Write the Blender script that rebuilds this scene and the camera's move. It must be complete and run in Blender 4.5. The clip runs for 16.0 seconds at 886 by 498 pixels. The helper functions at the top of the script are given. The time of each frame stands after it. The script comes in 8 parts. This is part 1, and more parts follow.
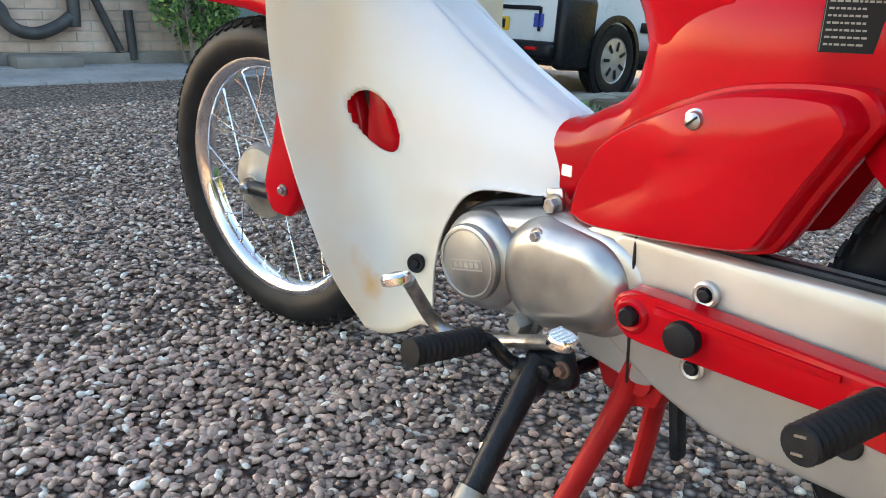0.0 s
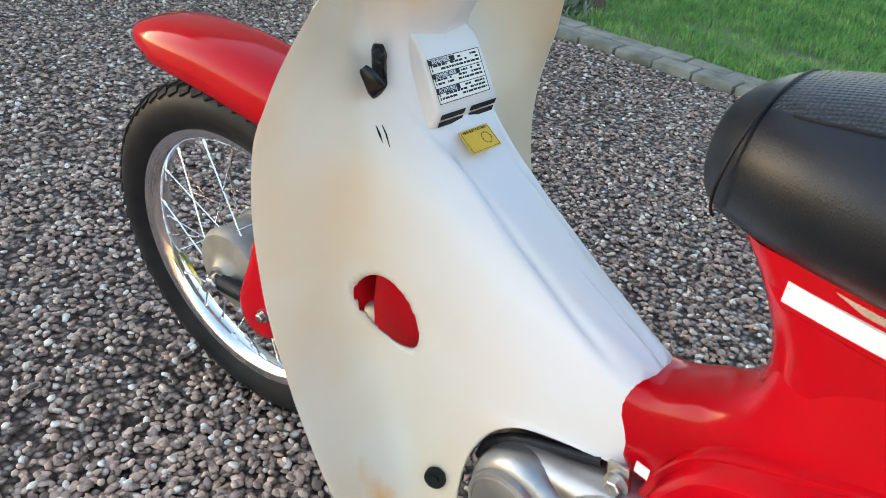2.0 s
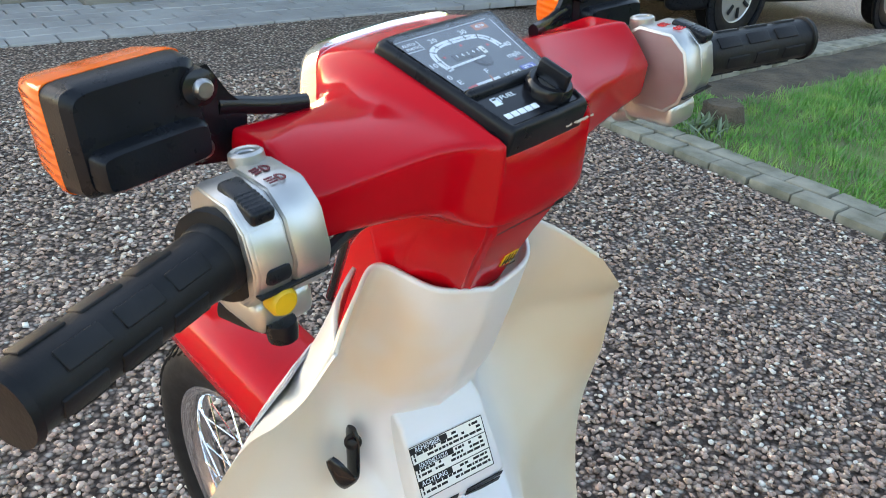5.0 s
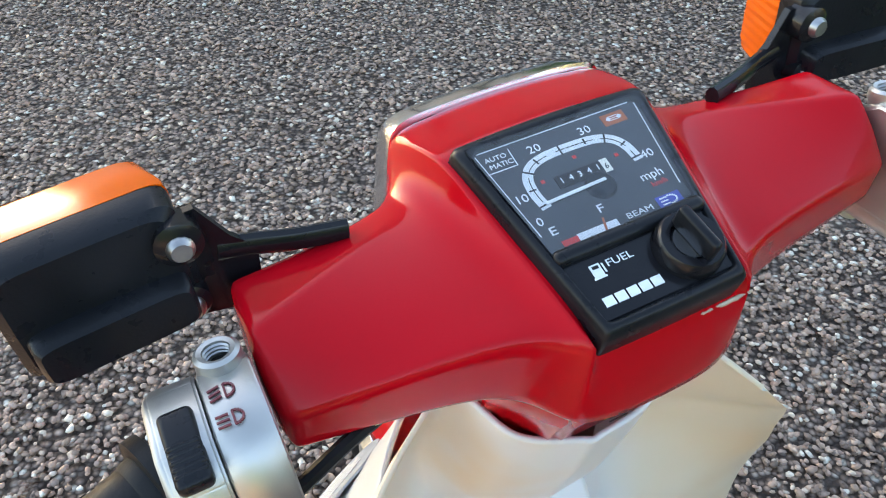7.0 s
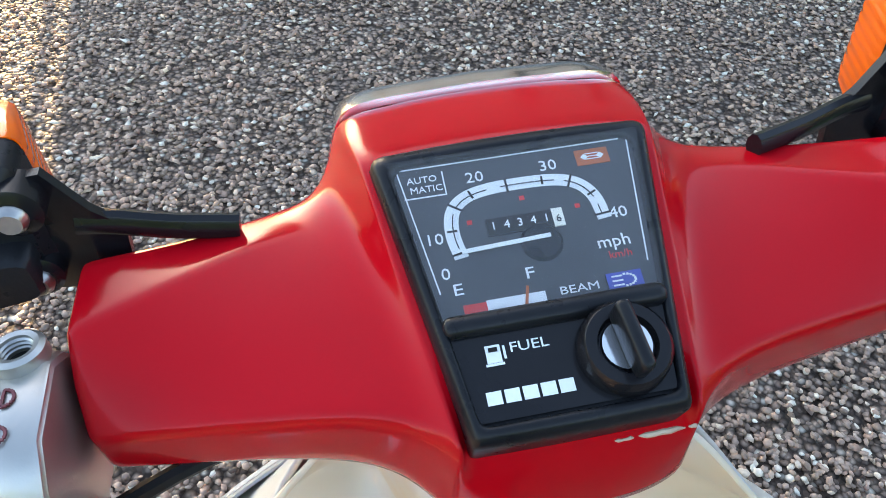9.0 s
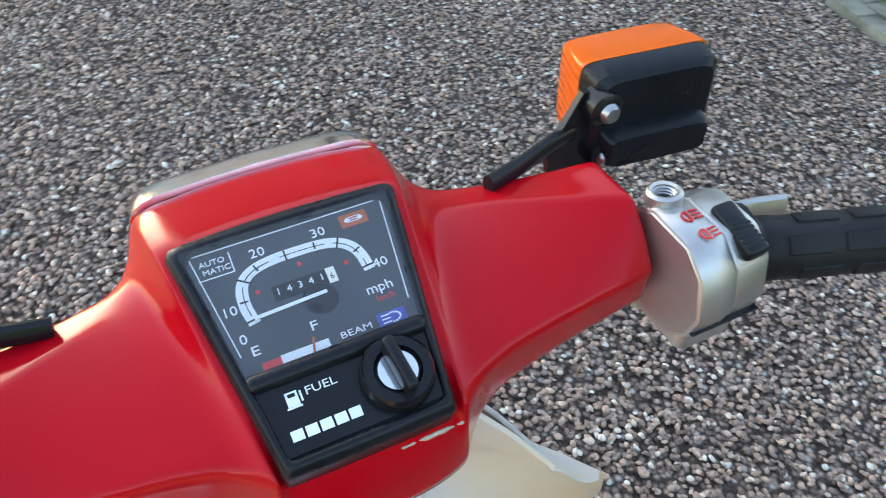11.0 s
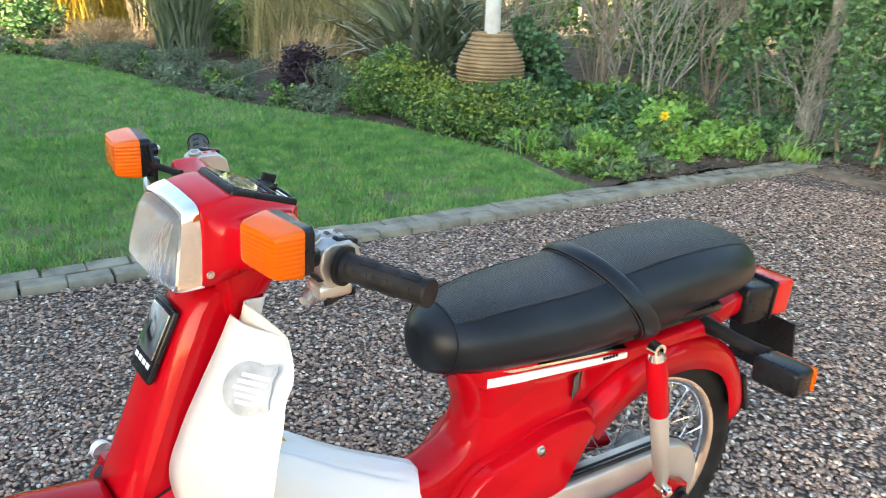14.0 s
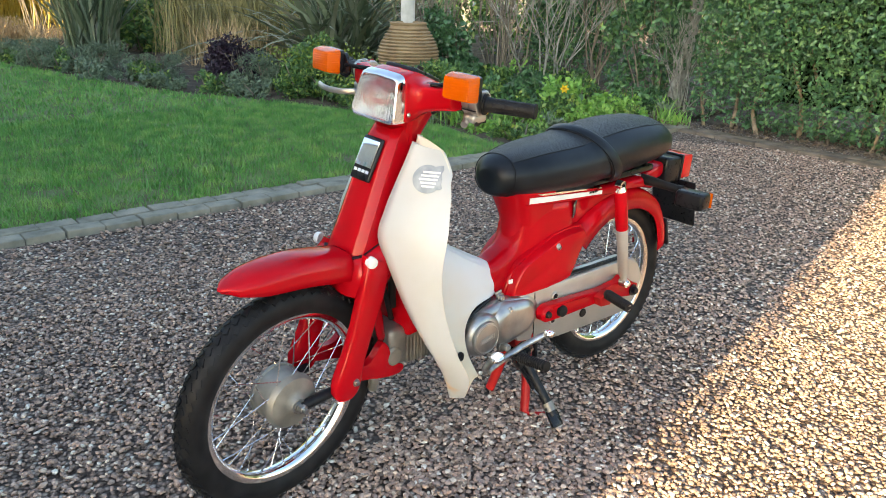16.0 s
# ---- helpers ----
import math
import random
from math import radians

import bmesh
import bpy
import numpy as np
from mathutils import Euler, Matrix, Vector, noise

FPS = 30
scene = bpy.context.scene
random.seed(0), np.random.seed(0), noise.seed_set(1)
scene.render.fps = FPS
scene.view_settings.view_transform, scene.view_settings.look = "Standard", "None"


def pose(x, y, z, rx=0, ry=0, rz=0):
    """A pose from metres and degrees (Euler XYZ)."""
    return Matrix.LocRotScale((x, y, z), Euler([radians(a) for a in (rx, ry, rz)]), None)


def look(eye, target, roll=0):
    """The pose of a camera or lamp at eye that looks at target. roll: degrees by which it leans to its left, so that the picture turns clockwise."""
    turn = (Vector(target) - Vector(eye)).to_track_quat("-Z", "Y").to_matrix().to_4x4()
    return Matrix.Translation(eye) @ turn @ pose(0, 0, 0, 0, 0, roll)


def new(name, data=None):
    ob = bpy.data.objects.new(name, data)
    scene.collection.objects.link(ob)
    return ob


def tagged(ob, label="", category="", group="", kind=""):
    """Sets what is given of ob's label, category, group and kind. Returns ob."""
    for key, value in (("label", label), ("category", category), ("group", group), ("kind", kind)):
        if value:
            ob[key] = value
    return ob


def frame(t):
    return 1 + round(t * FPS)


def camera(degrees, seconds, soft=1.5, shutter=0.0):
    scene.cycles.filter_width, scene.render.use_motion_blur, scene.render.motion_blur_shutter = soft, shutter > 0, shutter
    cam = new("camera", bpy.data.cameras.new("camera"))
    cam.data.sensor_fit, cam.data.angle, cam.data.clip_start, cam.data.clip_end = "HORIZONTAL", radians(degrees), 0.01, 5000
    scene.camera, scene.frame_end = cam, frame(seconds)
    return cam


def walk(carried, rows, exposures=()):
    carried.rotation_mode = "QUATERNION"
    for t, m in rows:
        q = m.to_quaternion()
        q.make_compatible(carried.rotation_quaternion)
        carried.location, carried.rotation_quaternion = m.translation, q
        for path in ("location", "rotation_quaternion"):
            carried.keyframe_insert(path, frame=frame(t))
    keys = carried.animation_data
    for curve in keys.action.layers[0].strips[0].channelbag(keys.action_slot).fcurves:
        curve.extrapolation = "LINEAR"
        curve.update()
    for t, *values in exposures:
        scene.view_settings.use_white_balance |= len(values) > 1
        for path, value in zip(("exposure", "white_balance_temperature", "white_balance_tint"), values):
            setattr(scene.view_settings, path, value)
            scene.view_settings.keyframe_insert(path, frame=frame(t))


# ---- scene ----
# camera: carried by hand round the moped
cam = camera(59.6, 16.0, soft=0.9, shutter=0.2)
ROWS = [
    (0, (0.029, 0.745, 0.573), (1.392, -0.585, -0.039), 2.5),
    (0.5, (0.071, 0.754, 0.584), (1.441, -0.551, -0.062), 2.2),
    (1, (0.189, 0.759, 0.702), (1.424, -0.588, -0.111), 3.7),
    (1.5, (0.284, 0.719, 0.849), (1.378, -0.647, -0.119), 5.4),
    (2, (0.359, 0.581, 0.9), (1.455, -0.733, -0.136), 6.4),
    (2.5, (0.397, 0.445, 0.904), (1.601, -0.719, -0.188), 6.5),
    (3, (0.427, 0.39, 0.911), (1.697, -0.703, -0.18), 6.7),
    (3.5, (0.464, 0.363, 0.957), (1.791, -0.676, -0.119), 5.6),
    (4, (0.466, 0.347, 1.002), (1.847, -0.728, 0.033), 3.9),
    (4.2, (0.461, 0.34, 1.019), (1.856, -0.761, 0.1), 3.9),
    (6.3, (0.535, 0.257, 1.19), (1.912, -0.599, 0.019), 2.5),
    (6.5, (0.555, 0.225, 1.181), (1.956, -0.522, -0.036), 1.9),
    (7, (0.592, 0.174, 1.17), (2.053, -0.323, -0.103), 0.5),
    (7.5, (0.609, 0.145, 1.17), (2.085, -0.212, -0.131), 0.9),
    (8, (0.634, 0.111, 1.159), (2.078, -0.111, -0.206), 1.4),
    (8.2, (0.647, 0.098, 1.155), (2.064, -0.093, -0.244), 2.3),
    (10.3, (0.643, 0.054, 1.186), (2.052, -0.077, -0.228), 4.8),
    (10.5, (0.641, 0.047, 1.192), (2.037, -0.169, -0.224), 5.1),
    (11, (0.613, 0.057, 1.21), (1.982, -0.477, -0.147), 5.2),
    (11.5, (0.607, 0.167, 1.222), (1.808, -0.803, -0.05), 3.7),
    (12, (0.593, 0.349, 1.237), (1.495, -1.011, 0.08), 2.4),
    (12.5, (0.619, 0.523, 1.219), (1.112, -1.137, 0.218), 1.7),
    (13, (0.724, 0.673, 1.242), (0.591, -1.124, 0.375), 1.6),
    (13.5, (0.915, 0.831, 1.267), (0.275, -0.91, 0.52), 1.6),
    (14, (1.114, 0.979, 1.248), (0.122, -0.621, 0.573), 1.9),
    (14.5, (1.364, 1.109, 1.258), (0.198, -0.382, 0.614), 2.4),
    (15, (1.588, 1.238, 1.27), (0.378, -0.226, 0.642), 2.6),
    (15.5, (1.792, 1.396, 1.235), (0.587, -0.062, 0.587), 1.3),
    (16, (1.952, 1.454, 1.188), (0.719, 0.026, 0.524), 1.7),
]
walk(cam, [(t, look(e, g, r)) for t, e, g, r in ROWS], exposures=[(0.0, 2.32, 7000, 10), (2.5, 2.42, 7500, 10), (4.0, 2.66, 7700, 10), (7.0, 2.6, 7500, 10), (11.5, 2.66, 7400, 10), (13.0, 2.88, 7300, 8), (14.5, 2.36, 7200, 8), (16.0, 2.16, 7200, 8)])

# ---------------------------------------------------------------- light
SUN_EL, SUN_AZ = radians(19), math.atan2(0.225, 1.0)
world = bpy.data.worlds.new("sky")
scene.world = world
world.use_nodes = True
wn = world.node_tree.nodes
sky = wn.new("ShaderNodeTexSky")
sky.sky_type = "NISHITA"
sky.sun_disc = False
sky.sun_elevation = SUN_EL
sky.sun_rotation = math.pi / 2 - SUN_AZ
wn["Background"].inputs["Strength"].default_value = 0.15
world.node_tree.links.new(sky.outputs[0], wn["Background"].inputs["Color"])
sun = new("sun", bpy.data.lights.new("sun", "SUN"))
sun.data.energy = 4.8
sun.data.angle = radians(0.5)
sun.data.color = (1.0, 0.76, 0.45)
sun.matrix_world = look((math.cos(SUN_AZ) * 30, math.sin(SUN_AZ) * 30, math.tan(SUN_EL) * 30), (0, 0, 0))


# ---------------------------------------------------------------- materials
def nodes_of(name):
    m = bpy.data.materials.new(name)
    m.use_nodes = True
    nt = m.node_tree
    return m, nt, nt.nodes["Principled BSDF"]


def rgb(c):
    return (*c, 1.0)


def ramp(nt, fac, stops):
    r = nt.nodes.new("ShaderNodeValToRGB")
    el = r.color_ramp.elements
    while len(el) < len(stops):
        el.new(0.5)
    for e, (p, c) in zip(el, stops):
        e.position, e.color = p, rgb(c)
    nt.links.new(fac, r.inputs[0])
    return r.outputs[0]


def coords(nt, scale=(1, 1, 1)):
    g = nt.nodes.new("ShaderNodeNewGeometry")
    m = nt.nodes.new("ShaderNodeMapping")
    m.inputs["Scale"].default_value = scale
    nt.links.new(g.outputs["Position"], m.inputs["Vector"])
    return m.outputs[0]


def noise_tex(nt, vec, scale, detail=4.0, rough=0.55):
    n = nt.nodes.new("ShaderNodeTexNoise")
    n.inputs["Scale"].default_value = scale
    n.inputs["Detail"].default_value = detail
    n.inputs["Roughness"].default_value = rough
    nt.links.new(vec, n.inputs["Vector"])
    return n.outputs["Fac"]


def bump(nt, b, height, strength, dist):
    n = nt.nodes.new("ShaderNodeBump")
    n.inputs["Strength"].default_value = strength
    n.inputs["Distance"].default_value = dist
    nt.links.new(height, n.inputs["Height"])
    nt.links.new(n.outputs[0], b.inputs["Normal"])


def surface(name, c1, c2, rough=0.5, metal=0.0, scale=8.0, bscale=200.0, bstr=0.1, bdist=0.001, coat=0.0, rvar=0.12, spec=0.5, mid=None):
    """Two colours mixed by broad noise, fine bump, roughness that varies."""
    m, nt, b = nodes_of(name)
    v = coords(nt)
    n1 = noise_tex(nt, v, scale)
    stops = [(0.35, c1), (0.68, c2)] if mid is None else [(0.32, c1), (0.5, mid), (0.68, c2)]
    nt.links.new(ramp(nt, n1, stops), b.inputs["Base Color"])
    b.inputs["Metallic"].default_value = metal
    b.inputs["Specular IOR Level"].default_value = spec
    b.inputs["Coat Weight"].default_value = coat
    b.inputs["Coat Roughness"].default_value = 0.06
    n2 = noise_tex(nt, v, scale * 4)
    mr = nt.nodes.new("ShaderNodeMapRange")
    mr.inputs["To Min"].default_value = max(0.02, rough - rvar)
    mr.inputs["To Max"].default_value = rough + rvar
    nt.links.new(n2, mr.inputs["Value"])
    nt.links.new(mr.outputs[0], b.inputs["Roughness"])
    if bstr:
        bump(nt, b, noise_tex(nt, v, bscale, 2.0), bstr, bdist)
    return m


RED = surface("red_paint", (0.40, 0.002, 0.007), (0.47, 0.003, 0.010), 0.13, scale=5, bscale=900, bstr=0.02, bdist=0.0003, coat=0.04, rvar=0.05, spec=0.17)
RED_OLD = surface("worn_red_paint", (0.34, 0.006, 0.008), (0.46, 0.012, 0.012), 0.5, scale=18, bscale=300, bstr=0.15, coat=0.05, spec=0.3)
CHROME = surface("chrome", (0.80, 0.80, 0.82), (0.92, 0.92, 0.93), 0.12, 1.0, scale=30, bscale=120, bstr=0.02, rvar=0.06)
ALU = surface("cast_aluminium", (0.42, 0.41, 0.39), (0.58, 0.57, 0.55), 0.42, 0.9, scale=14, bscale=500, bstr=0.08)
ALU_ENGINE = surface("engine_cast_aluminium", (0.27, 0.265, 0.26), (0.50, 0.49, 0.47), 0.36, 0.9, scale=9, bscale=420, bstr=0.12, mid=(0.42, 0.41, 0.395))
ALU_DARK = surface("dull_aluminium", (0.22, 0.21, 0.19), (0.36, 0.34, 0.30), 0.55, 0.7, scale=20, bscale=300, bstr=0.2)
SILVER = surface("silver_painted_steel", (0.40, 0.378, 0.345), (0.53, 0.50, 0.46), 0.38, 0.55, scale=7, bscale=500, bstr=0.05, coat=0.2)
STEEL = surface("bolt_steel", (0.30, 0.30, 0.30), (0.55, 0.54, 0.52), 0.35, 1.0, scale=60, bscale=300, bstr=0.1)
BLACK = surface("black_plastic", (0.006, 0.007, 0.009), (0.012, 0.013, 0.016), 0.30, scale=20, bscale=700, bstr=0.1, spec=0.20)
GLOSS_BLACK = surface("gloss_black_enamel", (0.006, 0.006, 0.008), (0.011, 0.011, 0.013), 0.20, scale=20, bstr=0.02, spec=0.28)
RUBBER = surface("black_rubber", (0.008, 0.008, 0.009), (0.018, 0.018, 0.019), 0.50, scale=25, bscale=500, bstr=0.15, spec=0.16)
DARK = surface("greasy_black_iron", (0.005, 0.006, 0.008), (0.015, 0.016, 0.019), 0.42, scale=40, bscale=250, bstr=0.4, bdist=0.002, spec=0.25)
WHITE_INK = surface("white_print", (0.68, 0.72, 0.76), (0.74, 0.77, 0.80), 0.5, bstr=0)
BLACK_INK = surface("black_print", (0.008, 0.008, 0.008), (0.014, 0.014, 0.014), 0.5, bstr=0, spec=0.25)
RED_INK = surface("red_print", (0.55, 0.02, 0.02), (0.6, 0.03, 0.03), 0.5, bstr=0)
BLUE_INK = surface("blue_lens", (0.03, 0.05, 0.30), (0.04, 0.06, 0.36), 0.3, bstr=0)
AMBER_INK = surface("amber_lens_small", (0.35, 0.08, 0.02), (0.42, 0.10, 0.02), 0.4, bstr=0)
LABEL_WHITE = surface("label_cream", (0.70, 0.69, 0.62), (0.78, 0.77, 0.70), 0.45, bstr=0)
YELLOW = surface("yellow_sticker", (0.62, 0.36, 0.01), (0.70, 0.42, 0.015), 0.4, scale=40, bstr=0)
WHITE = surface("white_enamel", (0.72, 0.71, 0.66), (0.80, 0.79, 0.75), 0.4, bstr=0)
SOIL = surface("garden_soil", (0.040, 0.030, 0.020), (0.115, 0.085, 0.055), 0.9, scale=6, bscale=60, bstr=0.8, bdist=0.02)


def shield_plastic(aged=True):
    """Cream plastic, yellowed in the hollows and stained with rust near the foot."""
    m, nt, b = nodes_of("cream_plastic" if aged else "off_white_plastic")
    v = coords(nt)
    yellowed = ramp(nt, noise_tex(nt, v, 4.0, 3), [(0.36, (0.67, 0.49, 0.305)), (0.50, (0.68, 0.575, 0.42)), (0.66, (0.68, 0.635, 0.53))])
    white = ramp(nt, noise_tex(nt, v, 6.0, 3), [(0.30, (0.68, 0.57, 0.44)), (0.42, (0.665, 0.645, 0.615)), (0.6, (0.665, 0.665, 0.665))])
    ob = nt.nodes.new("ShaderNodeTexCoord")
    sp = nt.nodes.new("ShaderNodeSeparateXYZ")
    nt.links.new(ob.outputs["Object"], sp.inputs[0])
    ay = nt.nodes.new("ShaderNodeMath")
    ay.operation = "ABSOLUTE"
    nt.links.new(sp.outputs["Y"], ay.inputs[0])
    wide = ramp(nt, ay.outputs[0], [(0.060, (0, 0, 0)), (0.105, (1, 1, 1))])
    mx = nt.nodes.new("ShaderNodeMix")
    mx.data_type = "RGBA"
    nt.links.new(wide, mx.inputs["Factor"])
    nt.links.new(white, mx.inputs["A"])
    nt.links.new(yellowed, mx.inputs["B"])
    base = mx.outputs["Result"]
    if not aged:
        base = ramp(nt, noise_tex(nt, v, 5.0, 4), [(0.3, (0.52, 0.505, 0.46)), (0.6, (0.565, 0.565, 0.55))])
    tc = nt.nodes.new("ShaderNodeTexCoord")
    mp = nt.nodes.new("ShaderNodeMapping")
    mp.inputs["Location"].default_value = (-0.755, -0.156, -0.235)
    mp.vector_type = "POINT"
    nt.links.new(tc.outputs["Object"], mp.inputs["Vector"])
    sc = nt.nodes.new("ShaderNodeVectorMath")
    sc.operation = "MULTIPLY"
    sc.inputs[1].default_value = (0, 26, 11)
    nt.links.new(mp.outputs[0], sc.inputs[0])
    ln = nt.nodes.new("ShaderNodeVectorMath")
    ln.operation = "LENGTH"
    nt.links.new(sc.outputs[0], ln.inputs[0])
    mul = nt.nodes.new("ShaderNodeMath")
    mul.operation = "MULTIPLY_ADD"
    nt.links.new(noise_tex(nt, v, 28.0, 5), mul.inputs[0])
    mul.inputs[1].default_value = 1.1
    nt.links.new(ln.outputs["Value"], mul.inputs[2])
    stain = ramp(nt, mul.outputs[0], [(0.50, (0.85, 0.85, 0.85)), (1.05, (0.0, 0.0, 0.0))])
    mix = nt.nodes.new("ShaderNodeMix")
    mix.data_type = "RGBA"
    nt.links.new(stain, mix.inputs["Factor"])
    nt.links.new(base, mix.inputs["A"])
    mix.inputs["B"].default_value = rgb((0.66, 0.36, 0.10))
    nt.links.new(mix.outputs["Result"], b.inputs["Base Color"])
    b.inputs["Roughness"].default_value = 0.33
    b.inputs["Subsurface Weight"].default_value = 0.0
    bump(nt, b, noise_tex(nt, v, 14.0, 2), 0.06, 0.002)
    return m


CREAM = shield_plastic()
OFF_WHITE = shield_plastic(False)


def vinyl(name, ribbed):
    m, nt, b = nodes_of(name)
    tc = nt.nodes.new("ShaderNodeTexCoord")
    n1 = noise_tex(nt, tc.outputs["Object"], 9.0)
    nt.links.new(ramp(nt, n1, [(0.35, (0.005, 0.007, 0.010)), (0.7, (0.012, 0.016, 0.021))]), b.inputs["Base Color"])
    b.inputs["Roughness"].default_value = 0.34
    b.inputs["Specular IOR Level"].default_value = 0.24
    if ribbed:
        b.inputs["Specular IOR Level"].default_value = 0.50
        b.inputs["Roughness"].default_value = 0.42
        w = nt.nodes.new("ShaderNodeTexWave")
        w.bands_direction = "X"
        w.inputs["Scale"].default_value = 78.0
        w.inputs["Distortion"].default_value = 0.0
        nt.links.new(tc.outputs["Object"], w.inputs["Vector"])
        w2 = nt.nodes.new("ShaderNodeTexWave")
        w2.bands_direction = "Y"
        w2.inputs["Scale"].default_value = 78.0
        nt.links.new(tc.outputs["Object"], w2.inputs["Vector"])
        mul = nt.nodes.new("ShaderNodeMath")
        mul.operation = "MULTIPLY"
        nt.links.new(w.outputs["Fac"], mul.inputs[0])
        nt.links.new(w2.outputs["Fac"], mul.inputs[1])
        bump(nt, b, mul.outputs[0], 1.0, 0.0022)
    else:
        vo = nt.nodes.new("ShaderNodeTexVoronoi")
        vo.feature = "DISTANCE_TO_EDGE"
        vo.inputs["Scale"].default_value = 420.0
        nt.links.new(tc.outputs["Object"], vo.inputs["Vector"])
        bump(nt, b, vo.outputs["Distance"], 0.35, 0.0006)
    return m


VINYL = vinyl("grained_black_vinyl", False)
VINYL_RIB = vinyl("ribbed_black_vinyl", True)


def glass(name, colour, rough=0.08, trans=1.0):
    m, nt, b = nodes_of(name)
    b.inputs["Base Color"].default_value = rgb(colour)
    b.inputs["Roughness"].default_value = rough
    b.inputs["Transmission Weight"].default_value = trans
    b.inputs["IOR"].default_value = 1.45
    return m, nt, b


CLEAR = glass("clear_lens", (0.95, 0.96, 0.97), 0.02)[0]
AMBER, ant, ab = glass("amber_plastic", (0.95, 0.15, 0.002), 0.16, 0.35)
ab.inputs["Specular IOR Level"].default_value = 0.3
vv = ant.nodes.new("ShaderNodeTexCoord")
aw = ant.nodes.new("ShaderNodeTexWave")
aw.bands_direction = "Z"
aw.inputs["Scale"].default_value = 60.0
ant.links.new(vv.outputs["Object"], aw.inputs["Vector"])
bump(ant, ab, aw.outputs["Fac"], 0.4, 0.001)
RED_LENS = glass("red_plastic_lens", (0.75, 0.01, 0.012), 0.2, 0.3)[0]
HEAD_GLASS, hnt, hb = glass("fluted_headlamp_glass", (0.97, 0.98, 0.99), 0.22, 1.0)
hc = hnt.nodes.new("ShaderNodeTexCoord")
hw = hnt.nodes.new("ShaderNodeTexWave")
hw.bands_direction = "Y"
hw.inputs["Scale"].default_value = 70.0
hnt.links.new(hc.outputs["Object"], hw.inputs["Vector"])
bump(hnt, hb, hw.outputs["Fac"], 0.5, 0.0015)


def pebbles_mat(name, per_island):
    """River pebbles: greys, browns, pinks and a few near-white ones."""
    m, nt, b = nodes_of(name)
    src = nt.nodes.new("ShaderNodeNewGeometry" if per_island else "ShaderNodeObjectInfo")
    rnd = src.outputs["Random Per Island" if per_island else "Random"]
    col = ramp(nt, rnd, [(0.0, (0.125, 0.092, 0.074)), (0.16, (0.430, 0.315, 0.245)), (0.30, (0.235, 0.172, 0.142)), (0.45, (0.540, 0.378, 0.292)),
                         (0.58, (0.330, 0.250, 0.212)), (0.70, (0.640, 0.480, 0.378)), (0.80, (0.430, 0.280, 0.214)), (0.90, (0.740, 0.600, 0.475)), (1.0, (0.800, 0.780, 0.700))])
    v = coords(nt)
    mix = nt.nodes.new("ShaderNodeMix")
    mix.data_type, mix.blend_type = "RGBA", "MULTIPLY"
    mix.inputs["Factor"].default_value = 0.7
    nt.links.new(col, mix.inputs["A"])
    nt.links.new(ramp(nt, noise_tex(nt, v, 130.0, 5), [(0.3, (0.60, 0.60, 0.60)), (0.7, (1.15, 1.12, 1.10))]), mix.inputs["B"])
    nt.links.new(mix.outputs["Result"], b.inputs["Base Color"])
    b.inputs["Roughness"].default_value = 0.62
    b.inputs["Specular IOR Level"].default_value = 0.28
    bump(nt, b, noise_tex(nt, v, 500.0, 3), 0.2, 0.001)
    return m


PEBBLE = pebbles_mat("river_pebbles", True)


def gravel_far():
    m, nt, b = nodes_of("gravel_bed")
    v = coords(nt)
    vo = nt.nodes.new("ShaderNodeTexVoronoi")
    vo.inputs["Scale"].default_value = 66.0
    nt.links.new(v, vo.inputs["Vector"])
    sep = nt.nodes.new("ShaderNodeSeparateColor")
    nt.links.new(vo.outputs["Color"], sep.inputs[0])
    col = ramp(nt, sep.outputs[0], [(0.0, (0.180, 0.132, 0.108)), (0.3, (0.430, 0.318, 0.250)), (0.55, (0.310, 0.232, 0.192)), (0.8, (0.640, 0.482, 0.382)), (1.0, (0.760, 0.730, 0.640))])
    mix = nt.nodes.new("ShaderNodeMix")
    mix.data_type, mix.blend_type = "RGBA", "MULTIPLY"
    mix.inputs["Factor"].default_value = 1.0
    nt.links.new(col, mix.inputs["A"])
    # cell rims multiplied dark: shade of the gaps between stones, painted into the colour
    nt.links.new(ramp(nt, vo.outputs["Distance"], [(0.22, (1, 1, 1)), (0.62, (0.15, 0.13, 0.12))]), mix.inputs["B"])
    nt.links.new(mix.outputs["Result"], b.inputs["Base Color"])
    b.inputs["Roughness"].default_value = 0.75
    inv = nt.nodes.new("ShaderNodeMath")
    inv.operation = "SUBTRACT"
    inv.inputs[0].default_value = 1.0
    nt.links.new(vo.outputs["Distance"], inv.inputs[1])
    bump(nt, b, inv.outputs[0], 1.0, 0.02)
    return m


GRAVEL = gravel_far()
EDGING = surface("brown_edging", (0.10, 0.078, 0.055), (0.21, 0.165, 0.12), 0.9, scale=7, bscale=120, bstr=0.6, bdist=0.004)
PAVER = surface("concrete_block", (0.13, 0.122, 0.085), (0.31, 0.285, 0.22), 0.85, scale=9, bscale=180, bstr=0.5, bdist=0.003, mid=(0.23, 0.215, 0.165))
SLAB = surface("grey_concrete_paving", (0.26, 0.255, 0.25), (0.36, 0.355, 0.34), 0.85, scale=2, bscale=90, bstr=0.4, bdist=0.004)


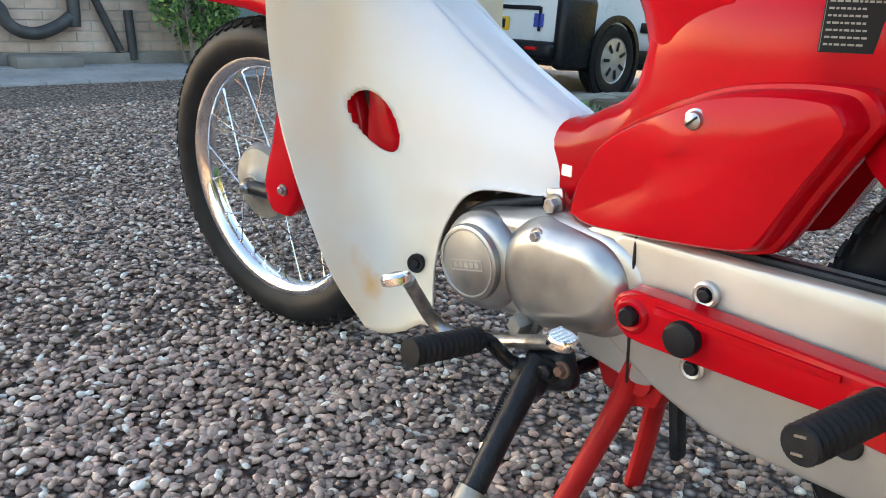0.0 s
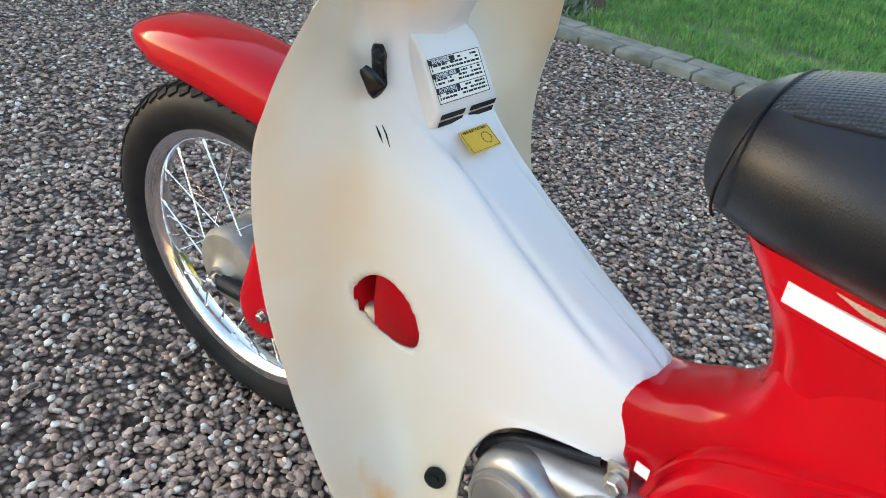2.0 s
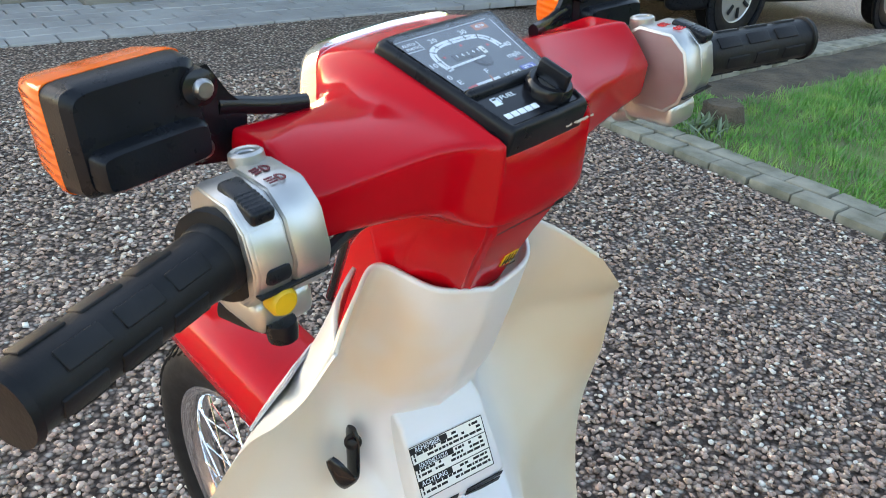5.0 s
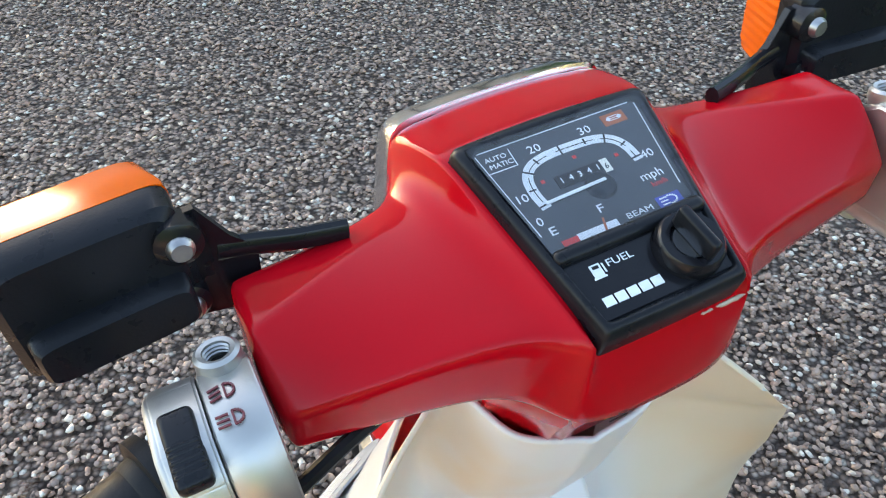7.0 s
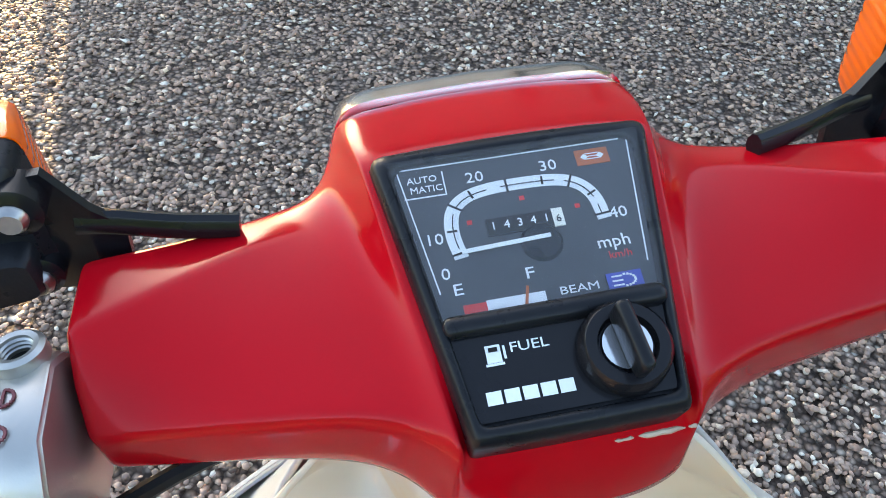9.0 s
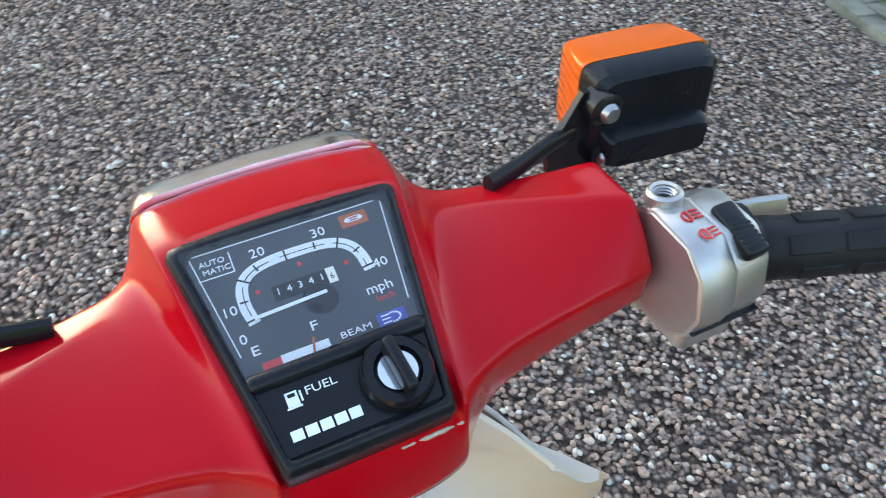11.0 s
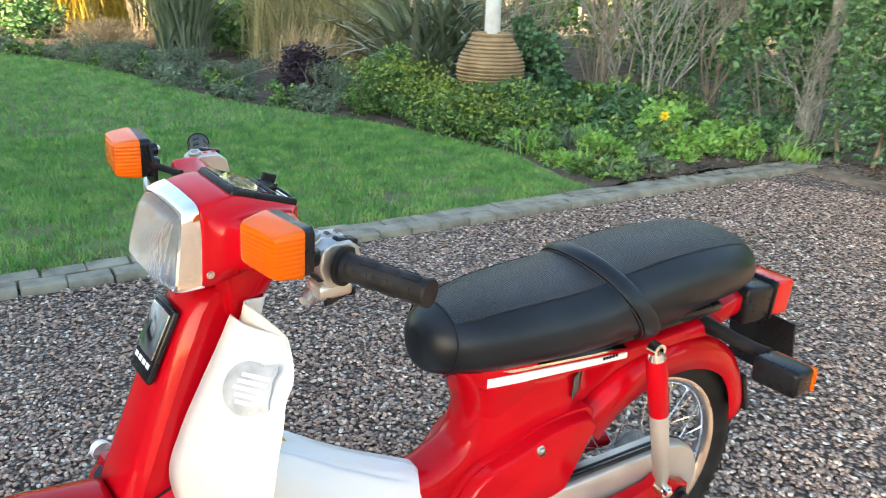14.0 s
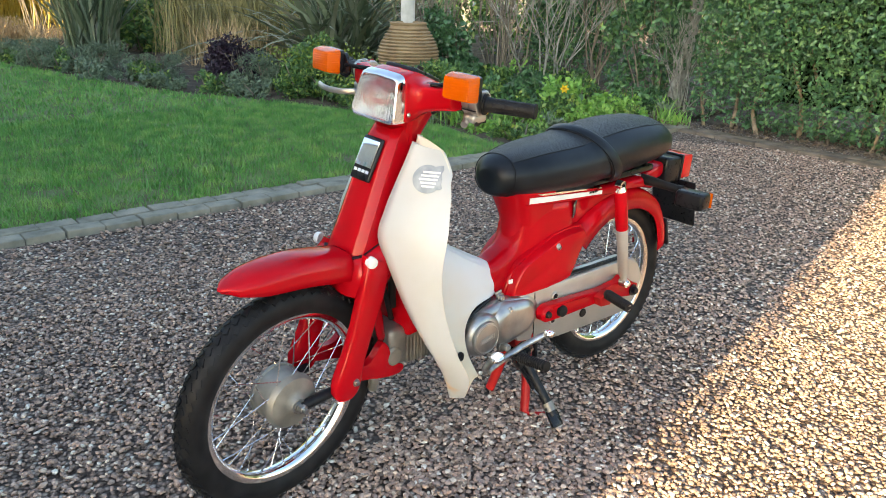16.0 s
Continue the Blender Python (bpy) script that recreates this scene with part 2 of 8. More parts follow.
# ---------------------------------------------------------------- mesh helpers
def part(name, bm, mat, parent=None, label="", angle=38, flat=False):
    """Links a bmesh as one mesh object, under a thing or a part."""
    bmesh.ops.recalc_face_normals(bm, faces=bm.faces)
    me = bpy.data.meshes.new(name)
    bm.to_mesh(me)
    bm.free()
    for mm in (mat if isinstance(mat, (list, tuple)) else [mat]):
        me.materials.append(mm)
    if not flat:
        me.shade_smooth()
        me.set_sharp_from_angle(angle=radians(angle))
    ob = new(name, me)
    ob.parent = parent
    if label:
        tagged(ob, label)
    return ob


def grid_faces(bm, rows, close_u=False, close_v=False):
    vs = [[bm.verts.new(p) for p in r] for r in rows]
    nr, ncol = len(vs), len(vs[0])
    for i in range(nr if close_v else nr - 1):
        for j in range(ncol if close_u else ncol - 1):
            a, b2 = vs[i], vs[(i + 1) % nr]
            j2 = (j + 1) % ncol
            bm.faces.new((a[j], a[j2], b2[j2], b2[j]))
    return vs


def loft(rings, caps=True, bm=None):
    """A skin over closed rings of equal length."""
    bm = bm or bmesh.new()
    vs = grid_faces(bm, rings, close_u=True)
    if caps:
        bm.faces.new(vs[0])
        bm.faces.new(vs[-1])
    return bm


def frames_along(path):
    pts = [Vector(p) for p in path]
    tang = [(pts[min(i + 1, len(pts) - 1)] - pts[max(i - 1, 0)]).normalized() for i in range(len(pts))]
    ref = Vector((0, 0, 1)) if abs(tang[0].z) < 0.9 else Vector((0, 1, 0))
    u = (ref - tang[0] * ref.dot(tang[0])).normalized()
    out = []
    for p, t in zip(pts, tang):
        u = (u - t * u.dot(t)).normalized()
        out.append((p, u, t.cross(u)))
    return out


def tube(path, r, n=10, bm=None, ry=None, caps=True):
    """A round or oval tube; r is one radius or one for each point."""
    rs = r if isinstance(r, (list, tuple)) else [r] * len(path)
    qs = rs if ry is None else (ry if isinstance(ry, (list, tuple)) else [ry] * len(path))
    rings = []
    for (p, u, w), a, q in zip(frames_along(path), rs, qs):
        rings.append([p + u * (a * math.cos(2 * math.pi * k / n)) + w * (q * math.sin(2 * math.pi * k / n)) for k in range(n)])
    return loft(rings, caps, bm)


def curve_pts(ctrl, n):
    """n points on a Catmull-Rom curve through the control points."""
    c = [Vector(p) for p in ctrl]
    c = [c[0] * 2 - c[1]] + c + [c[-1] * 2 - c[-2]]
    m = len(c) - 3
    out = []
    for i in range(n):
        f = i * m / (n - 1)
        k = min(int(f), m - 1)
        t = f - k
        a, b2, d, e = c[k:k + 4]
        out.append(0.5 * ((2 * b2) + (d - a) * t + (2 * a - 5 * b2 + 4 * d - e) * t * t + (3 * b2 - a - 3 * d + e) * t ** 3))
    return out


def lathe(profile, centre, axis, n=48, bm=None, cap=False):
    """Turns (radius, along) pairs about an axis through centre."""
    ax = Vector(axis).normalized()
    u = ax.orthogonal().normalized()
    w = ax.cross(u)
    c = Vector(centre)
    rings = [[c + ax * h + (u * math.cos(2 * math.pi * k / n) + w * math.sin(2 * math.pi * k / n)) * max(r, 1e-5) for k in range(n)] for r, h in profile]
    return loft(rings, cap, bm)


def rbox(size, m=None, bevel=0.004, seg=2, bm=None):
    """A box with rounded edges, placed by the matrix m."""
    b2 = bmesh.new()
    bmesh.ops.create_cube(b2, size=1.0, matrix=Matrix.Diagonal((*size, 1)))
    if bevel:
        bmesh.ops.bevel(b2, geom=b2.edges[:], offset=min(bevel, min(size) * 0.45), segments=seg, profile=0.5, affect="EDGES")
    if m is not None:
        bmesh.ops.transform(b2, matrix=m, verts=b2.verts)
    if bm is None:
        return b2
    return joined(bm, b2)


def joined(bm, other):
    me = bpy.data.meshes.new("tmp")
    other.to_mesh(me)
    other.free()
    bm.from_mesh(me)
    bpy.data.meshes.remove(me)
    return bm


def sq_ring(x, w, zt, zb, n=28, e=0.5, yc=0.0, wb=None):
    """A rounded box section across the bike at x."""
    out = []
    zc, h = (zt + zb) / 2, (zt - zb) / 2
    for k in range(n):
        a = 2 * math.pi * k / n
        c, s = math.cos(a), math.sin(a)
        ww = w if wb is None else w + (wb - w) * (0.5 - 0.5 * s)
        out.append((x, yc + ww * math.copysign(abs(c) ** e, c), zc + h * math.copysign(abs(s) ** e, s)))
    return out


def mirrored(bm):
    """A copy with y turned over."""
    b2 = bm.copy()
    for v in b2.verts:
        v.co.y = -v.co.y
    bmesh.ops.reverse_faces(b2, faces=b2.faces)
    return b2


def plate(outline, y0, y1, bevel=0.004, bm=None, seg=2):
    """A flat plate: an outline in x and z between two values of y, with a rounded rim on the y1 side."""
    cx = sum(p[0] for p in outline) / len(outline)
    cz = sum(p[1] for p in outline) / len(outline)
    sg = 1 if y1 > y0 else -1

    def ring(y, off):
        out = []
        for x, z in outline:
            d = math.hypot(x - cx, z - cz) or 1
            out.append((x - (x - cx) / d * off, y, z - (z - cz) / d * off))
        return out
    rings = [ring(y0, 0), ring(y1 - sg * bevel, 0)]
    for k in range(1, seg + 1):
        a = math.pi / 2 * k / seg
        rings.append(ring(y1 - sg * bevel * (1 - math.sin(a)), bevel * (1 - math.cos(a))))
    return loft(rings, True, bm)


def hull_outline(circles, n=24):
    """The outline round circles (x, z, r), as a convex hull."""
    pts = [(x + r * math.cos(2 * math.pi * k / n), z + r * math.sin(2 * math.pi * k / n)) for x, z, r in circles for k in range(n)]
    pts = sorted(set(pts))

    def half(ps):
        h = []
        for p in ps:
            while len(h) > 1 and (h[-1][0] - h[-2][0]) * (p[1] - h[-2][1]) - (h[-1][1] - h[-2][1]) * (p[0] - h[-2][0]) <= 0:
                h.pop()
            h.append(p)
        return h[:-1]
    return half(pts) + half(pts[::-1])


def lettering(text, size, m, mat, parent, name="lettering", squeeze=1.0, label=""):
    """Printed words as a thin mesh; m carries the xy plane of the words to their place."""
    cu = bpy.data.curves.new("words", "FONT")
    cu.body, cu.size, cu.align_x, cu.align_y, cu.extrude, cu.resolution_u = text, size, "CENTER", "CENTER", 0.00012, 2
    ob = bpy.data.objects.new("words", cu)
    scene.collection.objects.link(ob)
    me = bpy.data.meshes.new_from_object(ob)
    bpy.data.objects.remove(ob)
    bpy.data.curves.remove(cu)
    me.transform(m @ Matrix.Diagonal((squeeze, 1, 1, 1)))
    me.materials.clear()
    me.materials.append(mat)
    me.name = name
    o = new(name, me)
    o.parent = parent
    if label:
        tagged(o, label)
    return o


def facing(origin, right, up):
    """A matrix with x along right, y along up, z out of the surface."""
    r = Vector(right).normalized()
    u = Vector(up)
    u = (u - r * u.dot(r)).normalized()
    z = r.cross(u)
    m = Matrix((r, u, z)).transposed().to_4x4()
    m.translation = origin
    return m


def slab_on(m, x0, x1, y0, y1, t=0.0006, bm=None):
    """A thin rectangle in the plane of m."""
    return rbox((x1 - x0, y1 - y0, t), m @ Matrix.Translation(((x0 + x1) / 2, (y0 + y1) / 2, t / 2)), 0, bm=bm)


def ring_bolt(centre, axis, r, h, bm=None, n=6):
    """A hexagon bolt head on a washer."""
    c, ax = Vector(centre), Vector(axis).normalized()
    bm = lathe([(0.0, 0), (r * 1.5, 0), (r * 1.5, h * 0.3), (0.0, h * 0.3)], c, ax, 16, bm)
    return lathe([(0.0, h * 0.25), (r, h * 0.25), (r, h * 0.9), (r * 0.8, h), (0.0, h)], c, ax, n, bm)
from mathutils.bvhtree import BVHTree

# ---------------------------------------------------------------- the moped
LEAN, STEER, WHEEL_Y = 1.0, 8.9, 0.010
moped = tagged(new("moped"), "red and cream step-through moped leaning on its stand on gravel", "moped")
moped.matrix_world = pose(0.005, 0, -0.006, -LEAN, 0, 0)
HEAD = Vector((1.26, 0, 0))
HEAD_AXIS = Vector((-math.sin(radians(26.5)), 0, math.cos(radians(26.5))))
TURN = Matrix.Translation(HEAD) @ Matrix.Rotation(radians(STEER), 4, HEAD_AXIS) @ Matrix.Translation(-HEAD)


def bars(bm, dy=0.0):
    """Turns a piece with the steering."""
    bmesh.ops.transform(bm, matrix=TURN @ Matrix.Translation((0, dy, 0)), verts=bm.verts)
    return bm


# ---- wheels
def wheel(name, cx, cz, place, hub_r, label):
    """Spoked wheel: rim with tyre, hub, 36 spokes and nuts."""
    c = Vector((cx, 0, cz))
    ax = (0, 1, 0)
    rim = lathe([(0.198, -0.016), (0.206, -0.020), (0.2125, -0.0205), (0.2135, -0.018), (0.209, -0.015), (0.203, -0.012), (0.197, -0.006), (0.195, 0), (0.197, 0.006), (0.203, 0.012),
                 (0.209, 0.015), (0.2135, 0.018), (0.2125, 0.0205), (0.206, 0.020), (0.198, 0.016), (0.1925, 0.007), (0.191, 0), (0.1925, -0.007), (0.198, -0.016)], c, ax, 72, cap=False)
    w = part(name, place(rim), CHROME, moped, label)
    prof = []
    for k in range(15):
        a = -2.35 + 4.7 * k / 14
        prof.append((0.2405 + 0.0345 * math.cos(a) * (1.0 if abs(a) > 1.2 else 0.995), 0.031 * math.sin(a)))
    tyre = lathe([(0.207, -0.0175)] + prof + [(0.207, 0.0175)], c, ax, 96)
    # tread blocks round the crown, two slanted rows a side
    for row, (yy, rr) in enumerate(((-0.020, 0.2655), (-0.0075, 0.274), (0.0075, 0.274), (0.020, 0.2655))):
        for k in range(64):
            a = 2 * math.pi * (k + 0.5 * (row % 2)) / 64
            m = Matrix.Translation(c) @ Matrix.Rotation(a, 4, "Y") @ Matrix.Translation((rr, yy, 0)) @ Matrix.Rotation(math.asin(max(-1, min(1, yy / 0.034))), 4, "Z") @ Matrix.Rotation(0.45 if yy > 0 else -0.45, 4, "X")
            b2 = bmesh.new()
            bmesh.ops.create_cube(b2, size=1.0, matrix=m @ Matrix.Diagonal((0.005, 0.010, 0.017, 1)))
            vs = [tyre.verts.new(v.co) for v in b2.verts]
            b2.verts.index_update()
            for fc in b2.faces:
                tyre.faces.new([vs[v.index] for v in fc.verts])
            b2.free()
    part("tyre", place(tyre), RUBBER, w, "black ribbed rubber tyre")
    hub = lathe([(0.012, -0.062), (0.020, -0.060), (0.022, -0.05), (hub_r * 0.86, -0.044), (hub_r, -0.036), (hub_r, -0.030), (hub_r * 0.93, -0.028), (hub_r * 0.93, 0.020), (hub_r, 0.022), (hub_r, 0.030),
                 (hub_r * 0.9, 0.040), (hub_r * 0.55, 0.046), (0.026, 0.050), (0.020, 0.058), (0.012, 0.060)], c, ax, 40, cap=True)
    part("hub", place(hub), ALU_DARK, w, "dull aluminium drum hub")
    nut = ring_bolt(c + Vector((0, 0.058, 0)), (0, 1, 0), 0.011, 0.020)
    nut = joined(nut, tube([c + Vector((0, 0.07, 0)), c + Vector((0, 0.088, 0))], 0.006, 10))
    part("axle_nut", place(nut), STEEL, w, "steel axle nut")
    part("axle_nut", place(ring_bolt(c + Vector((0, -0.06, 0)), (0, -1, 0), 0.011, 0.016)), STEEL, w, "steel axle nut")
    sp = None
    for k in range(36):
        side = 1 if k % 2 else -1
        a0 = 2 * math.pi * k / 36
        a1 = a0 + (0.62 if (k // 2) % 2 else -0.62)
        p0 = c + Vector((math.cos(a1) * hub_r * 0.98, side * 0.026, math.sin(a1) * hub_r * 0.98))
        p1 = c + Vector((math.cos(a0) * 0.196, side * 0.003, math.sin(a0) * 0.196))
        d = (p1 - p0).normalized()
        b2 = tube([p0, p1 - d * 0.016], 0.0013, 6)
        b2 = tube([p1 - d * 0.016, p1 - d * 0.006, p1], [0.0022, 0.0024, 0.0024], 6, b2)
        part("spoke", place(b2), CHROME, w)
    return w


wheel("front_wheel", 1.190, 0.268, lambda b: bars(b, WHEEL_Y), 0.068, "chrome rimmed front wheel with wire spokes")
wheel("rear_wheel", 0.0, 0.275, lambda b: b, 0.062, "chrome rimmed rear wheel with wire spokes")


# ---- leg shield
def shield_half():
    rows = [
        [(0.667, 0.126, 0.192), (0.687, 0.130, 0.190), (0.710, 0.138, 0.175), (0.738, 0.147, 0.166), (0.762, 0.155, 0.168)],
        [(0.690, 0.103, 0.262), (0.722, 0.106, 0.258), (0.750, 0.127, 0.249), (0.775, 0.155, 0.242), (0.793, 0.184, 0.238)],
        [(0.686, 0.086, 0.320), (0.732, 0.093, 0.306), (0.780, 0.112, 0.303), (0.815, 0.145, 0.308), (0.838, 0.190, 0.316)],
        [(0.646, 0.074, 0.364), (0.715, 0.084, 0.358), (0.790, 0.098, 0.363), (0.838, 0.128, 0.371), (0.866, 0.194, 0.383)],
        [(0.544, 0.045, 0.372), (0.670, 0.070, 0.395), (0.785, 0.091, 0.415), (0.848, 0.117, 0.430), (0.886, 0.198, 0.450)],
        [(0.542, 0.044, 0.405), (0.675, 0.064, 0.445), (0.795, 0.086, 0.472), (0.858, 0.115, 0.490), (0.897, 0.200, 0.520)],
        [(0.545, 0.036, 0.440), (0.680, 0.056, 0.485), (0.805, 0.081, 0.520), (0.865, 0.113, 0.545), (0.896, 0.201, 0.575)],
        [(0.554, 0.018, 0.459), (0.690, 0.044, 0.514), (0.818, 0.077, 0.560), (0.870, 0.112, 0.590), (0.886, 0.203, 0.622)],
        [(0.556, 0.000, 0.462), (0.715, 0.036, 0.537), (0.838, 0.073, 0.594), (0.878, 0.111, 0.622), (0.874, 0.200, 0.655)],
        [(0.690, 0.000, 0.533), (0.765, 0.036, 0.570), (0.864, 0.070, 0.632), (0.886, 0.107, 0.658), (0.862, 0.192, 0.692)],
        [(0.792, 0.000, 0.590), (0.822, 0.040, 0.610), (0.888, 0.070, 0.672), (0.888, 0.105, 0.698), (0.846, 0.180, 0.732)],
        [(0.856, 0.000, 0.680), (0.868, 0.045, 0.685), (0.898, 0.073, 0.710), (0.882, 0.107, 0.735), (0.834, 0.170, 0.757)],
        [(0.838, 0.000, 0.730), (0.850, 0.046, 0.738), (0.884, 0.074, 0.757), (0.862, 0.106, 0.770), (0.820, 0.158, 0.775)],
        [(0.814, 0.000, 0.795), (0.826, 0.042, 0.802), (0.858, 0.070, 0.816), (0.838, 0.102, 0.812), (0.813, 0.140, 0.794)],
        [(0.802, 0.000, 0.835), (0.813, 0.040, 0.842), (0.846, 0.065, 0.852), (0.834, 0.090, 0.842), (0.812, 0.118, 0.820)],
    ]
    # the lower wings flare outwards and back
    flare = (0.010, 0.018, 0.019, 0.017, 0.014, 0.012, 0.011, 0.009, 0.007, 0.005, 0.003, 0.0, 0.0, 0.0, 0.0)
    for r, d in zip(rows, flare):
        for k, f in ((4, 1.0), (3, 0.45)):
            x, y, z = r[k]
            r[k] = (x - 1.1 * d * f, y + d * f, z + 0.65 * d * f)
    nu, nv = 54, 150
    cols = [curve_pts(r, nu) for r in rows]
    return [curve_pts([c[j] for c in cols], nv) for j in range(nu)]


def leg_shield():
    cols = shield_half()
    nu, nv = len(cols), len(cols[0])
    rows = [[cols[j][i] for j in range(nu)] for i in range(nv)]
    # front face of the wing, folded forwards from the outer edge
    edge = [r[-1] for r in rows]
    inner = curve_pts([(0.776, 0.138, 0.172), (0.812, 0.156, 0.249), (0.858, 0.170, 0.321), (0.897, 0.169, 0.386), (0.926, 0.135, 0.465), (0.947, 0.093, 0.562), (0.957, 0.066, 0.628),
                       (0.938, 0.066, 0.690), (0.910, 0.068, 0.750), (0.886, 0.071, 0.800), (0.867, 0.072, 0.841)], nv)
    bm = bmesh.new()
    hc = Vector((0.810, 0, 0.4275))
    pts = []
    for i in range(nv):
        r = list(rows[i])
        # pressed groove along both shoulders of the tunnel
        for j, q in enumerate(r):
            if 0.57 < q.x < 0.81 and 0.015 < q.y < 0.055:
                fade = min(1.0, (q.x - 0.57) / 0.05, (0.81 - q.x) / 0.05)
                g = math.exp(-((q.y - 0.034) / 0.004) ** 2) - 0.8 * math.exp(-((q.y - 0.042) / 0.005) ** 2)
                r[j] = q + Vector((0.45, 0, -0.9)) * (0.0030 * g * fade)
        o, q = edge[i], inner[i]
        up = min(1.0, max(0.0, (o.z - 0.16) / 0.1))
        for k in range(1, 7):
            t = k / 6
            p = o.lerp(q, t)
            p.x += 0.010 * math.sin(math.pi * t) * up
            r.append(p)
        pts.append(r)
    ncol = len(pts[0])
    vs = [[bm.verts.new(p) for p in r] for r in pts]

    def er(co):
        dx, dz = co.x - hc.x, co.z - hc.z
        return math.hypot((dx - 0.53 * dz) / 0.0270, dz / 0.0380)
    kill = set()
    for i in range(nv - 1):
        for j in range(ncol - 1):
            quad = (vs[i][j], vs[i][j + 1], vs[i + 1][j + 1], vs[i + 1][j])
            c = sum((v.co for v in quad), Vector()) / 4
            if j < nu - 2 and er(c) < 1.0 and c.y < 0.175:
                kill.update(quad)
                continue
            fc = bm.faces.new(quad)
            fc.material_index = 1 if j >= nu - 1 else 0
    for v in kill:
        if v.link_faces:
            s = 1.0 / max(er(v.co), 1e-3)
            v.co.x = hc.x + (v.co.x - hc.x) * s
            v.co.z = hc.z + (v.co.z - hc.z) * s
    bmesh.ops.delete(bm, geom=[v for v in bm.verts if not v.link_faces], context="VERTS")
    bm = joined(bm, mirrored(bm))
    bmesh.ops.remove_doubles(bm, verts=bm.verts, dist=0.0012)
    bmesh.ops.recalc_face_normals(bm, faces=bm.faces)
    me = bpy.data.meshes.new("leg_shield")
    bm.to_mesh(me)
    bm.free()
    me.materials.append(CREAM)
    me.materials.append(OFF_WHITE)
    me.shade_smooth()
    me.set_sharp_from_angle(angle=radians(55))
    ob = new("leg_shield", me)
    ob.parent = moped
    so = ob.modifiers.new("thickness", "SOLIDIFY")
    so.thickness, so.offset = 0.0032, 0.0
    return tagged(ob, "cream plastic leg shield, yellowed, with rust stains and an oval hole")


shield = leg_shield()

# raised box on the tunnel that carries the label, with its vents
box = bmesh.new()
brings = []
prof = [(0.838, 0.0475, 0.607), (0.822, 0.0465, 0.6155), (0.8165, 0.0445, 0.633), (0.826, 0.0435, 0.652), (0.8405, 0.042, 0.675), (0.850, 0.0415, 0.688), (0.872, 0.041, 0.702)]
for x, w, z in prof:
    brings.append([(x + 0.040, -w, z), (x + 0.006, -w, z), (x + 0.0012, -w * 0.96, z), (x, -w * 0.88, z), (x - 0.001, 0, z), (x, w * 0.88, z), (x + 0.0012, w * 0.96, z), (x + 0.006, w, z), (x + 0.040, w, z)])
grid_faces(box, brings)
part("label_box", box, CREAM, shield, "raised cream plastic box with vents", 50)
lab = facing((0.8297, 0.0045, 0.6590), (0, -1, 0), (0.0245, 0, 0.042)) @ Matrix.Diagonal((1.08, 1.12, 1, 1))
part("warning_label", slab_on(lab, -0.034, 0.034, -0.0195, 0.0195, 0.0008), LABEL_WHITE, shield, "worn warning label with black print", flat=True)
lbm = bmesh.new()
LZ = lab @ Matrix.Translation((0, 0, 0.0008))
for yy, hgt, w0, w1 in ((0.0162, 0.0046, -0.034, 0.000), (0.0042, 0.0042, -0.034, 0.002), (-0.0086, 0.0046, -0.034, -0.003)):
    slab_on(LZ, w0, w1, yy - hgt / 2, yy + hgt / 2, 0.0002, lbm)
for yy in (0.0193, 0.0064, -0.0062, -0.0193):
    slab_on(LZ, -0.034, 0.034, yy - 0.0003, yy + 0.0003, 0.00022, lbm)
for xx in (-0.0338, 0.0338):
    slab_on(LZ, xx - 0.0003, xx + 0.0003, -0.0193, 0.0193, 0.00024, lbm)
rl = random.Random(5)
for base in (0.0162, 0.0042, -0.0086):
    for ln in range(3):
        y = base - ln * 0.0033
        x = 0.004 if ln == 0 else -0.029
        while x < 0.030:
            w = rl.uniform(0.0016, 0.006)
            if rl.random() < 0.86:
                slab_on(LZ, x, min(x + w, 0.0318), y - 0.0009, y + 0.0009, 0.0002, lbm)
            x += w + 0.0009
        if ln:
            slab_on(LZ, -0.0318, -0.0304, y - 0.0012, y + 0.0012, 0.0002, lbm)
part("label_print", lbm, BLACK_INK, shield, "rows of small black print", flat=True)
for txt, yy, xx in (("REMEMBER", 0.0162, -0.018), ("SOUVENEZ-VOUS", 0.0042, -0.0165), ("ACHTUNG", -0.0086, -0.0195)):
    lettering(txt, 0.0050, LZ @ Matrix.Translation((xx, yy, 0.0004)), WHITE_INK, shield, squeeze=0.95 if len(txt) < 9 else 0.66)
# vent slots in the lower lip of the box
for zz, x0 in ((0.6275, 0.8170), (0.6190, 0.8195)):
    for a, b2 in ((-0.040, -0.006), (0.003, 0.041)):
        m = facing((x0 - 0.0002, 0, zz), (0, -1, 0), (-0.3, 0, 1))
        part("vent_slot", slab_on(m, a, b2, -0.0029, 0.0029, 0.0007), BLACK_INK, shield, "dark vent slot", flat=True)
# yellow sticker
ym = facing((0.7985, 0.003, 0.5990), (0.0, -1, 0.0), (0.83, 0, 0.53))
YO = Matrix.Translation((0, 0, 0.0052))
part("yellow_sticker", slab_on(ym @ YO, -0.0215, 0.0215, -0.0135, 0.0135, 0.0008), YELLOW, shield, "yellow sticker with a printed shift diagram", flat=True)
sb = bmesh.new()
YT = ym @ YO @ Matrix.Translation((0, 0, 0.0008))
for a in ((-0.020, 0.020, -0.0122, -0.0118), (-0.0202, -0.0198, -0.012, 0.0105), (0.0198, 0.0202, -0.012, 0.0105), (-0.020, -0.0165, 0.0103, 0.0107), (0.0165, 0.020, 0.0103, 0.0107)):
    slab_on(YT, *a, 0.0002, sb)
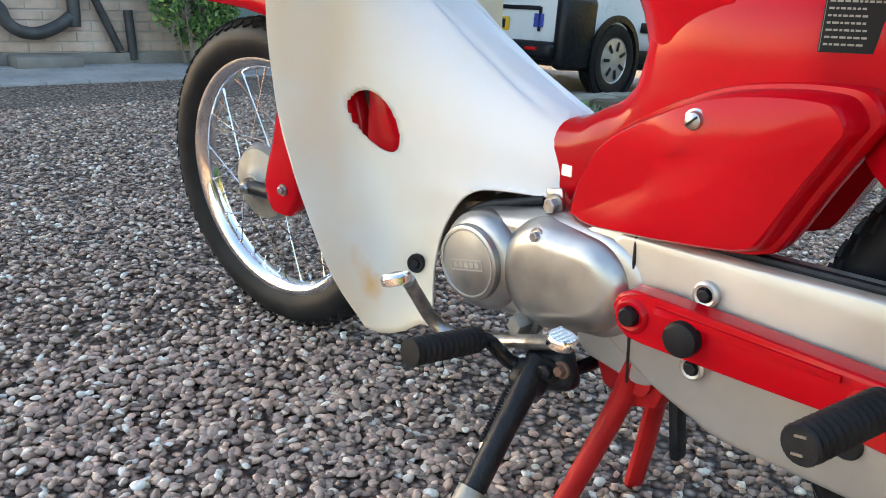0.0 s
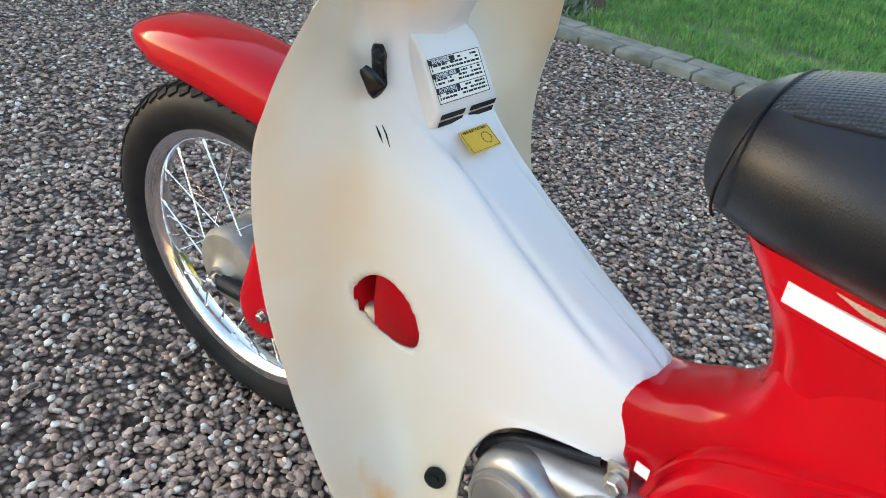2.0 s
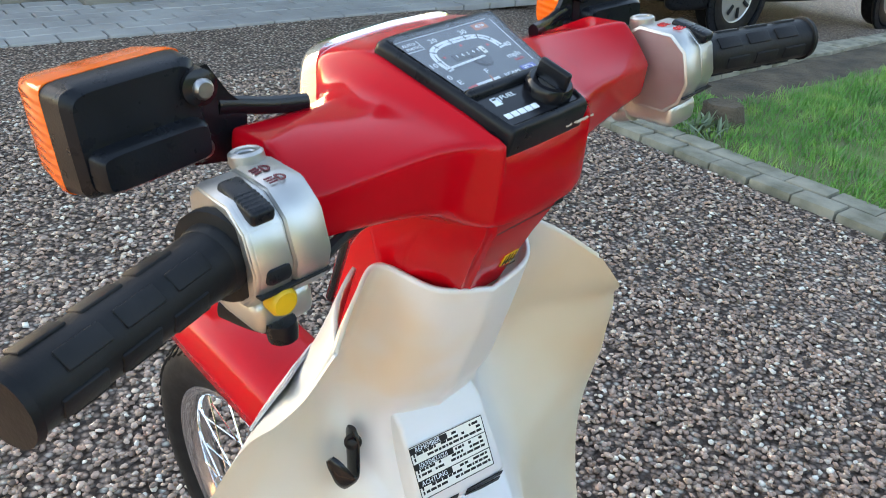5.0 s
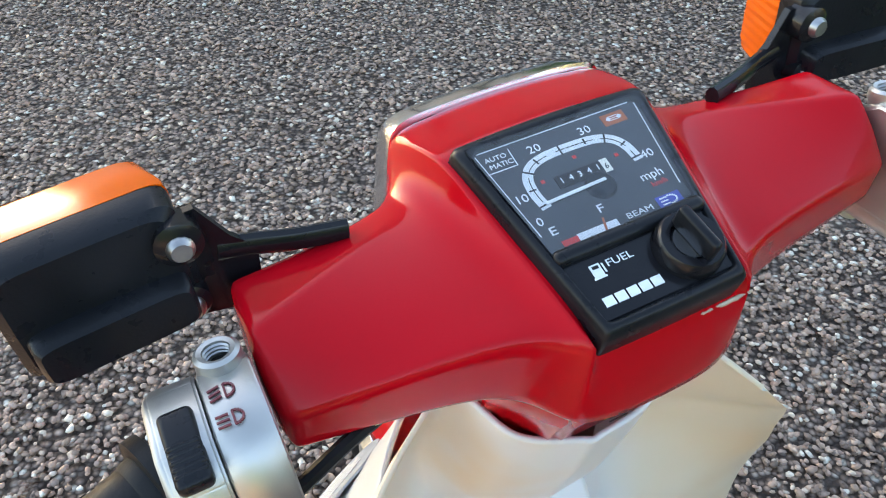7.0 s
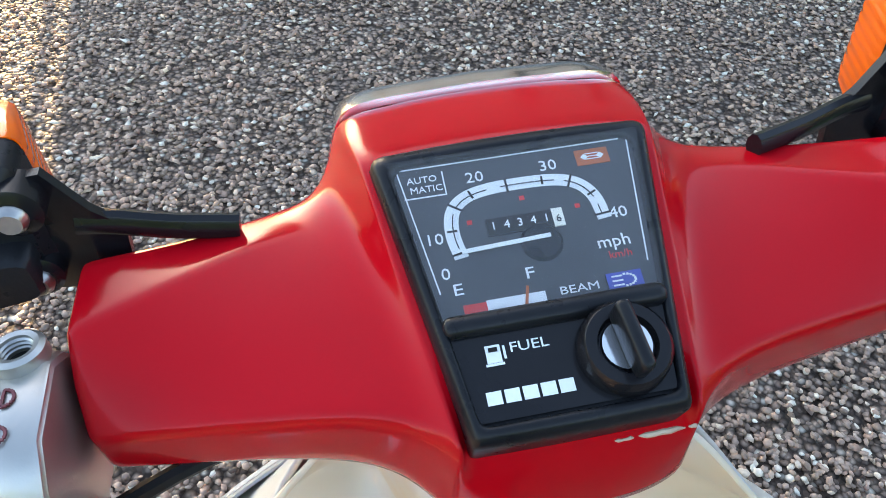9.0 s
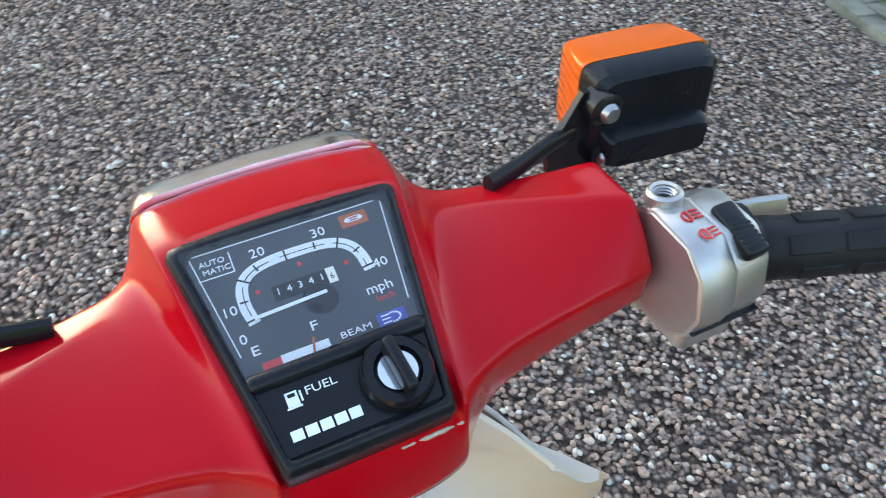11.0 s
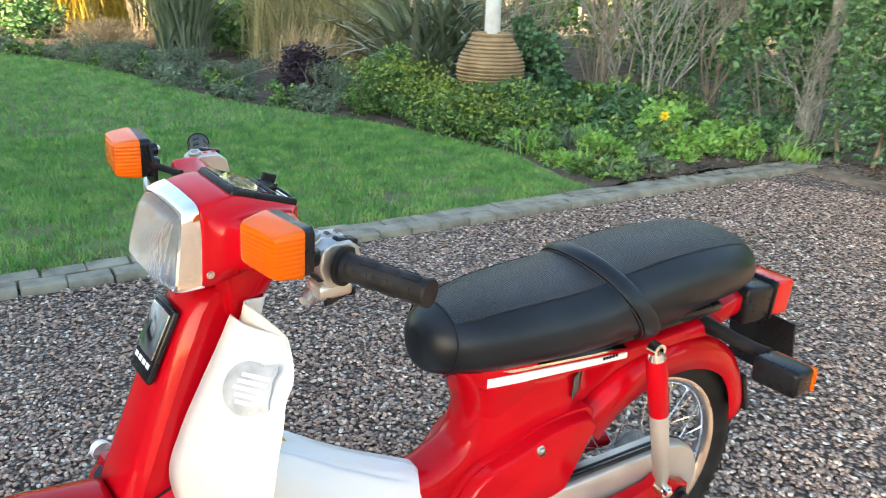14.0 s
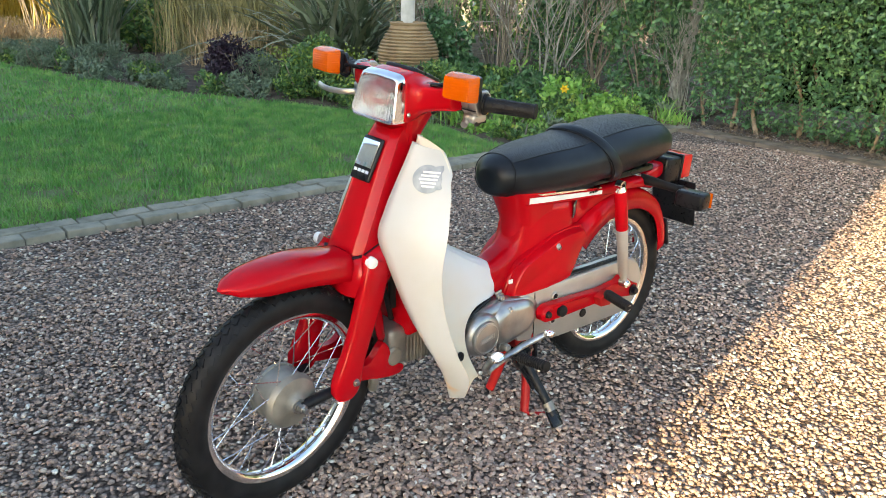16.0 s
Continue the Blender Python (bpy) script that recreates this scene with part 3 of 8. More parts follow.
for k in range(20):
    if k % 5:
        a = 2 * math.pi * k / 20
        slab_on(YT @ Matrix.Translation((0.009 + 0.0062 * math.cos(a), -0.001 + 0.0062 * math.sin(a), 0)) @ Matrix.Rotation(a, 4, "Z"), -0.0003, 0.0003, -0.0011, 0.0011, 0.0002, sb)
part("sticker_print", sb, BLACK_INK, shield, "printed gear circle", flat=True)
lettering("NEW SHIFT PATTERN", 0.0042, YT @ Matrix.Translation((0, 0.0105, 0.0002)), BLACK_INK, shield, squeeze=0.82)
for ch, a in (("3", 90), ("N", 0), ("1", 270), ("2", 180)):
    lettering(ch, 0.0034, YT @ Matrix.Translation((0.009 + 0.0062 * math.cos(radians(a)), -0.001 + 0.0062 * math.sin(radians(a)), 0.0002)) @ Matrix.Rotation(radians(a - 90), 4, "Z"), BLACK_INK, shield)
# luggage hook on the inner wall
hk = [(x - 0.0055, y + 0.0045, 0.690 + (z - 0.684) * 0.86) for x, y, z in ((0.880, 0.0680, 0.684), (0.878, 0.0685, 0.672), (0.875, 0.0700, 0.655), (0.869, 0.0735, 0.643), (0.863, 0.0785, 0.639), (0.864, 0.0835, 0.643), (0.868, 0.0875, 0.654), (0.875, 0.0910, 0.664))]
part("luggage_hook", tube(curve_pts(hk, 22), [0.0024] * 22, 12, ry=[0.006, 0.009] + [0.0105] * 12 + [0.0095, 0.009, 0.0085, 0.008, 0.0075, 0.007, 0.006, 0.004]), GLOSS_BLACK, shield, "black steel luggage hook")
part("hook_screw", ring_bolt((0.870, 0.0742, 0.680), (-0.75, 0.6, 0.25), 0.0048, 0.006), DARK, shield, "dark screw")
part("grommet", lathe([(0.0, 0.004), (0.005, 0.004), (0.006, 0.0015), (0.009, 0.003), (0.0115, 0.003), (0.0125, 0.0), (0.0125, -0.004)], (0.7180, 0.1105, 0.2590), (-0.30, 0.94, 0.12), 24), RUBBER, shield, "black rubber grommet")
# scuffs and badge
tree_s = BVHTree.FromPolygons([v.co for v in shield.data.vertices], [p.vertices[:] for p in shield.data.polygons])
for sc_pts, sc_r in (([(0.852, 0.0905, 0.621), (0.848, 0.0900, 0.614), (0.846, 0.0895, 0.606)], 0.0012), ([(0.846, 0.0890, 0.624), (0.842, 0.0880, 0.615), (0.839, 0.0865, 0.602)], 0.0009), ([(0.850, 0.0870, 0.607), (0.848, 0.0866, 0.603)], 0.0007)):
    on = [tree_s.find_nearest(Vector(q))[0] for q in sc_pts]
    on = [q + Vector((-0.7, 0.6, 0.2)) * 0.0018 for q in on]
    part("scuff_mark", tube(on, [0.0004] + [sc_r] * (len(on) - 2) + [0.0004], 6), BLACK_INK, shield)
b_at, b_n, _, _ = tree_s.ray_cast(Vector((1.30, 0.80, 1.04)), Vector((-0.439, -0.680, -0.280)))
b_n = b_n if b_n.dot(Vector((0.5, 0.6, 0.3))) > 0 else -b_n
b_up = (Vector((0, 0, 1)) - b_n * b_n.z).normalized()
bd = facing(b_at + b_n * 0.0018, b_up.cross(b_n), b_up)
bb = bmesh.new()
bo = []
for k in range(40):
    a = 2 * math.pi * k / 40
    r = 0.026 + (0.013 * max(0, 1 - abs(a - 0.75) / 0.32) if a < 1.2 else 0) + (0.007 * max(0, 1 - abs(a - 5.75) / 0.25))
    bo.append((1.3 * r * math.cos(a), 1.3 * r * math.sin(a)))
loft([[bd @ Vector((x, y, 0.0)) for x, y in bo], [bd @ Vector((x, y, 0.0016)) for x, y in bo], [bd @ Vector((x * 0.95, y * 0.95, 0.0022)) for x, y in bo]], True, bb)
badge_mat = surface("faded_badge", (0.27, 0.295, 0.31), (0.42, 0.44, 0.45), 0.35, scale=40, bstr=0)
bdg = part("badge", bb, badge_mat, shield, "pale silver winged badge, faded")
for k in range(5):
    part("badge_bar", slab_on(bd @ Matrix.Translation((0.003, 0.016 - k * 0.0085, 0.0024)), -0.022 + abs(k - 2) * 0.004, 0.026 - k * 0.0026, -0.0024, 0.0024, 0.0004), WHITE, bdg, flat=True)

# ---- pressed steel frame
def lerp_rings(ctrl, n, e=0.55):
    c = curve_pts([Vector((x, w, zt)) for x, w, zt, zb in ctrl], n)
    d = curve_pts([Vector((x, 0, zb)) for x, w, zt, zb in ctrl], n)
    return [sq_ring(p.x, p.y, p.z, q.z, 32, e) for p, q in zip(c, d)]


body = loft(lerp_rings([(0.566, 0.046, 0.460, 0.350), (0.540, 0.048, 0.464, 0.350), (0.512, 0.050, 0.478, 0.352), (0.486, 0.050, 0.492, 0.355), (0.466, 0.050, 0.520, 0.358), (0.456, 0.051, 0.560, 0.362),
                        (0.448, 0.053, 0.600, 0.375), (0.432, 0.058, 0.630, 0.390), (0.400, 0.066, 0.640, 0.400), (0.340, 0.0725, 0.634, 0.412), (0.283, 0.0735, 0.628, 0.445), (0.255, 0.062, 0.624, 0.465),
                        (0.215, 0.050, 0.618, 0.505), (0.120, 0.052, 0.612, 0.560), (0.040, 0.060, 0.618, 0.585), (-0.060, 0.068, 0.626, 0.584), (-0.120, 0.064, 0.618, 0.572)], 60, 0.6))
fr = part("frame", body, RED, moped, "glossy red pressed steel body")
rail = loft([sq_ring(x, w, zt, zb, 24, 0.35) for x, w, zt, zb in ((0.475, 0.066, 0.641, 0.622), (0.462, 0.0735, 0.6415, 0.614), (0.40, 0.0765, 0.6405, 0.608), (0.30, 0.0770, 0.633, 0.602), (0.20, 0.0770, 0.625, 0.597), (0.10, 0.0750, 0.624, 0.594), (0.00, 0.072, 0.626, 0.596))])
part("seat_rail", rail, RED, fr, "red flange below the seat")
nose = []
for z, xf, w in ((0.464, 0.520, 0.048), (0.474, 0.500, 0.050), (0.488, 0.483, 0.053), (0.510, 0.470, 0.056), (0.545, 0.469, 0.060), (0.576, 0.477, 0.065), (0.610, 0.493, 0.071), (0.635, 0.508, 0.075), (0.654, 0.526, 0.072)):
    nose.append([(xf - 0.062 + 0.062 * abs(math.cos(a)) ** 0.8, w * math.sin(a), z) for a in [math.pi * (k / 20 - 0.5) for k in range(21)]] + [(0.36, w, z), (0.36, -w, z)])
part("frame_front", loft(nose), RED, fr, "curved red front of the body below the seat")
part("frame_gusset", plate([(0.745, 0.405), (0.765, 0.360), (0.862, 0.346), (0.868, 0.40), (0.860, 0.49), (0.845, 0.520), (0.785, 0.490)], -0.076, 0.076, 0.012), RED, fr, "red pressed steel spine behind the shield")
tunnel = tube(curve_pts([(0.56, 0, 0.402), (0.68, 0, 0.420), (0.79, 0, 0.450), (0.88, 0, 0.550), (0.925, 0, 0.68), (0.905, 0, 0.78)], 24), 0.044, 16, ry=0.040)
part("down_tube", tunnel, RED_OLD, fr, "dull red frame tube")
# black rounded box with two tubes, fills the space behind the shield
cluster = joined(rbox((0.060, 0.090, 0.110), pose(0.895, 0.012, 0.545, 0, -14, 0), 0.018, 3), tube(curve_pts([(0.925, 0.040, 0.63), (0.915, 0.052, 0.56), (0.900, 0.046, 0.49), (0.885, 0.03, 0.42)], 14), 0.010, 10))
part("wiring_loom", joined(cluster, tube(curve_pts([(0.925, 0.020, 0.62), (0.925, 0.030, 0.53), (0.905, 0.035, 0.44), (0.880, 0.02, 0.38)], 14), 0.007, 10)), RUBBER, fr, "black box and two tubes behind the shield")
# rear mudguard
mg = []
for k in range(26):
    a = radians(40 + k * 4.9)
    for_r = 0.318 - 0.004 * max(0, k - 18)
    w = 0.070 - 0.0011 * max(0, k - 8)
    ring = []
    for j in range(13):
        b2a = math.pi * j / 12
        yy = w * math.cos(b2a)
        rr = for_r - 0.045 * (1 - math.sin(b2a)) ** 1.6 - (0.02 if j in (0, 12) else 0)
        ring.append((math.cos(a) * rr, yy, 0.275 + math.sin(a) * rr))
    mg.append(ring)
gb = bmesh.new()
grid_faces(gb, mg)
gd = part("rear_mudguard", gb, RED, moped, "red rear mudguard")
sm = gd.modifiers.new("thickness", "SOLIDIFY")
sm.thickness = 0.0025
part("mud_flap", rbox((0.012, 0.10, 0.10), pose(-0.262, 0, 0.40, 0, 18, 0), 0.004), DARK, moped, "black rubber mud flap")


def cover(sign):
    """Side cover: a bulged panel with a raised rim line."""
    o = [(0.512, 0.366), (0.506, 0.392), (0.496, 0.416), (0.474, 0.449), (0.430, 0.478), (0.360, 0.511), (0.300, 0.522), (0.256, 0.523), (0.240, 0.518), (0.230, 0.502), (0.236, 0.488), (0.262, 0.440), (0.286, 0.392),
         (0.300, 0.381), (0.330, 0.375), (0.420, 0.366), (0.480, 0.360)]
    o = [(p.x, p.z) for p in curve_pts([Vector((x, 0, z)) for x, z in o + o[:1]], 68)][:-1]
    cx, cz = 0.37, 0.44

    def ring(y, s, dz=0.0):
        return [(cx + (x - cx) * s, y - 0.16 * max(0, x - 0.40) * (1 if y > 0.06 else 0), cz + (z - cz) * s + dz) for x, z in o]
    rings = [ring(0.045, 1.075), ring(0.074, 1.075), ring(0.0775, 1.055), ring(0.078, 1.005), ring(0.092, 0.985), ring(0.099, 0.962), ring(0.103, 0.93), ring(0.107, 0.70), ring(0.109, 0.35)]
    b2 = loft(rings)
    if sign < 0:
        b2 = mirrored(b2)
    return b2


cl = part("side_cover", cover(1), RED, moped, "glossy red side cover with a slotted screw", 30)
part("cover_screw", lathe([(0.0, 0.006), (0.004, 0.006), (0.0075, 0.004), (0.009, 0.0), (0.011, -0.001), (0.011, -0.008)], (0.362, 0.106, 0.4895), (0, 1, 0), 24), STEEL, cl, "steel slotted screw")
part("screw_slot", rbox((0.013, 0.002, 0.002), pose(0.362, 0.1118, 0.4895, 0, 40, 0), 0), BLACK_INK, cl)
part("side_cover", cover(-1), RED, moped, "glossy red side cover")
stk = facing((0.5160, 0.0775, 0.413), (-1, 0.10, 0), (0, 0, 1))
part("white_sticker", slab_on(stk, -0.0075, 0.0065, -0.006, 0.006, 0.0008), WHITE, fr, "small white sticker", flat=True)
# stripes below the seat
for sg in (1, -1):
    for nm, mat, z0, z1, off, lb in (("stripe", WHITE, 0.6235, 0.6400, 0.0010, "white stripe with small black lettering"), ("trim_strip", CHROME, 0.6430, 0.6490, -0.002, "thin bright strip below the seat")):
        sbm = bmesh.new()
        rws = []
        for k in range(20):
            x = 0.462 - 0.305 * k / 19
            t = k / 19
            dz = -0.023 * t
            zb, zt2 = z0 + (z1 - z0) * 0.35 * t + dz, z1 + dz
            yy = 0.0770 + off - 0.0035 * max(0, (0.08 - (0.455 - x)) / 0.08) ** 2
            rws.append([(x, sg * (yy - 0.01), zb - 0.0005), (x, sg * yy, zb), (x, sg * yy, zt2), (x, sg * (yy - 0.01), zt2 + 0.001)])
        grid_faces(sbm, rws)
        part(nm, sbm, mat, fr, lb)
lb2 = bmesh.new()
sm2 = facing((0.20, 0.0798, 0.6195), (-1, 0, 0), (0, 0, 1))
for k in range(5):
    slab_on(sm2, -0.018 + k * 0.0075, -0.0125 + k * 0.0075, -0.0028, 0.0028, 0.0006, lb2)
part("stripe_lettering", lb2, BLACK_INK, fr, flat=True)
idp = facing((0.2495, 0.0590, 0.5755), (-0.86, -0.51, 0), (0, 0, 1))
ip = part("identity_plate", slab_on(idp, -0.0352, 0.014, -0.022, 0.022, 0.0012), BLACK_INK, fr, "black identity plate with pale print", flat=True)
ib = bmesh.new()
for k in range(7):
    xx = -0.032
    while xx < (0.010 if k == 0 else -0.005):
        w = rl.uniform(0.002, 0.005)
        slab_on(idp @ Matrix.Translation((0, 0, 0.0012)), xx, xx + w, 0.0165 - k * 0.0055, 0.0182 - k * 0.0055, 0.0003, ib)
        xx += w + 0.0012
for a in ((-0.0345, 0.0135, 0.0208, 0.0211), (-0.0345, -0.0341, -0.021, 0.021)):
    slab_on(idp @ Matrix.Translation((0, 0, 0.0012)), *a, 0.0003, ib)
part("plate_print", ib, surface("worn_print", (0.24, 0.23, 0.19), (0.40, 0.38, 0.32), 0.5, bstr=0), ip, flat=True)

# ---- seat
SEAT = [(0.560, 0.016, 0.708, 0.676), (0.557, 0.034, 0.718, 0.662), (0.545, 0.056, 0.731, 0.650), (0.520, 0.077, 0.742, 0.643), (0.480, 0.097, 0.752, 0.639), (0.430, 0.111, 0.761, 0.637), (0.370, 0.120, 0.767, 0.635), (0.310, 0.126, 0.771, 0.634), (0.255, 0.128, 0.776, 0.634), (0.225, 0.128, 0.784, 0.634),
        (0.180, 0.128, 0.794, 0.637), (0.110, 0.127, 0.803, 0.642), (0.030, 0.124, 0.806, 0.650), (-0.050, 0.119, 0.803, 0.660), (-0.110, 0.110, 0.793, 0.668), (-0.150, 0.094, 0.776, 0.676), (-0.172, 0.068, 0.756, 0.686), (-0.180, 0.034, 0.738, 0.700)]
SEAT = [(x, w, zt + (0.011 if x > 0.2 else 0.007) * min(1.0, max(0.0, (0.575 - x) / 0.05)), zb - 0.004) for x, w, zt, zb in SEAT]
rg = []
sc1 = curve_pts([Vector((x, w, zt)) for x, w, zt, zb in SEAT], 72)
sc2 = curve_pts([Vector((x, 0, zb)) for x, w, zt, zb in SEAT], 72)
for p, q in zip(sc1, sc2):
    rg.append(sq_ring(p.x, p.y * 0.985, p.z, q.z, 44, 0.94, wb=p.y * 0.95))
sbm = loft(rg)
seat = part("seat", sbm, [VINYL, VINYL_RIB], moped, "black vinyl dual seat with a ribbed top and a strap", 60)
for poly in seat.data.polygons:
    c = poly.center
    k = min(range(len(sc1)), key=lambda i: abs(sc1[i].x - c.x))
    if abs(c.y) < 0.66 * sc1[k].y and c.z > (sc1[k].z + sc2[k].z) / 2 and -0.14 < c.x < 0.512:
        poly.material_index = 1
# strap and piping
def arc_over(x, grow, slant):
    """The seat's outline over the top, from flank to flank."""
    k = min(range(len(sc1)), key=lambda i: abs(sc1[i].x - x))
    p, q = sc1[k], sc2[k]
    zc, h = (p.z + q.z) / 2, (p.z - q.z) / 2 + grow
    out = []
    for j in range(37):
        a = math.pi * (-0.28 + 1.56 * j / 36)
        c, s2 = math.cos(a), math.sin(a)
        w = p.y * (0.985 - 0.035 * (0.5 - 0.5 * s2)) + grow
        y, z = w * math.copysign(abs(c) ** 0.94, c), zc + h * math.copysign(abs(s2) ** 0.94, s2)
        out.append((x + slant * (0.79 - z), y, z))
    return out


strap = bmesh.new()
grid_faces(strap, [arc_over(0.248, -0.001, -0.72), arc_over(0.247, 0.006, -0.72), arc_over(0.240, 0.0085, -0.72), arc_over(0.216, 0.0085, -0.72), arc_over(0.209, 0.006, -0.72), arc_over(0.208, -0.001, -0.72)])
part("strap", strap, VINYL, seat, "black vinyl strap across the seat")
part("piping", tube(arc_over(0.250, 0.001, -0.72), 0.0028, 6), RUBBER, seat)


def seam_line(xa, xb, sg):
    """A line of piping along the shoulder of the seat."""
    out = []
    for p, q in zip(sc1, sc2):
        if xb < p.x < xa:
            zc, h = (p.z + q.z) / 2, (p.z - q.z) / 2
            out.append((p.x, sg * p.y * 0.985 * math.cos(radians(48)) ** 0.94, zc + h * math.sin(radians(48)) ** 0.94))
    return out


for sg in (1, -1):
    part("piping", tube(seam_line(0.50, 0.27, sg), 0.0013, 6), RUBBER, seat)
    part("piping", tube(seam_line(0.21, -0.12, sg), 0.0013, 6), RUBBER, seat)
part("piping", tube([(x, y * 1.012, z) for x, y, z in arc_over(0.512, 0.0, 0.15)], 0.0013, 6), RUBBER, seat)
part("seat_base", rbox((0.56, 0.140, 0.02), pose(0.18, 0, 0.640, 0, 2.6, 0), 0.006), BLACK, seat, "black seat base")

# ---- engine
ec = bmesh.new()
o1 = hull_outline([(0.622, 0.285, 0.064), (0.515, 0.295, 0.071), (0.455, 0.300, 0.064)])
plate(o1, 0.0, 0.088, 0.026, ec, 6)
plate(hull_outline([(0.528, 0.293, 0.066), (0.470, 0.299, 0.056)], 48), 0.066, 0.106, 0.034, ec, 8)
plate(hull_outline([(0.622, 0.285, 0.062)], 56), 0.070, 0.104, 0.020, ec, 6)
eng = part("engine", ec, ALU_ENGINE, moped, "cast aluminium engine cover, scuffed", 35)
gcov = plate(hull_outline([(0.626, 0.285, 0.047)], 40), 0.103, 0.1125, 0.004)
gen = part("round_cover", gcov, ALU_ENGINE, eng, "round aluminium cover with worn lettering")
gm = facing((0.626, 0.1126, 0.283), (-1, 0, 0.22), (0.22, 0, 1))
gl = bmesh.new()
for a in ((-0.026, 0.026, 0.0055, 0.0068), (-0.026, 0.026, -0.0068, -0.0055), (-0.026, -0.0248, -0.0068, 0.0068), (0.0248, 0.026, -0.0068, 0.0068)):
    slab_on(gm, *a, 0.0009, gl)
for k in range(5):
    slab_on(gm, -0.021 + k * 0.0088, -0.0145 + k * 0.0088, -0.003, 0.003, 0.0008, gl)
part("cast_frame", gl, SILVER, gen, "raised cast bars", flat=True)
part("cover_ring", lathe([(0.0395, 0.0), (0.0400, 0.0012), (0.0415, 0.0012), (0.0420, 0.0)], (0.626, 0.1125, 0.285), (0, 1, 0), 40), ALU, gen, "raised ring on the round cover")
part("cover_bolt", ring_bolt((0.533, 0.098, 0.340), (0, 1, 0), 0.006, 0.010), STEEL, eng)
part("case_front", plate(hull_outline([(0.455, 0.308, 0.058), (0.402, 0.345, 0.020), (0.402, 0.235, 0.030), (0.46, 0.235, 0.02)]), 0.0, 0.083, 0.006), SILVER, eng, "silver painted crankcase end", 40)
part("crankcase", plate(hull_outline([(0.69, 0.285, 0.05), (0.50, 0.275, 0.075), (0.43, 0.26, 0.05)]), -0.075, 0.03, 0.01), ALU_DARK, eng, "grimy aluminium crankcase")
cylr = part("cylinder", tube([(0.68, 0, 0.300), (0.88, 0, 0.31)], 0.036, 20), ALU_DARK, eng, "dirty finned cylinder")
for k in range(11):
    part("fin", rbox((0.0045, 0.104, 0.100), pose(0.735 + k * 0.0115, 0, 0.305), 0.018, 3), ALU_DARK, cylr)
hd = joined(rbox((0.060, 0.110, 0.105), pose(0.880, 0, 0.312), 0.016, 3), lathe([(0.0, 0.015), (0.020, 0.015), (0.026, 0.010), (0.028, 0.0)], (0.895, 0.045, 0.292), (0, 1, 0), 24))
part("cylinder_head", joined(hd, tube([(0.90, 0.03, 0.285), (0.94, 0.035, 0.25), (0.935, 0.02, 0.20)], 0.014, 12)), ALU_DARK, eng, "dull cylinder head with a bent pipe")
part("carburettor", joined(rbox((0.055, 0.05, 0.050), pose(0.745, -0.03, 0.355), 0.012), tube(curve_pts([(0.745, -0.03, 0.375), (0.74, -0.05, 0.40), (0.72, -0.055, 0.43)], 8), 0.016, 14)), DARK, eng, "black carburettor and hose")
part("engine_bracket", joined(rbox((0.024, 0.006, 0.028), pose(0.541, 0.060, 0.372, 0, 12, 0), 0.003), ring_bolt((0.539, 0.063, 0.368), (0, 1, 0), 0.0085, 0.014)), STEEL, eng, "steel bracket and bolt")
# added dark tube: draws the shadow gap between leg shield and engine cover
part("wiring", tube(curve_pts([(0.565, 0.050, 0.366), (0.60, 0.058, 0.357), (0.645, 0.066, 0.344), (0.680, 0.070, 0.318), (0.690, 0.072, 0.29)], 16), 0.006, 10), DARK, eng, "dark tube standing for the shadow gap above the engine cover")
part("gear_change_shaft", ring_bolt((0.545, 0.086, 0.232), (0, 1, 0), 0.012, 0.03), ALU_DARK, eng)
# gear lever with two chromed pads
lev = tube(curve_pts([(0.655, 0.178, 0.270), (0.659, 0.160, 0.245), (0.652, 0.138, 0.208), (0.630, 0.126, 0.196), (0.590, 0.122, 0.204), (0.548, 0.122, 0.216), (0.500, 0.130, 0.234), (0.445, 0.155, 0.262)], 32), 0.0095, 12, ry=0.0068)
gl2 = part("gear_lever", lev, STEEL, moped, "rocking steel gear lever with chrome pads")
for px, py, pz, ry, pw in ((0.663, 0.190, 0.273, 18, 0.036), (0.440, 0.166, 0.268, -10, 0.030)):
    pad = tube([pose(px, py, pz, 0, ry, 0) @ Vector((0, 0, h)) for h in (-0.007, -0.005, 0.003, 0.006)], [pw * 0.40, pw * 0.50, pw * 0.52, pw * 0.46], 20)
    pd = part("pad", pad, CHROME, gl2, "chrome treadle pad with a chequered top")
    kn = bmesh.new()
    for i in range(5):
        for j in range(5):
            rbox((0.003, 0.003, 0.002), pose(px, py, pz, 0, ry, 0) @ pose(-0.010 + i * 0.005, -0.009 + j * 0.0045, 0.0065, 0, 0, 45), 0, bm=kn)
    part("knurling", kn, CHROME, pd, flat=True)

# ---- chain case and swing arm
cc = plate(hull_outline([(0.0, 0.275, 0.095), (0.30, 0.262, 0.080), (0.355, 0.285, 0.082), (0.436, 0.285, 0.040), (0.436, 0.345, 0.020)]), 0.035, 0.084, 0.012, None, 4)
case = part("chain_case", cc, SILVER, moped, "silver painted steel chain case", 35)
rim_o = hull_outline([(0.0, 0.275, 0.097), (0.30, 0.262, 0.082), (0.355, 0.285, 0.084), (0.437, 0.285, 0.041), (0.437, 0.345, 0.021)])
part("case_seam", plate(rim_o, 0.052, 0.058, 0.001), DARK, case, "dark seam of the chain case")
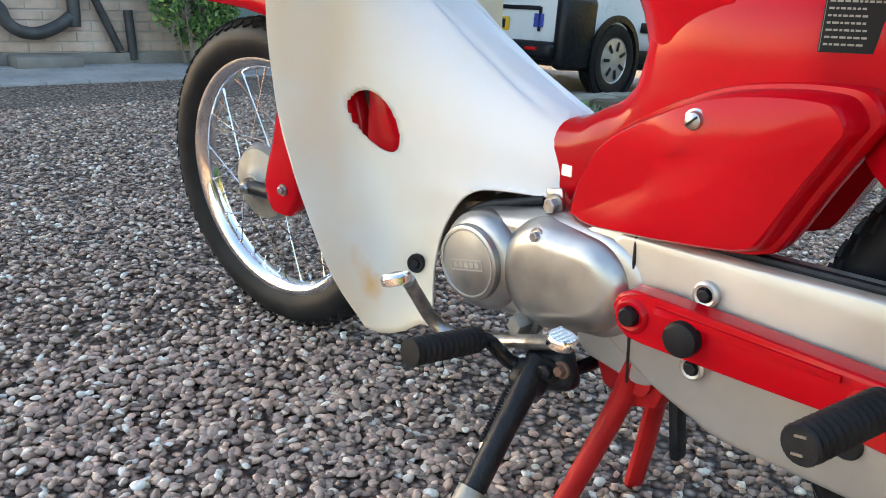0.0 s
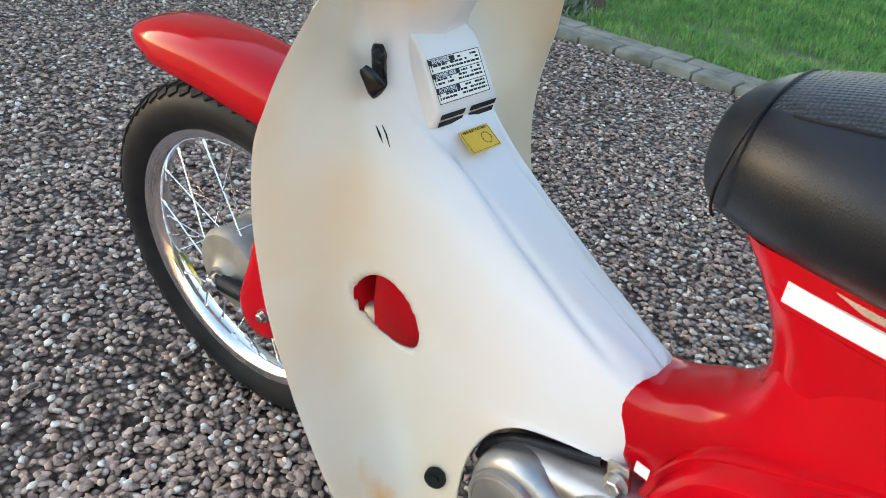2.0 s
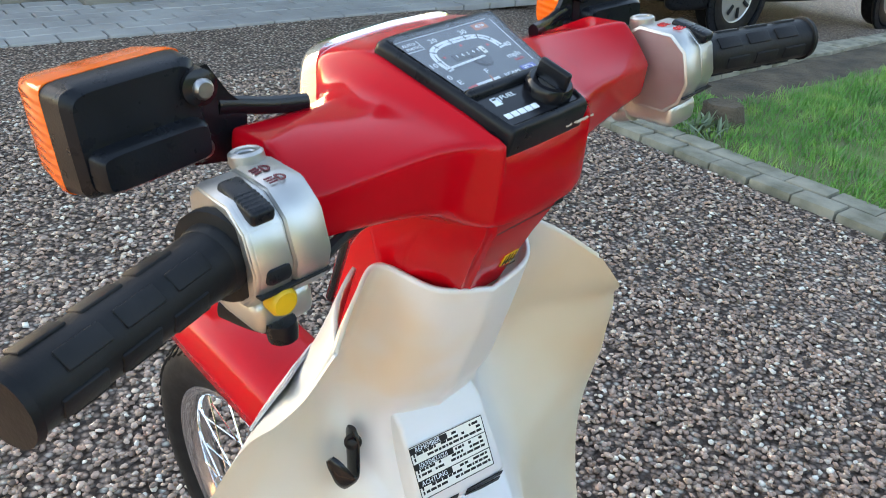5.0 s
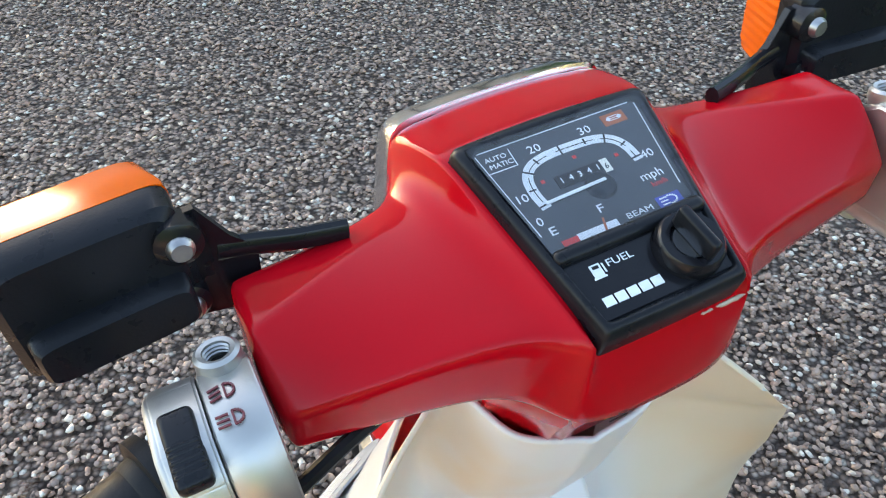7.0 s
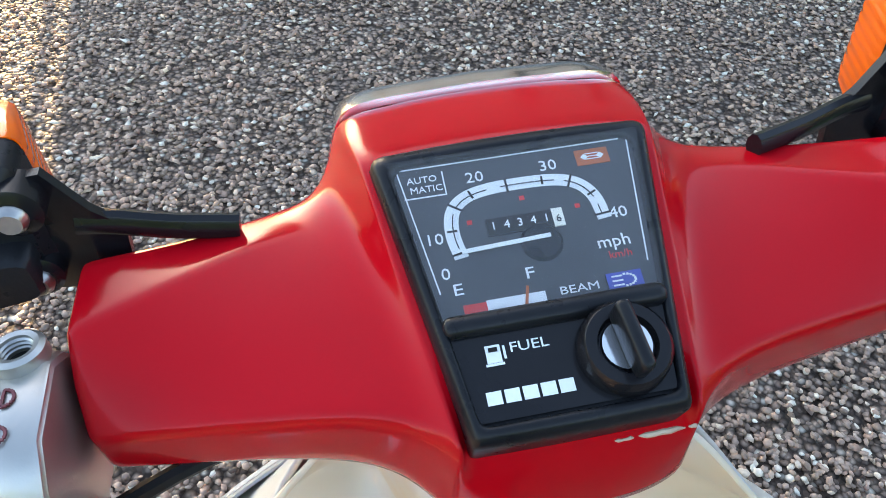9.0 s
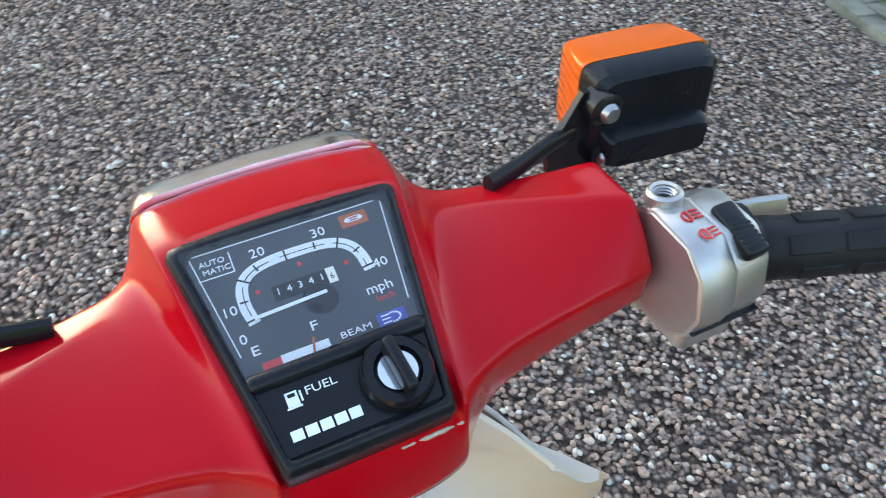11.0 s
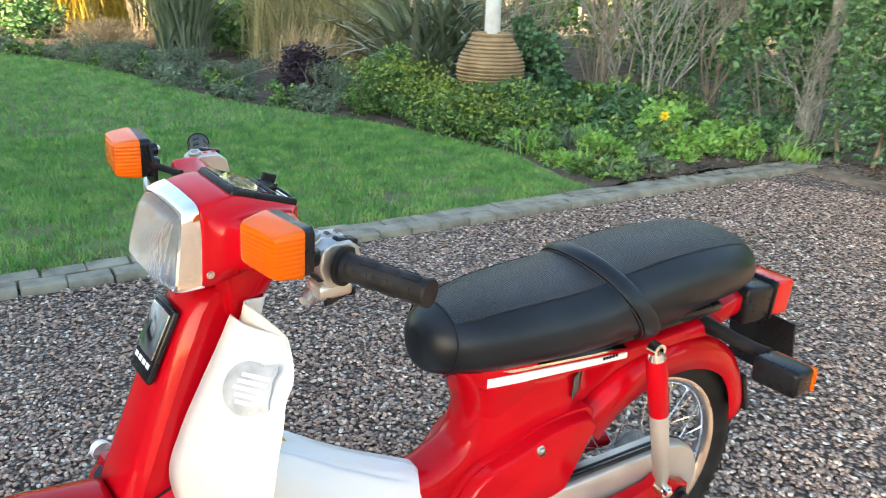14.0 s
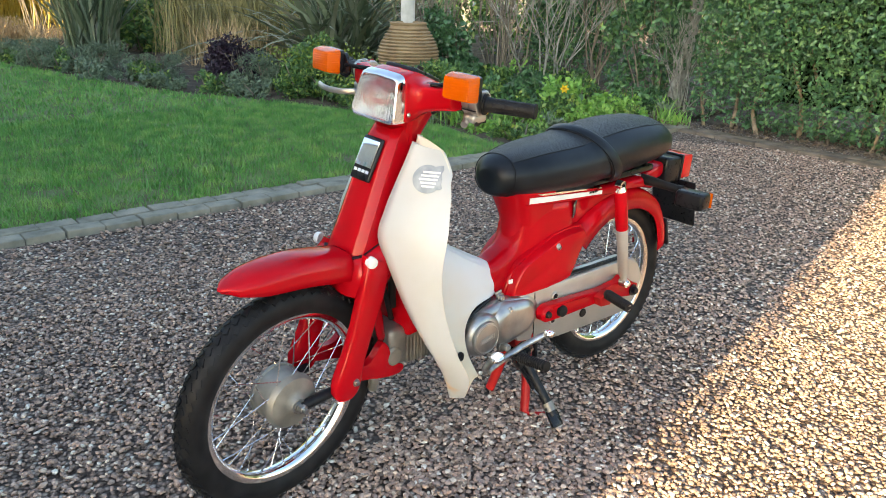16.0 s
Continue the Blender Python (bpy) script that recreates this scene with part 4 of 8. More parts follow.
for bx, bz in ((0.337, 0.329), (0.340, 0.252)):
    sk = lathe([(0.013, -0.004), (0.013, 0.004), (0.0105, 0.006), (0.008, 0.005)], (bx, 0.086, bz), (0, 1, 0), 24)
    ck = part("bolt_collar", sk, SILVER, case, "raised collar with a dark bolt")
    part("bolt", ring_bolt((bx, 0.086, bz), (0, 1, 0), 0.0065, 0.009), DARK, ck)
part("inspection_plug", lathe([(0.0, 0.003), (0.012, 0.003), (0.014, 0.001), (0.014, -0.003)], (0.195, 0.085, 0.235), (0, 1, 0), 24), DARK, case, "round dark plug")
seam = tube(curve_pts([(0.412, 0.0835, 0.205), (0.4145, 0.0842, 0.25), (0.417, 0.0842, 0.30), (0.4195, 0.0842, 0.345), (0.421, 0.0815, 0.3635)], 16), 0.0018, 8)
part("case_edge", seam, DARK, case, "dark greasy joint of the chain case")
part("case_edge", tube(curve_pts([(0.418, 0.066, 0.360), (0.36, 0.070, 0.3685), (0.20, 0.070, 0.3715), (0.0, 0.070, 0.372)], 16), 0.0045, 8), DARK, case, "dark upper rim of the chain case")
arm = bmesh.new()
ao = [(0.420, 0.300), (0.415, 0.312), (0.402, 0.3205), (0.385, 0.3215), (0.30, 0.3190), (0.16, 0.3130), (0.08, 0.3200), (0.055, 0.3330), (0.035, 0.3250), (-0.005, 0.300), (-0.030, 0.290), (-0.030, 0.262), (0.00, 0.255), (0.08, 0.268), (0.16, 0.272), (0.30, 0.2700), (0.385, 0.2700), (0.402, 0.2715), (0.414, 0.2800)]
plate(ao, 0.092, 0.116, 0.006, arm, 4)
sw = part("swing_arm", arm, RED, moped, "red swinging arm with rubber caps", 40)
rib = bmesh.new()
plate([(0.372, 0.314), (0.20, 0.309), (0.20, 0.303), (0.372, 0.307)], 0.114, 0.1195, 0.002, rib)
part("arm_rib", rib, RED, sw)
part("rubber_cap", lathe([(0.0, 0.012), (0.008, 0.012), (0.010, 0.009), (0.0105, 0.0)], (0.396, 0.1155, 0.296), (0, 1, 0), 24), GLOSS_BLACK, sw, "black rubber cap")
part("cap_ring", lathe([(0.011, 0.004), (0.0145, 0.005), (0.0185, 0.002), (0.020, -0.002)], (0.396, 0.1155, 0.296), (0, 1, 0), 24), RED, sw)
part("rubber_cap", lathe([(0.0, 0.014), (0.013, 0.014), (0.0165, 0.012), (0.0175, 0.009), (0.0175, 0.0)], (0.338, 0.1155, 0.293), (0, 1, 0), 28), RUBBER, sw, "large round black rubber cap")
part("chain_adjuster", ring_bolt((-0.004, 0.115, 0.274), (0, 1, 0), 0.012, 0.018), DARK, sw, "oily axle nut")
part("swing_arm_beam", tube([(0.40, -0.10, 0.295), (0.0, -0.095, 0.278)], 0.016, 12), RED, sw, "red beam of the swinging arm")


def ribbed_peg(p0, p1, r, n=12):
    a, b2 = Vector(p0), Vector(p1)
    pts, rr = [], []
    for k in range(n * 2 + 1):
        t = k / (n * 2)
        pts.append(a.lerp(b2, 0.03 + 0.94 * t))
        rr.append(r if k % 2 else r * 0.90)
    pts = [a] + pts + [b2]
    rr = [r * 0.86] + rr + [r * 0.96]
    return tube(pts, rr, 18)


pg = part("passenger_footrest", ribbed_peg((0.160, 0.140, 0.309), (0.181, 0.238, 0.306), 0.0160), RUBBER, moped, "ribbed black rubber passenger footrest")
part("end_disc", lathe([(0.0, 0.002), (0.0145, 0.002), (0.0157, 0.0)], (0.1815, 0.2385, 0.306), (0.2, 0.98, 0.0), 20), DARK, pg, "worn rubber end with two bright slots")
for dz in (0.007, -0.007):
    part("slot", rbox((0.009, 0.0012, 0.0018), pose(0.1820, 0.2410, 0.306 + dz, 0, 15, -11), 0), STEEL, pg)
part("bracket", plate([(0.18, 0.272), (0.19, 0.300), (0.165, 0.313), (0.135, 0.310), (0.125, 0.285), (0.14, 0.268)], 0.114, 0.142, 0.004), RED_OLD, pg, "dull red bracket")

RUSTY = surface("rusty_steel", (0.09, 0.050, 0.032), (0.19, 0.115, 0.085), 0.7, 0.3, scale=60, bscale=300, bstr=0.3)
# ---- front footrest, side stand, centre stand
fp = part("rider_footrest", ribbed_peg((0.552, 0.165, 0.229), (0.553, 0.265, 0.244), 0.0152), RUBBER, moped, "ribbed black rubber footrest")
part("footrest_bar", tube(curve_pts([(0.552, 0.170, 0.229), (0.548, 0.150, 0.222), (0.530, 0.132, 0.198), (0.500, 0.105, 0.192), (0.48, 0.05, 0.190), (0.48, -0.18, 0.190)], 30), 0.0085, 12), GLOSS_BLACK, fp, "bent black bar")
ss = tube(curve_pts([(0.500, 0.118, 0.207), (0.499, 0.145, 0.180), (0.496, 0.185, 0.140), (0.493, 0.222, 0.100), (0.491, 0.252, 0.067)], 20), [0.020, 0.020, 0.020, 0.019, 0.018, 0.017, 0.016] + [0.0145] * 13, 14, ry=[0.013] * 20)
sst = part("side_stand", ss, DARK, moped, "greasy black side stand, swung part of the way up")
part("pivot_bracket", joined(joined(rbox((0.060, 0.030, 0.050), pose(0.490, 0.110, 0.200, 0, 20, 0), 0.012, 3), rbox((0.040, 0.036, 0.034), pose(0.506, 0.128, 0.188, -40, 10, 0), 0.010, 3)), ring_bolt((0.482, 0.126, 0.206), (0, 1, 0), 0.009, 0.012)), DARK, sst, "oily black pivot")
part("pivot_bolt", ring_bolt((0.466, 0.124, 0.212), (0, 1, 0), 0.0065, 0.010), RUSTY, sst, "rusty pivot bolt")
coil = []
c0, c1 = Vector((0.519, 0.142, 0.178)), Vector((0.513, 0.192, 0.128))
cd = (c1 - c0).normalized()
cu = cd.orthogonal().normalized()
for k in range(180):
    t = k / 179
    a = t * 2 * math.pi * 18
    coil.append(c0.lerp(c1, t) + (cu * math.cos(a) + cd.cross(cu) * math.sin(a)) * 0.0052)
part("spring", tube(coil, 0.0014, 5), DARK, sst, "dark coil spring")
part("spring_hook", tube([c1, (0.508, 0.204, 0.118), (0.498, 0.210, 0.112)], 0.002, 6), STEEL, sst)
part("clamp", tube([(0.4928, 0.226, 0.0955), (0.4915, 0.243, 0.077)], [0.0170, 0.0165], 14), ALU_DARK, sst, "steel sleeve with a dark screw")
part("clamp_screw", ring_bolt((0.505, 0.238, 0.085), (0.9, 0.3, 0.3), 0.004, 0.006), DARK, sst)
part("foot", rbox((0.040, 0.050, 0.010), pose(0.491, 0.256, 0.061, -48, 0, 0), 0.004), GLOSS_BLACK, sst, "flat steel foot")
cs = part("centre_stand", tube([(0.405, 0.075, 0.205), (0.405, -0.075, 0.205)], 0.016, 14), RED_OLD, moped, "worn red centre stand")
part("leg", tube(curve_pts([(0.414, 0.060, 0.222), (0.424, 0.074, 0.170), (0.444, 0.100, 0.090), (0.468, 0.125, 0.008)], 12), [0.026, 0.023, 0.020, 0.018, 0.017, 0.016, 0.015, 0.015, 0.014, 0.014, 0.014, 0.013], 12, ry=0.012), RED_OLD, cs)
part("leg", tube(curve_pts([(0.410, 0.012, 0.222), (0.420, -0.002, 0.165), (0.436, -0.018, 0.085), (0.456, -0.035, 0.004)], 12), 0.015, 12, ry=0.011), RED_OLD, cs)
part("foot_bar", tube(curve_pts([(0.469, 0.126, 0.006), (0.455, 0.138, 0.000), (0.425, 0.160, 0.000), (0.405, 0.174, 0.004)], 10), 0.008, 10), RED_OLD, cs)
part("pivot_plate", plate([(0.462, 0.250), (0.39, 0.255), (0.372, 0.215), (0.385, 0.176), (0.420, 0.164), (0.455, 0.180), (0.470, 0.215)], 0.036, 0.066, 0.008), RED_OLD, cs)
part("kick_tab", rbox((0.012, 0.02, 0.085), pose(0.366, 0.05, 0.165, 0, 8, 0), 0.004), DARK, cs, "black rubber stop")

# ---- rear suspension unit, both sides
for sg in (1, -1):
    a, b2 = Vector((0.138, sg * 0.126, 0.640)), Vector((0.062, sg * 0.126, 0.318))
    d = b2 - a
    up = part("shock_absorber", tube([a + d * 0.05, a + d * 0.07, a + d * 0.42, a + d * 0.43], [0.017, 0.0195, 0.0195, 0.0185], 20), RED, moped, "rear shock absorber with red shroud and bright lower tube")
    part("lower_tube", tube([a + d * 0.43, a + d * 0.44, a + d * 0.88, a + d * 0.92, a + d * 0.97], [0.0165, 0.0175, 0.0165, 0.013, 0.009], 18), SILVER, up, "bright steel lower tube")
    part("top_eye", lathe([(0.008, -0.010), (0.014, -0.010), (0.014, 0.010), (0.008, 0.010)], a - d * 0.005, (0, 1, 0), 20), CHROME, up, "chrome eye")
    part("top_cap", tube([a + d * 0.01, a + d * 0.055], [0.013, 0.0175], 18), CHROME, up, "chrome cap")
    part("lower_eye", lathe([(0.006, -0.012), (0.013, -0.012), (0.013, 0.012), (0.006, 0.012)], b2, (0, 1, 0), 20), STEEL, up)
    part("lower_nut", ring_bolt(b2 + Vector((0, sg * 0.010, 0)), (0, sg, 0), 0.009, 0.012), CHROME, up, "domed nut")

# ---- tail lamp, rear indicators, number plate
tl = part("tail_lamp", rbox((0.084, 0.104, 0.084), pose(-0.243, 0, 0.618, 0, -4, 0), 0.010, 3), BLACK, moped, "black tail lamp housing with a red lens")
part("lens", rbox((0.062, 0.106, 0.080), pose(-0.315, 0, 0.622, 0, -4, 0), 0.008, 3), RED_LENS, tl, "red plastic lens")
part("lens_rim", rbox((0.010, 0.110, 0.086), pose(-0.287, 0, 0.621, 0, -4, 0), 0.004, 2), BLACK, tl)
part("plate_window", rbox((0.050, 0.080, 0.006), pose(-0.312, 0, 0.578, 0, -4, 0), 0.002), CLEAR, tl, "clear window over the plate")
part("lamp_bracket", rbox((0.13, 0.075, 0.044), pose(-0.160, 0, 0.612, 0, 14, 0), 0.012), RED, tl, "red lamp bracket")
for sg in (1, -1):
    st = part("rear_indicator", tube([(-0.075, sg * 0.050, 0.612), (-0.078, sg * 0.085, 0.612), (-0.080, sg * 0.125, 0.610), (-0.088, sg * 0.165, 0.607), (-0.09, sg * 0.19, 0.605)], [0.018, 0.015, 0.013, 0.012, 0.016], 16), RUBBER, moped, "black rear indicator on a rubber stalk")
    part("lamp_body", rbox((0.058, 0.090, 0.052), pose(-0.080, sg * 0.232, 0.590, 0, 0, sg * 6), 0.010, 3), BLACK, st, "black lamp body")
    part("lens", rbox((0.008, 0.084, 0.046), pose(-0.110, sg * 0.235, 0.590, 0, 0, sg * 6), 0.008, 3), AMBER, st, "amber lens")
np_ = part("number_plate", rbox((0.006, 0.17, 0.160), pose(-0.348, 0, 0.490, 0, 12, 0), 0.002), BLACK, moped, "back of the black number plate holder")
part("plate_stay", tube([(-0.275, 0, 0.585), (-0.315, 0, 0.560), (-0.338, 0, 0.530)], 0.012, 8, ry=0.004), BLACK, np_)

# ---- front mudguard and fork, turned with the bars
def arch(ctrl, widths, depth, n=40):
    """A mudguard: a round-topped channel swept along a curve in the wheel's plane."""
    c = curve_pts([Vector((x, 0, z)) for x, z in ctrl], n)
    w = curve_pts([Vector((a, b, 0)) for a, b in widths], n)
    rows = []
    for k in range(n):
        t = (c[min(k + 1, n - 1)] - c[max(k - 1, 0)]).normalized()
        nn = Vector((-t.z, 0, t.x))
        if nn.z < 0 and k < n // 2:
            nn = -nn
        if k and nn.dot(prev) < 0:
            nn = -nn
        prev = nn
        row = []
        for j in range(17):
            a = math.pi * j / 16
            sx = math.copysign(abs(math.cos(a)) ** 0.62, math.cos(a))
            row.append(c[k] + Vector((0, w[k].x * sx, 0)) - nn * (w[k].y * (1 - math.sin(a) ** 0.8)))
        rows.append(row)
    b2 = bmesh.new()
    grid_faces(b2, rows)
    return b2


fm = arch([(1.356, 0.590), (1.334, 0.602), (1.290, 0.616), (1.230, 0.623), (1.160, 0.622), (1.090, 0.612), (1.030, 0.600)], [(0.006, 0.008), (0.034, 0.026), (0.050, 0.045), (0.056, 0.055), (0.058, 0.060), (0.058, 0.062), (0.056, 0.060)], 0.06)
ff = part("front_mudguard", bars(fm, WHEEL_Y), RED, moped, "long glossy red front mudguard", 45)
ff.modifiers.new("thickness", "SOLIDIFY").thickness = 0.003
rm = arch([(1.060, 0.590), (1.000, 0.560), (0.950, 0.500), (0.922, 0.430), (0.908, 0.372), (0.880, 0.326)], [(0.052, 0.04), (0.055, 0.045), (0.058, 0.05), (0.060, 0.05), (0.060, 0.045), (0.030, 0.02)], 0.05)
rf = part("rear_flap", bars(rm, WHEEL_Y), RED, ff, "red rear part of the mudguard", 45)
rf.modifiers.new("thickness", "SOLIDIFY").thickness = 0.003


def blade_ring(cx, cz, lx, ly, yc, tilt):
    out = []
    ct, st2 = math.cos(tilt), math.sin(tilt)
    for k in range(20):
        a = 2 * math.pi * k / 20
        u = lx * math.copysign(abs(math.cos(a)) ** 0.6, math.cos(a))
        v = ly * math.copysign(abs(math.sin(a)) ** 0.6, math.sin(a))
        out.append((cx + u * ct, yc + v, cz + u * st2))
    return out


for sg in (1, -1):
    rr = [blade_ring(0.985, 0.585, 0.036, 0.018, sg * 0.068, 0.45), blade_ring(0.990, 0.555, 0.040, 0.020, sg * 0.074, 0.45), blade_ring(1.005, 0.500, 0.038, 0.019, sg * 0.078, 0.4), blade_ring(1.030, 0.420, 0.033, 0.018, sg * 0.080, 0.35),
          blade_ring(1.052, 0.355, 0.033, 0.018, sg * 0.081, 0.3), blade_ring(1.064, 0.318, 0.038, 0.019, sg * 0.081, 0.25), blade_ring(1.070, 0.292, 0.041, 0.020, sg * 0.081, 0.2), blade_ring(1.074, 0.268, 0.036, 0.019, sg * 0.081, 0.15), blade_ring(1.076, 0.253, 0.023, 0.016, sg * 0.081, 0.1)]
    fk = part("fork_leg", bars(loft(rr), WHEEL_Y), RED, moped, "red pressed steel fork leg", 40)
    part("link_bolt", bars(ring_bolt((1.056, sg * 0.099, 0.296), (0, sg, 0), 0.0065, 0.010), WHEEL_Y), STEEL, fk, "steel link bolt")
    part("link", bars(tube([(1.072, sg * 0.062, 0.268), (1.19, sg * 0.062, 0.268)], 0.013, 12), WHEEL_Y), DARK, fk, "dark suspension link")
    part("reflector", bars(lathe([(0.0, 0.006), (0.008, 0.006), (0.0125, 0.004), (0.014, 0.0), (0.014, -0.010)], (1.010, sg * 0.0955, 0.586), (0.15, sg, 0), 24), 0.0), WHITE, fk, "round white reflector")
for k, sg in enumerate((1, -1)):
    wo = [(1.065, 0.325), (1.030, 0.313), (0.985, 0.313), (0.948, 0.350), (0.925, 0.330), (0.906, 0.284), (0.868, 0.259), (0.876, 0.240), (0.930, 0.245), (1.000, 0.266), (1.060, 0.284)]
    wo = [(q.x, q.z) for q in curve_pts([Vector((x, 0, z)) for x, z in wo + wo[:1]], 45)][:-1]
    wg = plate(wo, sg * 0.056, sg * 0.076, 0.004)
    part("fork_gusset", bars(wg, WHEEL_Y), RED, ff)
# steering head covers
hr = []
for z, xb, xf, w in ((0.868, 0.842, 0.905, 0.040), (0.862, 0.838, 0.912, 0.045), (0.845, 0.842, 0.928, 0.048), (0.800, 0.862, 0.950, 0.050), (0.740, 0.886, 0.978, 0.053), (0.680, 0.905, 1.005, 0.056), (0.632, 0.915, 1.028, 0.060), (0.622, 0.920, 1.030, 0.060)):
    row = []
    for x, y in ((xb, -w), (xf - 0.022, -w), (xf - 0.004, -w * 0.72), (xf, -w * 0.55), (xf, w * 0.55), (xf - 0.004, w * 0.72), (xf - 0.022, w), (xb, w)):
        row.append((x, y, z - (x - 0.9) * 0.35))
    hr.append(row)
hcv = part("steering_head_cover", bars(loft(hr)), RED, moped, "red steering head cover", 25)
hr2 = []
for z, xb, xf, w in ((0.630, 0.915, 1.034, 0.066), (0.624, 0.918, 1.040, 0.078), (0.605, 0.925, 1.046, 0.090), (0.575, 0.936, 1.050, 0.094), (0.550, 0.948, 1.048, 0.094), (0.530, 0.958, 1.030, 0.090)):
    hr2.append([(x, y, z - (x - 0.9) * 0.35) for x, y in ((xb, -w), (xf - 0.022, -w), (xf - 0.004, -w * 0.72), (xf, -w * 0.55), (xf, w * 0.55), (xf - 0.004, w * 0.72), (xf - 0.022, w), (xb, w))])
part("fork_bridge", bars(loft(hr2)), RED, hcv, "red fork bridge", 25)
part("bridge_seam", bars(loft([[(x, y, z - (x - 0.9) * 0.35) for x, y in ((0.916, -0.064), (1.014, -0.064), (1.034, -0.046), (1.037, 0), (1.034, 0.046), (1.014, 0.064), (0.916, 0.064))] for z in (0.6285, 0.6315)])), DARK, hcv, "dark seam between cover and bridge")
part("cover_plug", bars(lathe([(0.0, 0.004), (0.009, 0.004), (0.0115, 0.0), (0.0115, -0.006)], (1.046, -0.030, 0.560), (0.95, 0.0, 0.25), 20)), RUBBER, hcv, "black rubber plug")
em = TURN @ facing((0.9460, 0.0, 0.7965), (0, 1, 0), (-0.46, 0, 1.0))
ep = part("front_emblem", rbox((0.062, 0.104, 0.010), em @ Matrix.Translation((0, 0.0, 0.005)), 0.006, 3), GLOSS_BLACK, hcv, "black front emblem with a clear glossy face")
part("emblem_face", rbox((0.052, 0.064, 0.003), em @ Matrix.Translation((0, 0.012, 0.0115)), 0.002), CHROME, ep, "mirror-bright face plate")
eb = bmesh.new()
for k in range(4):
    slab_on(em @ Matrix.Translation((0, 0, 0.0105)), -0.024 + k * 0.0125, -0.0145 + k * 0.0125, -0.034, -0.027, 0.0006, eb)
part("emblem_bars", eb, WHITE_INK, ep, flat=True)

# ---- handlebar cover
TURN = TURN @ Matrix.Translation((0.005, 0, -0.005))

def cage(stations, creases, mat, name, parent, label, levels=2):
    """A smooth shell over closed rings that run outwards on both sides of the middle; creases: (ring index or None, point index or None, sharpness)."""
    bm = bmesh.new()
    lay = bm.edges.layers.float.new("crease_edge")
    full = [[(x, -y, z) for x, y, z in st] for st in stations[:0:-1]] + stations
    vs = grid_faces(bm, full, close_u=True)
    bm.faces.new(vs[0])
    bm.faces.new(vs[-1])
    mid = len(stations) - 1
    for i, row in enumerate(vs):
        st = abs(i - mid)
        for j in range(len(row)):
            for ring, pt, sharp in creases:
                if pt is None and (st == ring[0]) and ring[1] <= j < ring[2]:
                    e = bm.edges.get((row[j], row[(j + 1) % len(row)]))
                    e[lay] = max(e[lay], sharp)
                elif pt == j and i + 1 < len(vs) and ring[0] <= min(st, abs(i + 1 - mid)) and max(st, abs(i + 1 - mid)) <= ring[1]:
                    e = bm.edges.get((row[j], vs[i + 1][j]))
                    e[lay] = max(e[lay], sharp)
    bars(bm)
    ob = part(name, bm, mat, parent, label, 180)
    sub = ob.modifiers.new("smooth", "SUBSURF")
    sub.levels = sub.render_levels = levels
    return ob


# the cover's sections, from the middle out to the end of a wing: rear foot, rear edge, panel, panel top, lamp seam, front, bottom
COVER = [
    [(0.760, 0, 0.914), (0.7565, 0, 0.968), (0.808, 0, 0.984), (0.860, 0, 1.006), (0.899, 0, 1.002), (0.904, 0, 0.999), (0.904, 0, 0.897), (0.895, 0, 0.888), (0.830, 0, 0.896), (0.785, 0, 0.904)],
    [(0.761, 0.028, 0.914), (0.7565, 0.030, 0.968), (0.808, 0.038, 0.984), (0.860, 0.045, 1.005), (0.898, 0.050, 0.999), (0.904, 0.050, 0.996), (0.906, 0.056, 0.897), (0.895, 0.050, 0.888), (0.830, 0.040, 0.896), (0.785, 0.034, 0.904)],
    [(0.767, 0.043, 0.914), (0.7595, 0.0375, 0.968), (0.808, 0.0460, 0.9845), (0.858, 0.0535, 1.0035), (0.897, 0.0595, 0.997), (0.902, 0.0610, 0.992), (0.908, 0.0700, 0.900), (0.897, 0.064, 0.890), (0.835, 0.051, 0.898), (0.790, 0.046, 0.906)],
    [(0.781, 0.053, 0.919), (0.772, 0.0490, 0.967), (0.815, 0.0545, 0.979), (0.856, 0.0600, 0.989), (0.891, 0.0635, 0.986), (0.898, 0.0655, 0.980), (0.904, 0.0745, 0.905), (0.893, 0.068, 0.895), (0.842, 0.060, 0.904), (0.802, 0.057, 0.911)],
    [(0.789, 0.072, 0.926), (0.778, 0.0650, 0.970), (0.820, 0.0700, 0.979), (0.862, 0.0720, 0.9815), (0.877, 0.0740, 0.976), (0.883, 0.0760, 0.962), (0.882, 0.080, 0.928), (0.870, 0.077, 0.916), (0.840, 0.075, 0.916), (0.812, 0.074, 0.920)],
    [(0.793, 0.110, 0.932), (0.785, 0.1080, 0.9665), (0.814, 0.1100, 0.9805), (0.843, 0.1100, 0.9845), (0.863, 0.1100, 0.979), (0.869, 0.1100, 0.970), (0.867, 0.110, 0.938), (0.856, 0.110, 0.927), (0.835, 0.110, 0.925), (0.813, 0.110, 0.927)],
    [(0.796, 0.150, 0.937), (0.792, 0.1480, 0.962), (0.804, 0.1500, 0.977), (0.8175, 0.1520, 0.988), (0.850, 0.1520, 0.987), (0.857, 0.1520, 0.979), (0.856, 0.152, 0.945), (0.848, 0.151, 0.934), (0.830, 0.151, 0.932), (0.812, 0.150, 0.933)],
    [(0.797, 0.1575, 0.939), (0.794, 0.1575, 0.962), (0.806, 0.1580, 0.975), (0.819, 0.1580, 0.985), (0.848, 0.1575, 0.984), (0.853, 0.1570, 0.977), (0.852, 0.157, 0.946), (0.845, 0.157, 0.937), (0.830, 0.157, 0.935), (0.813, 0.157, 0.936)],
]
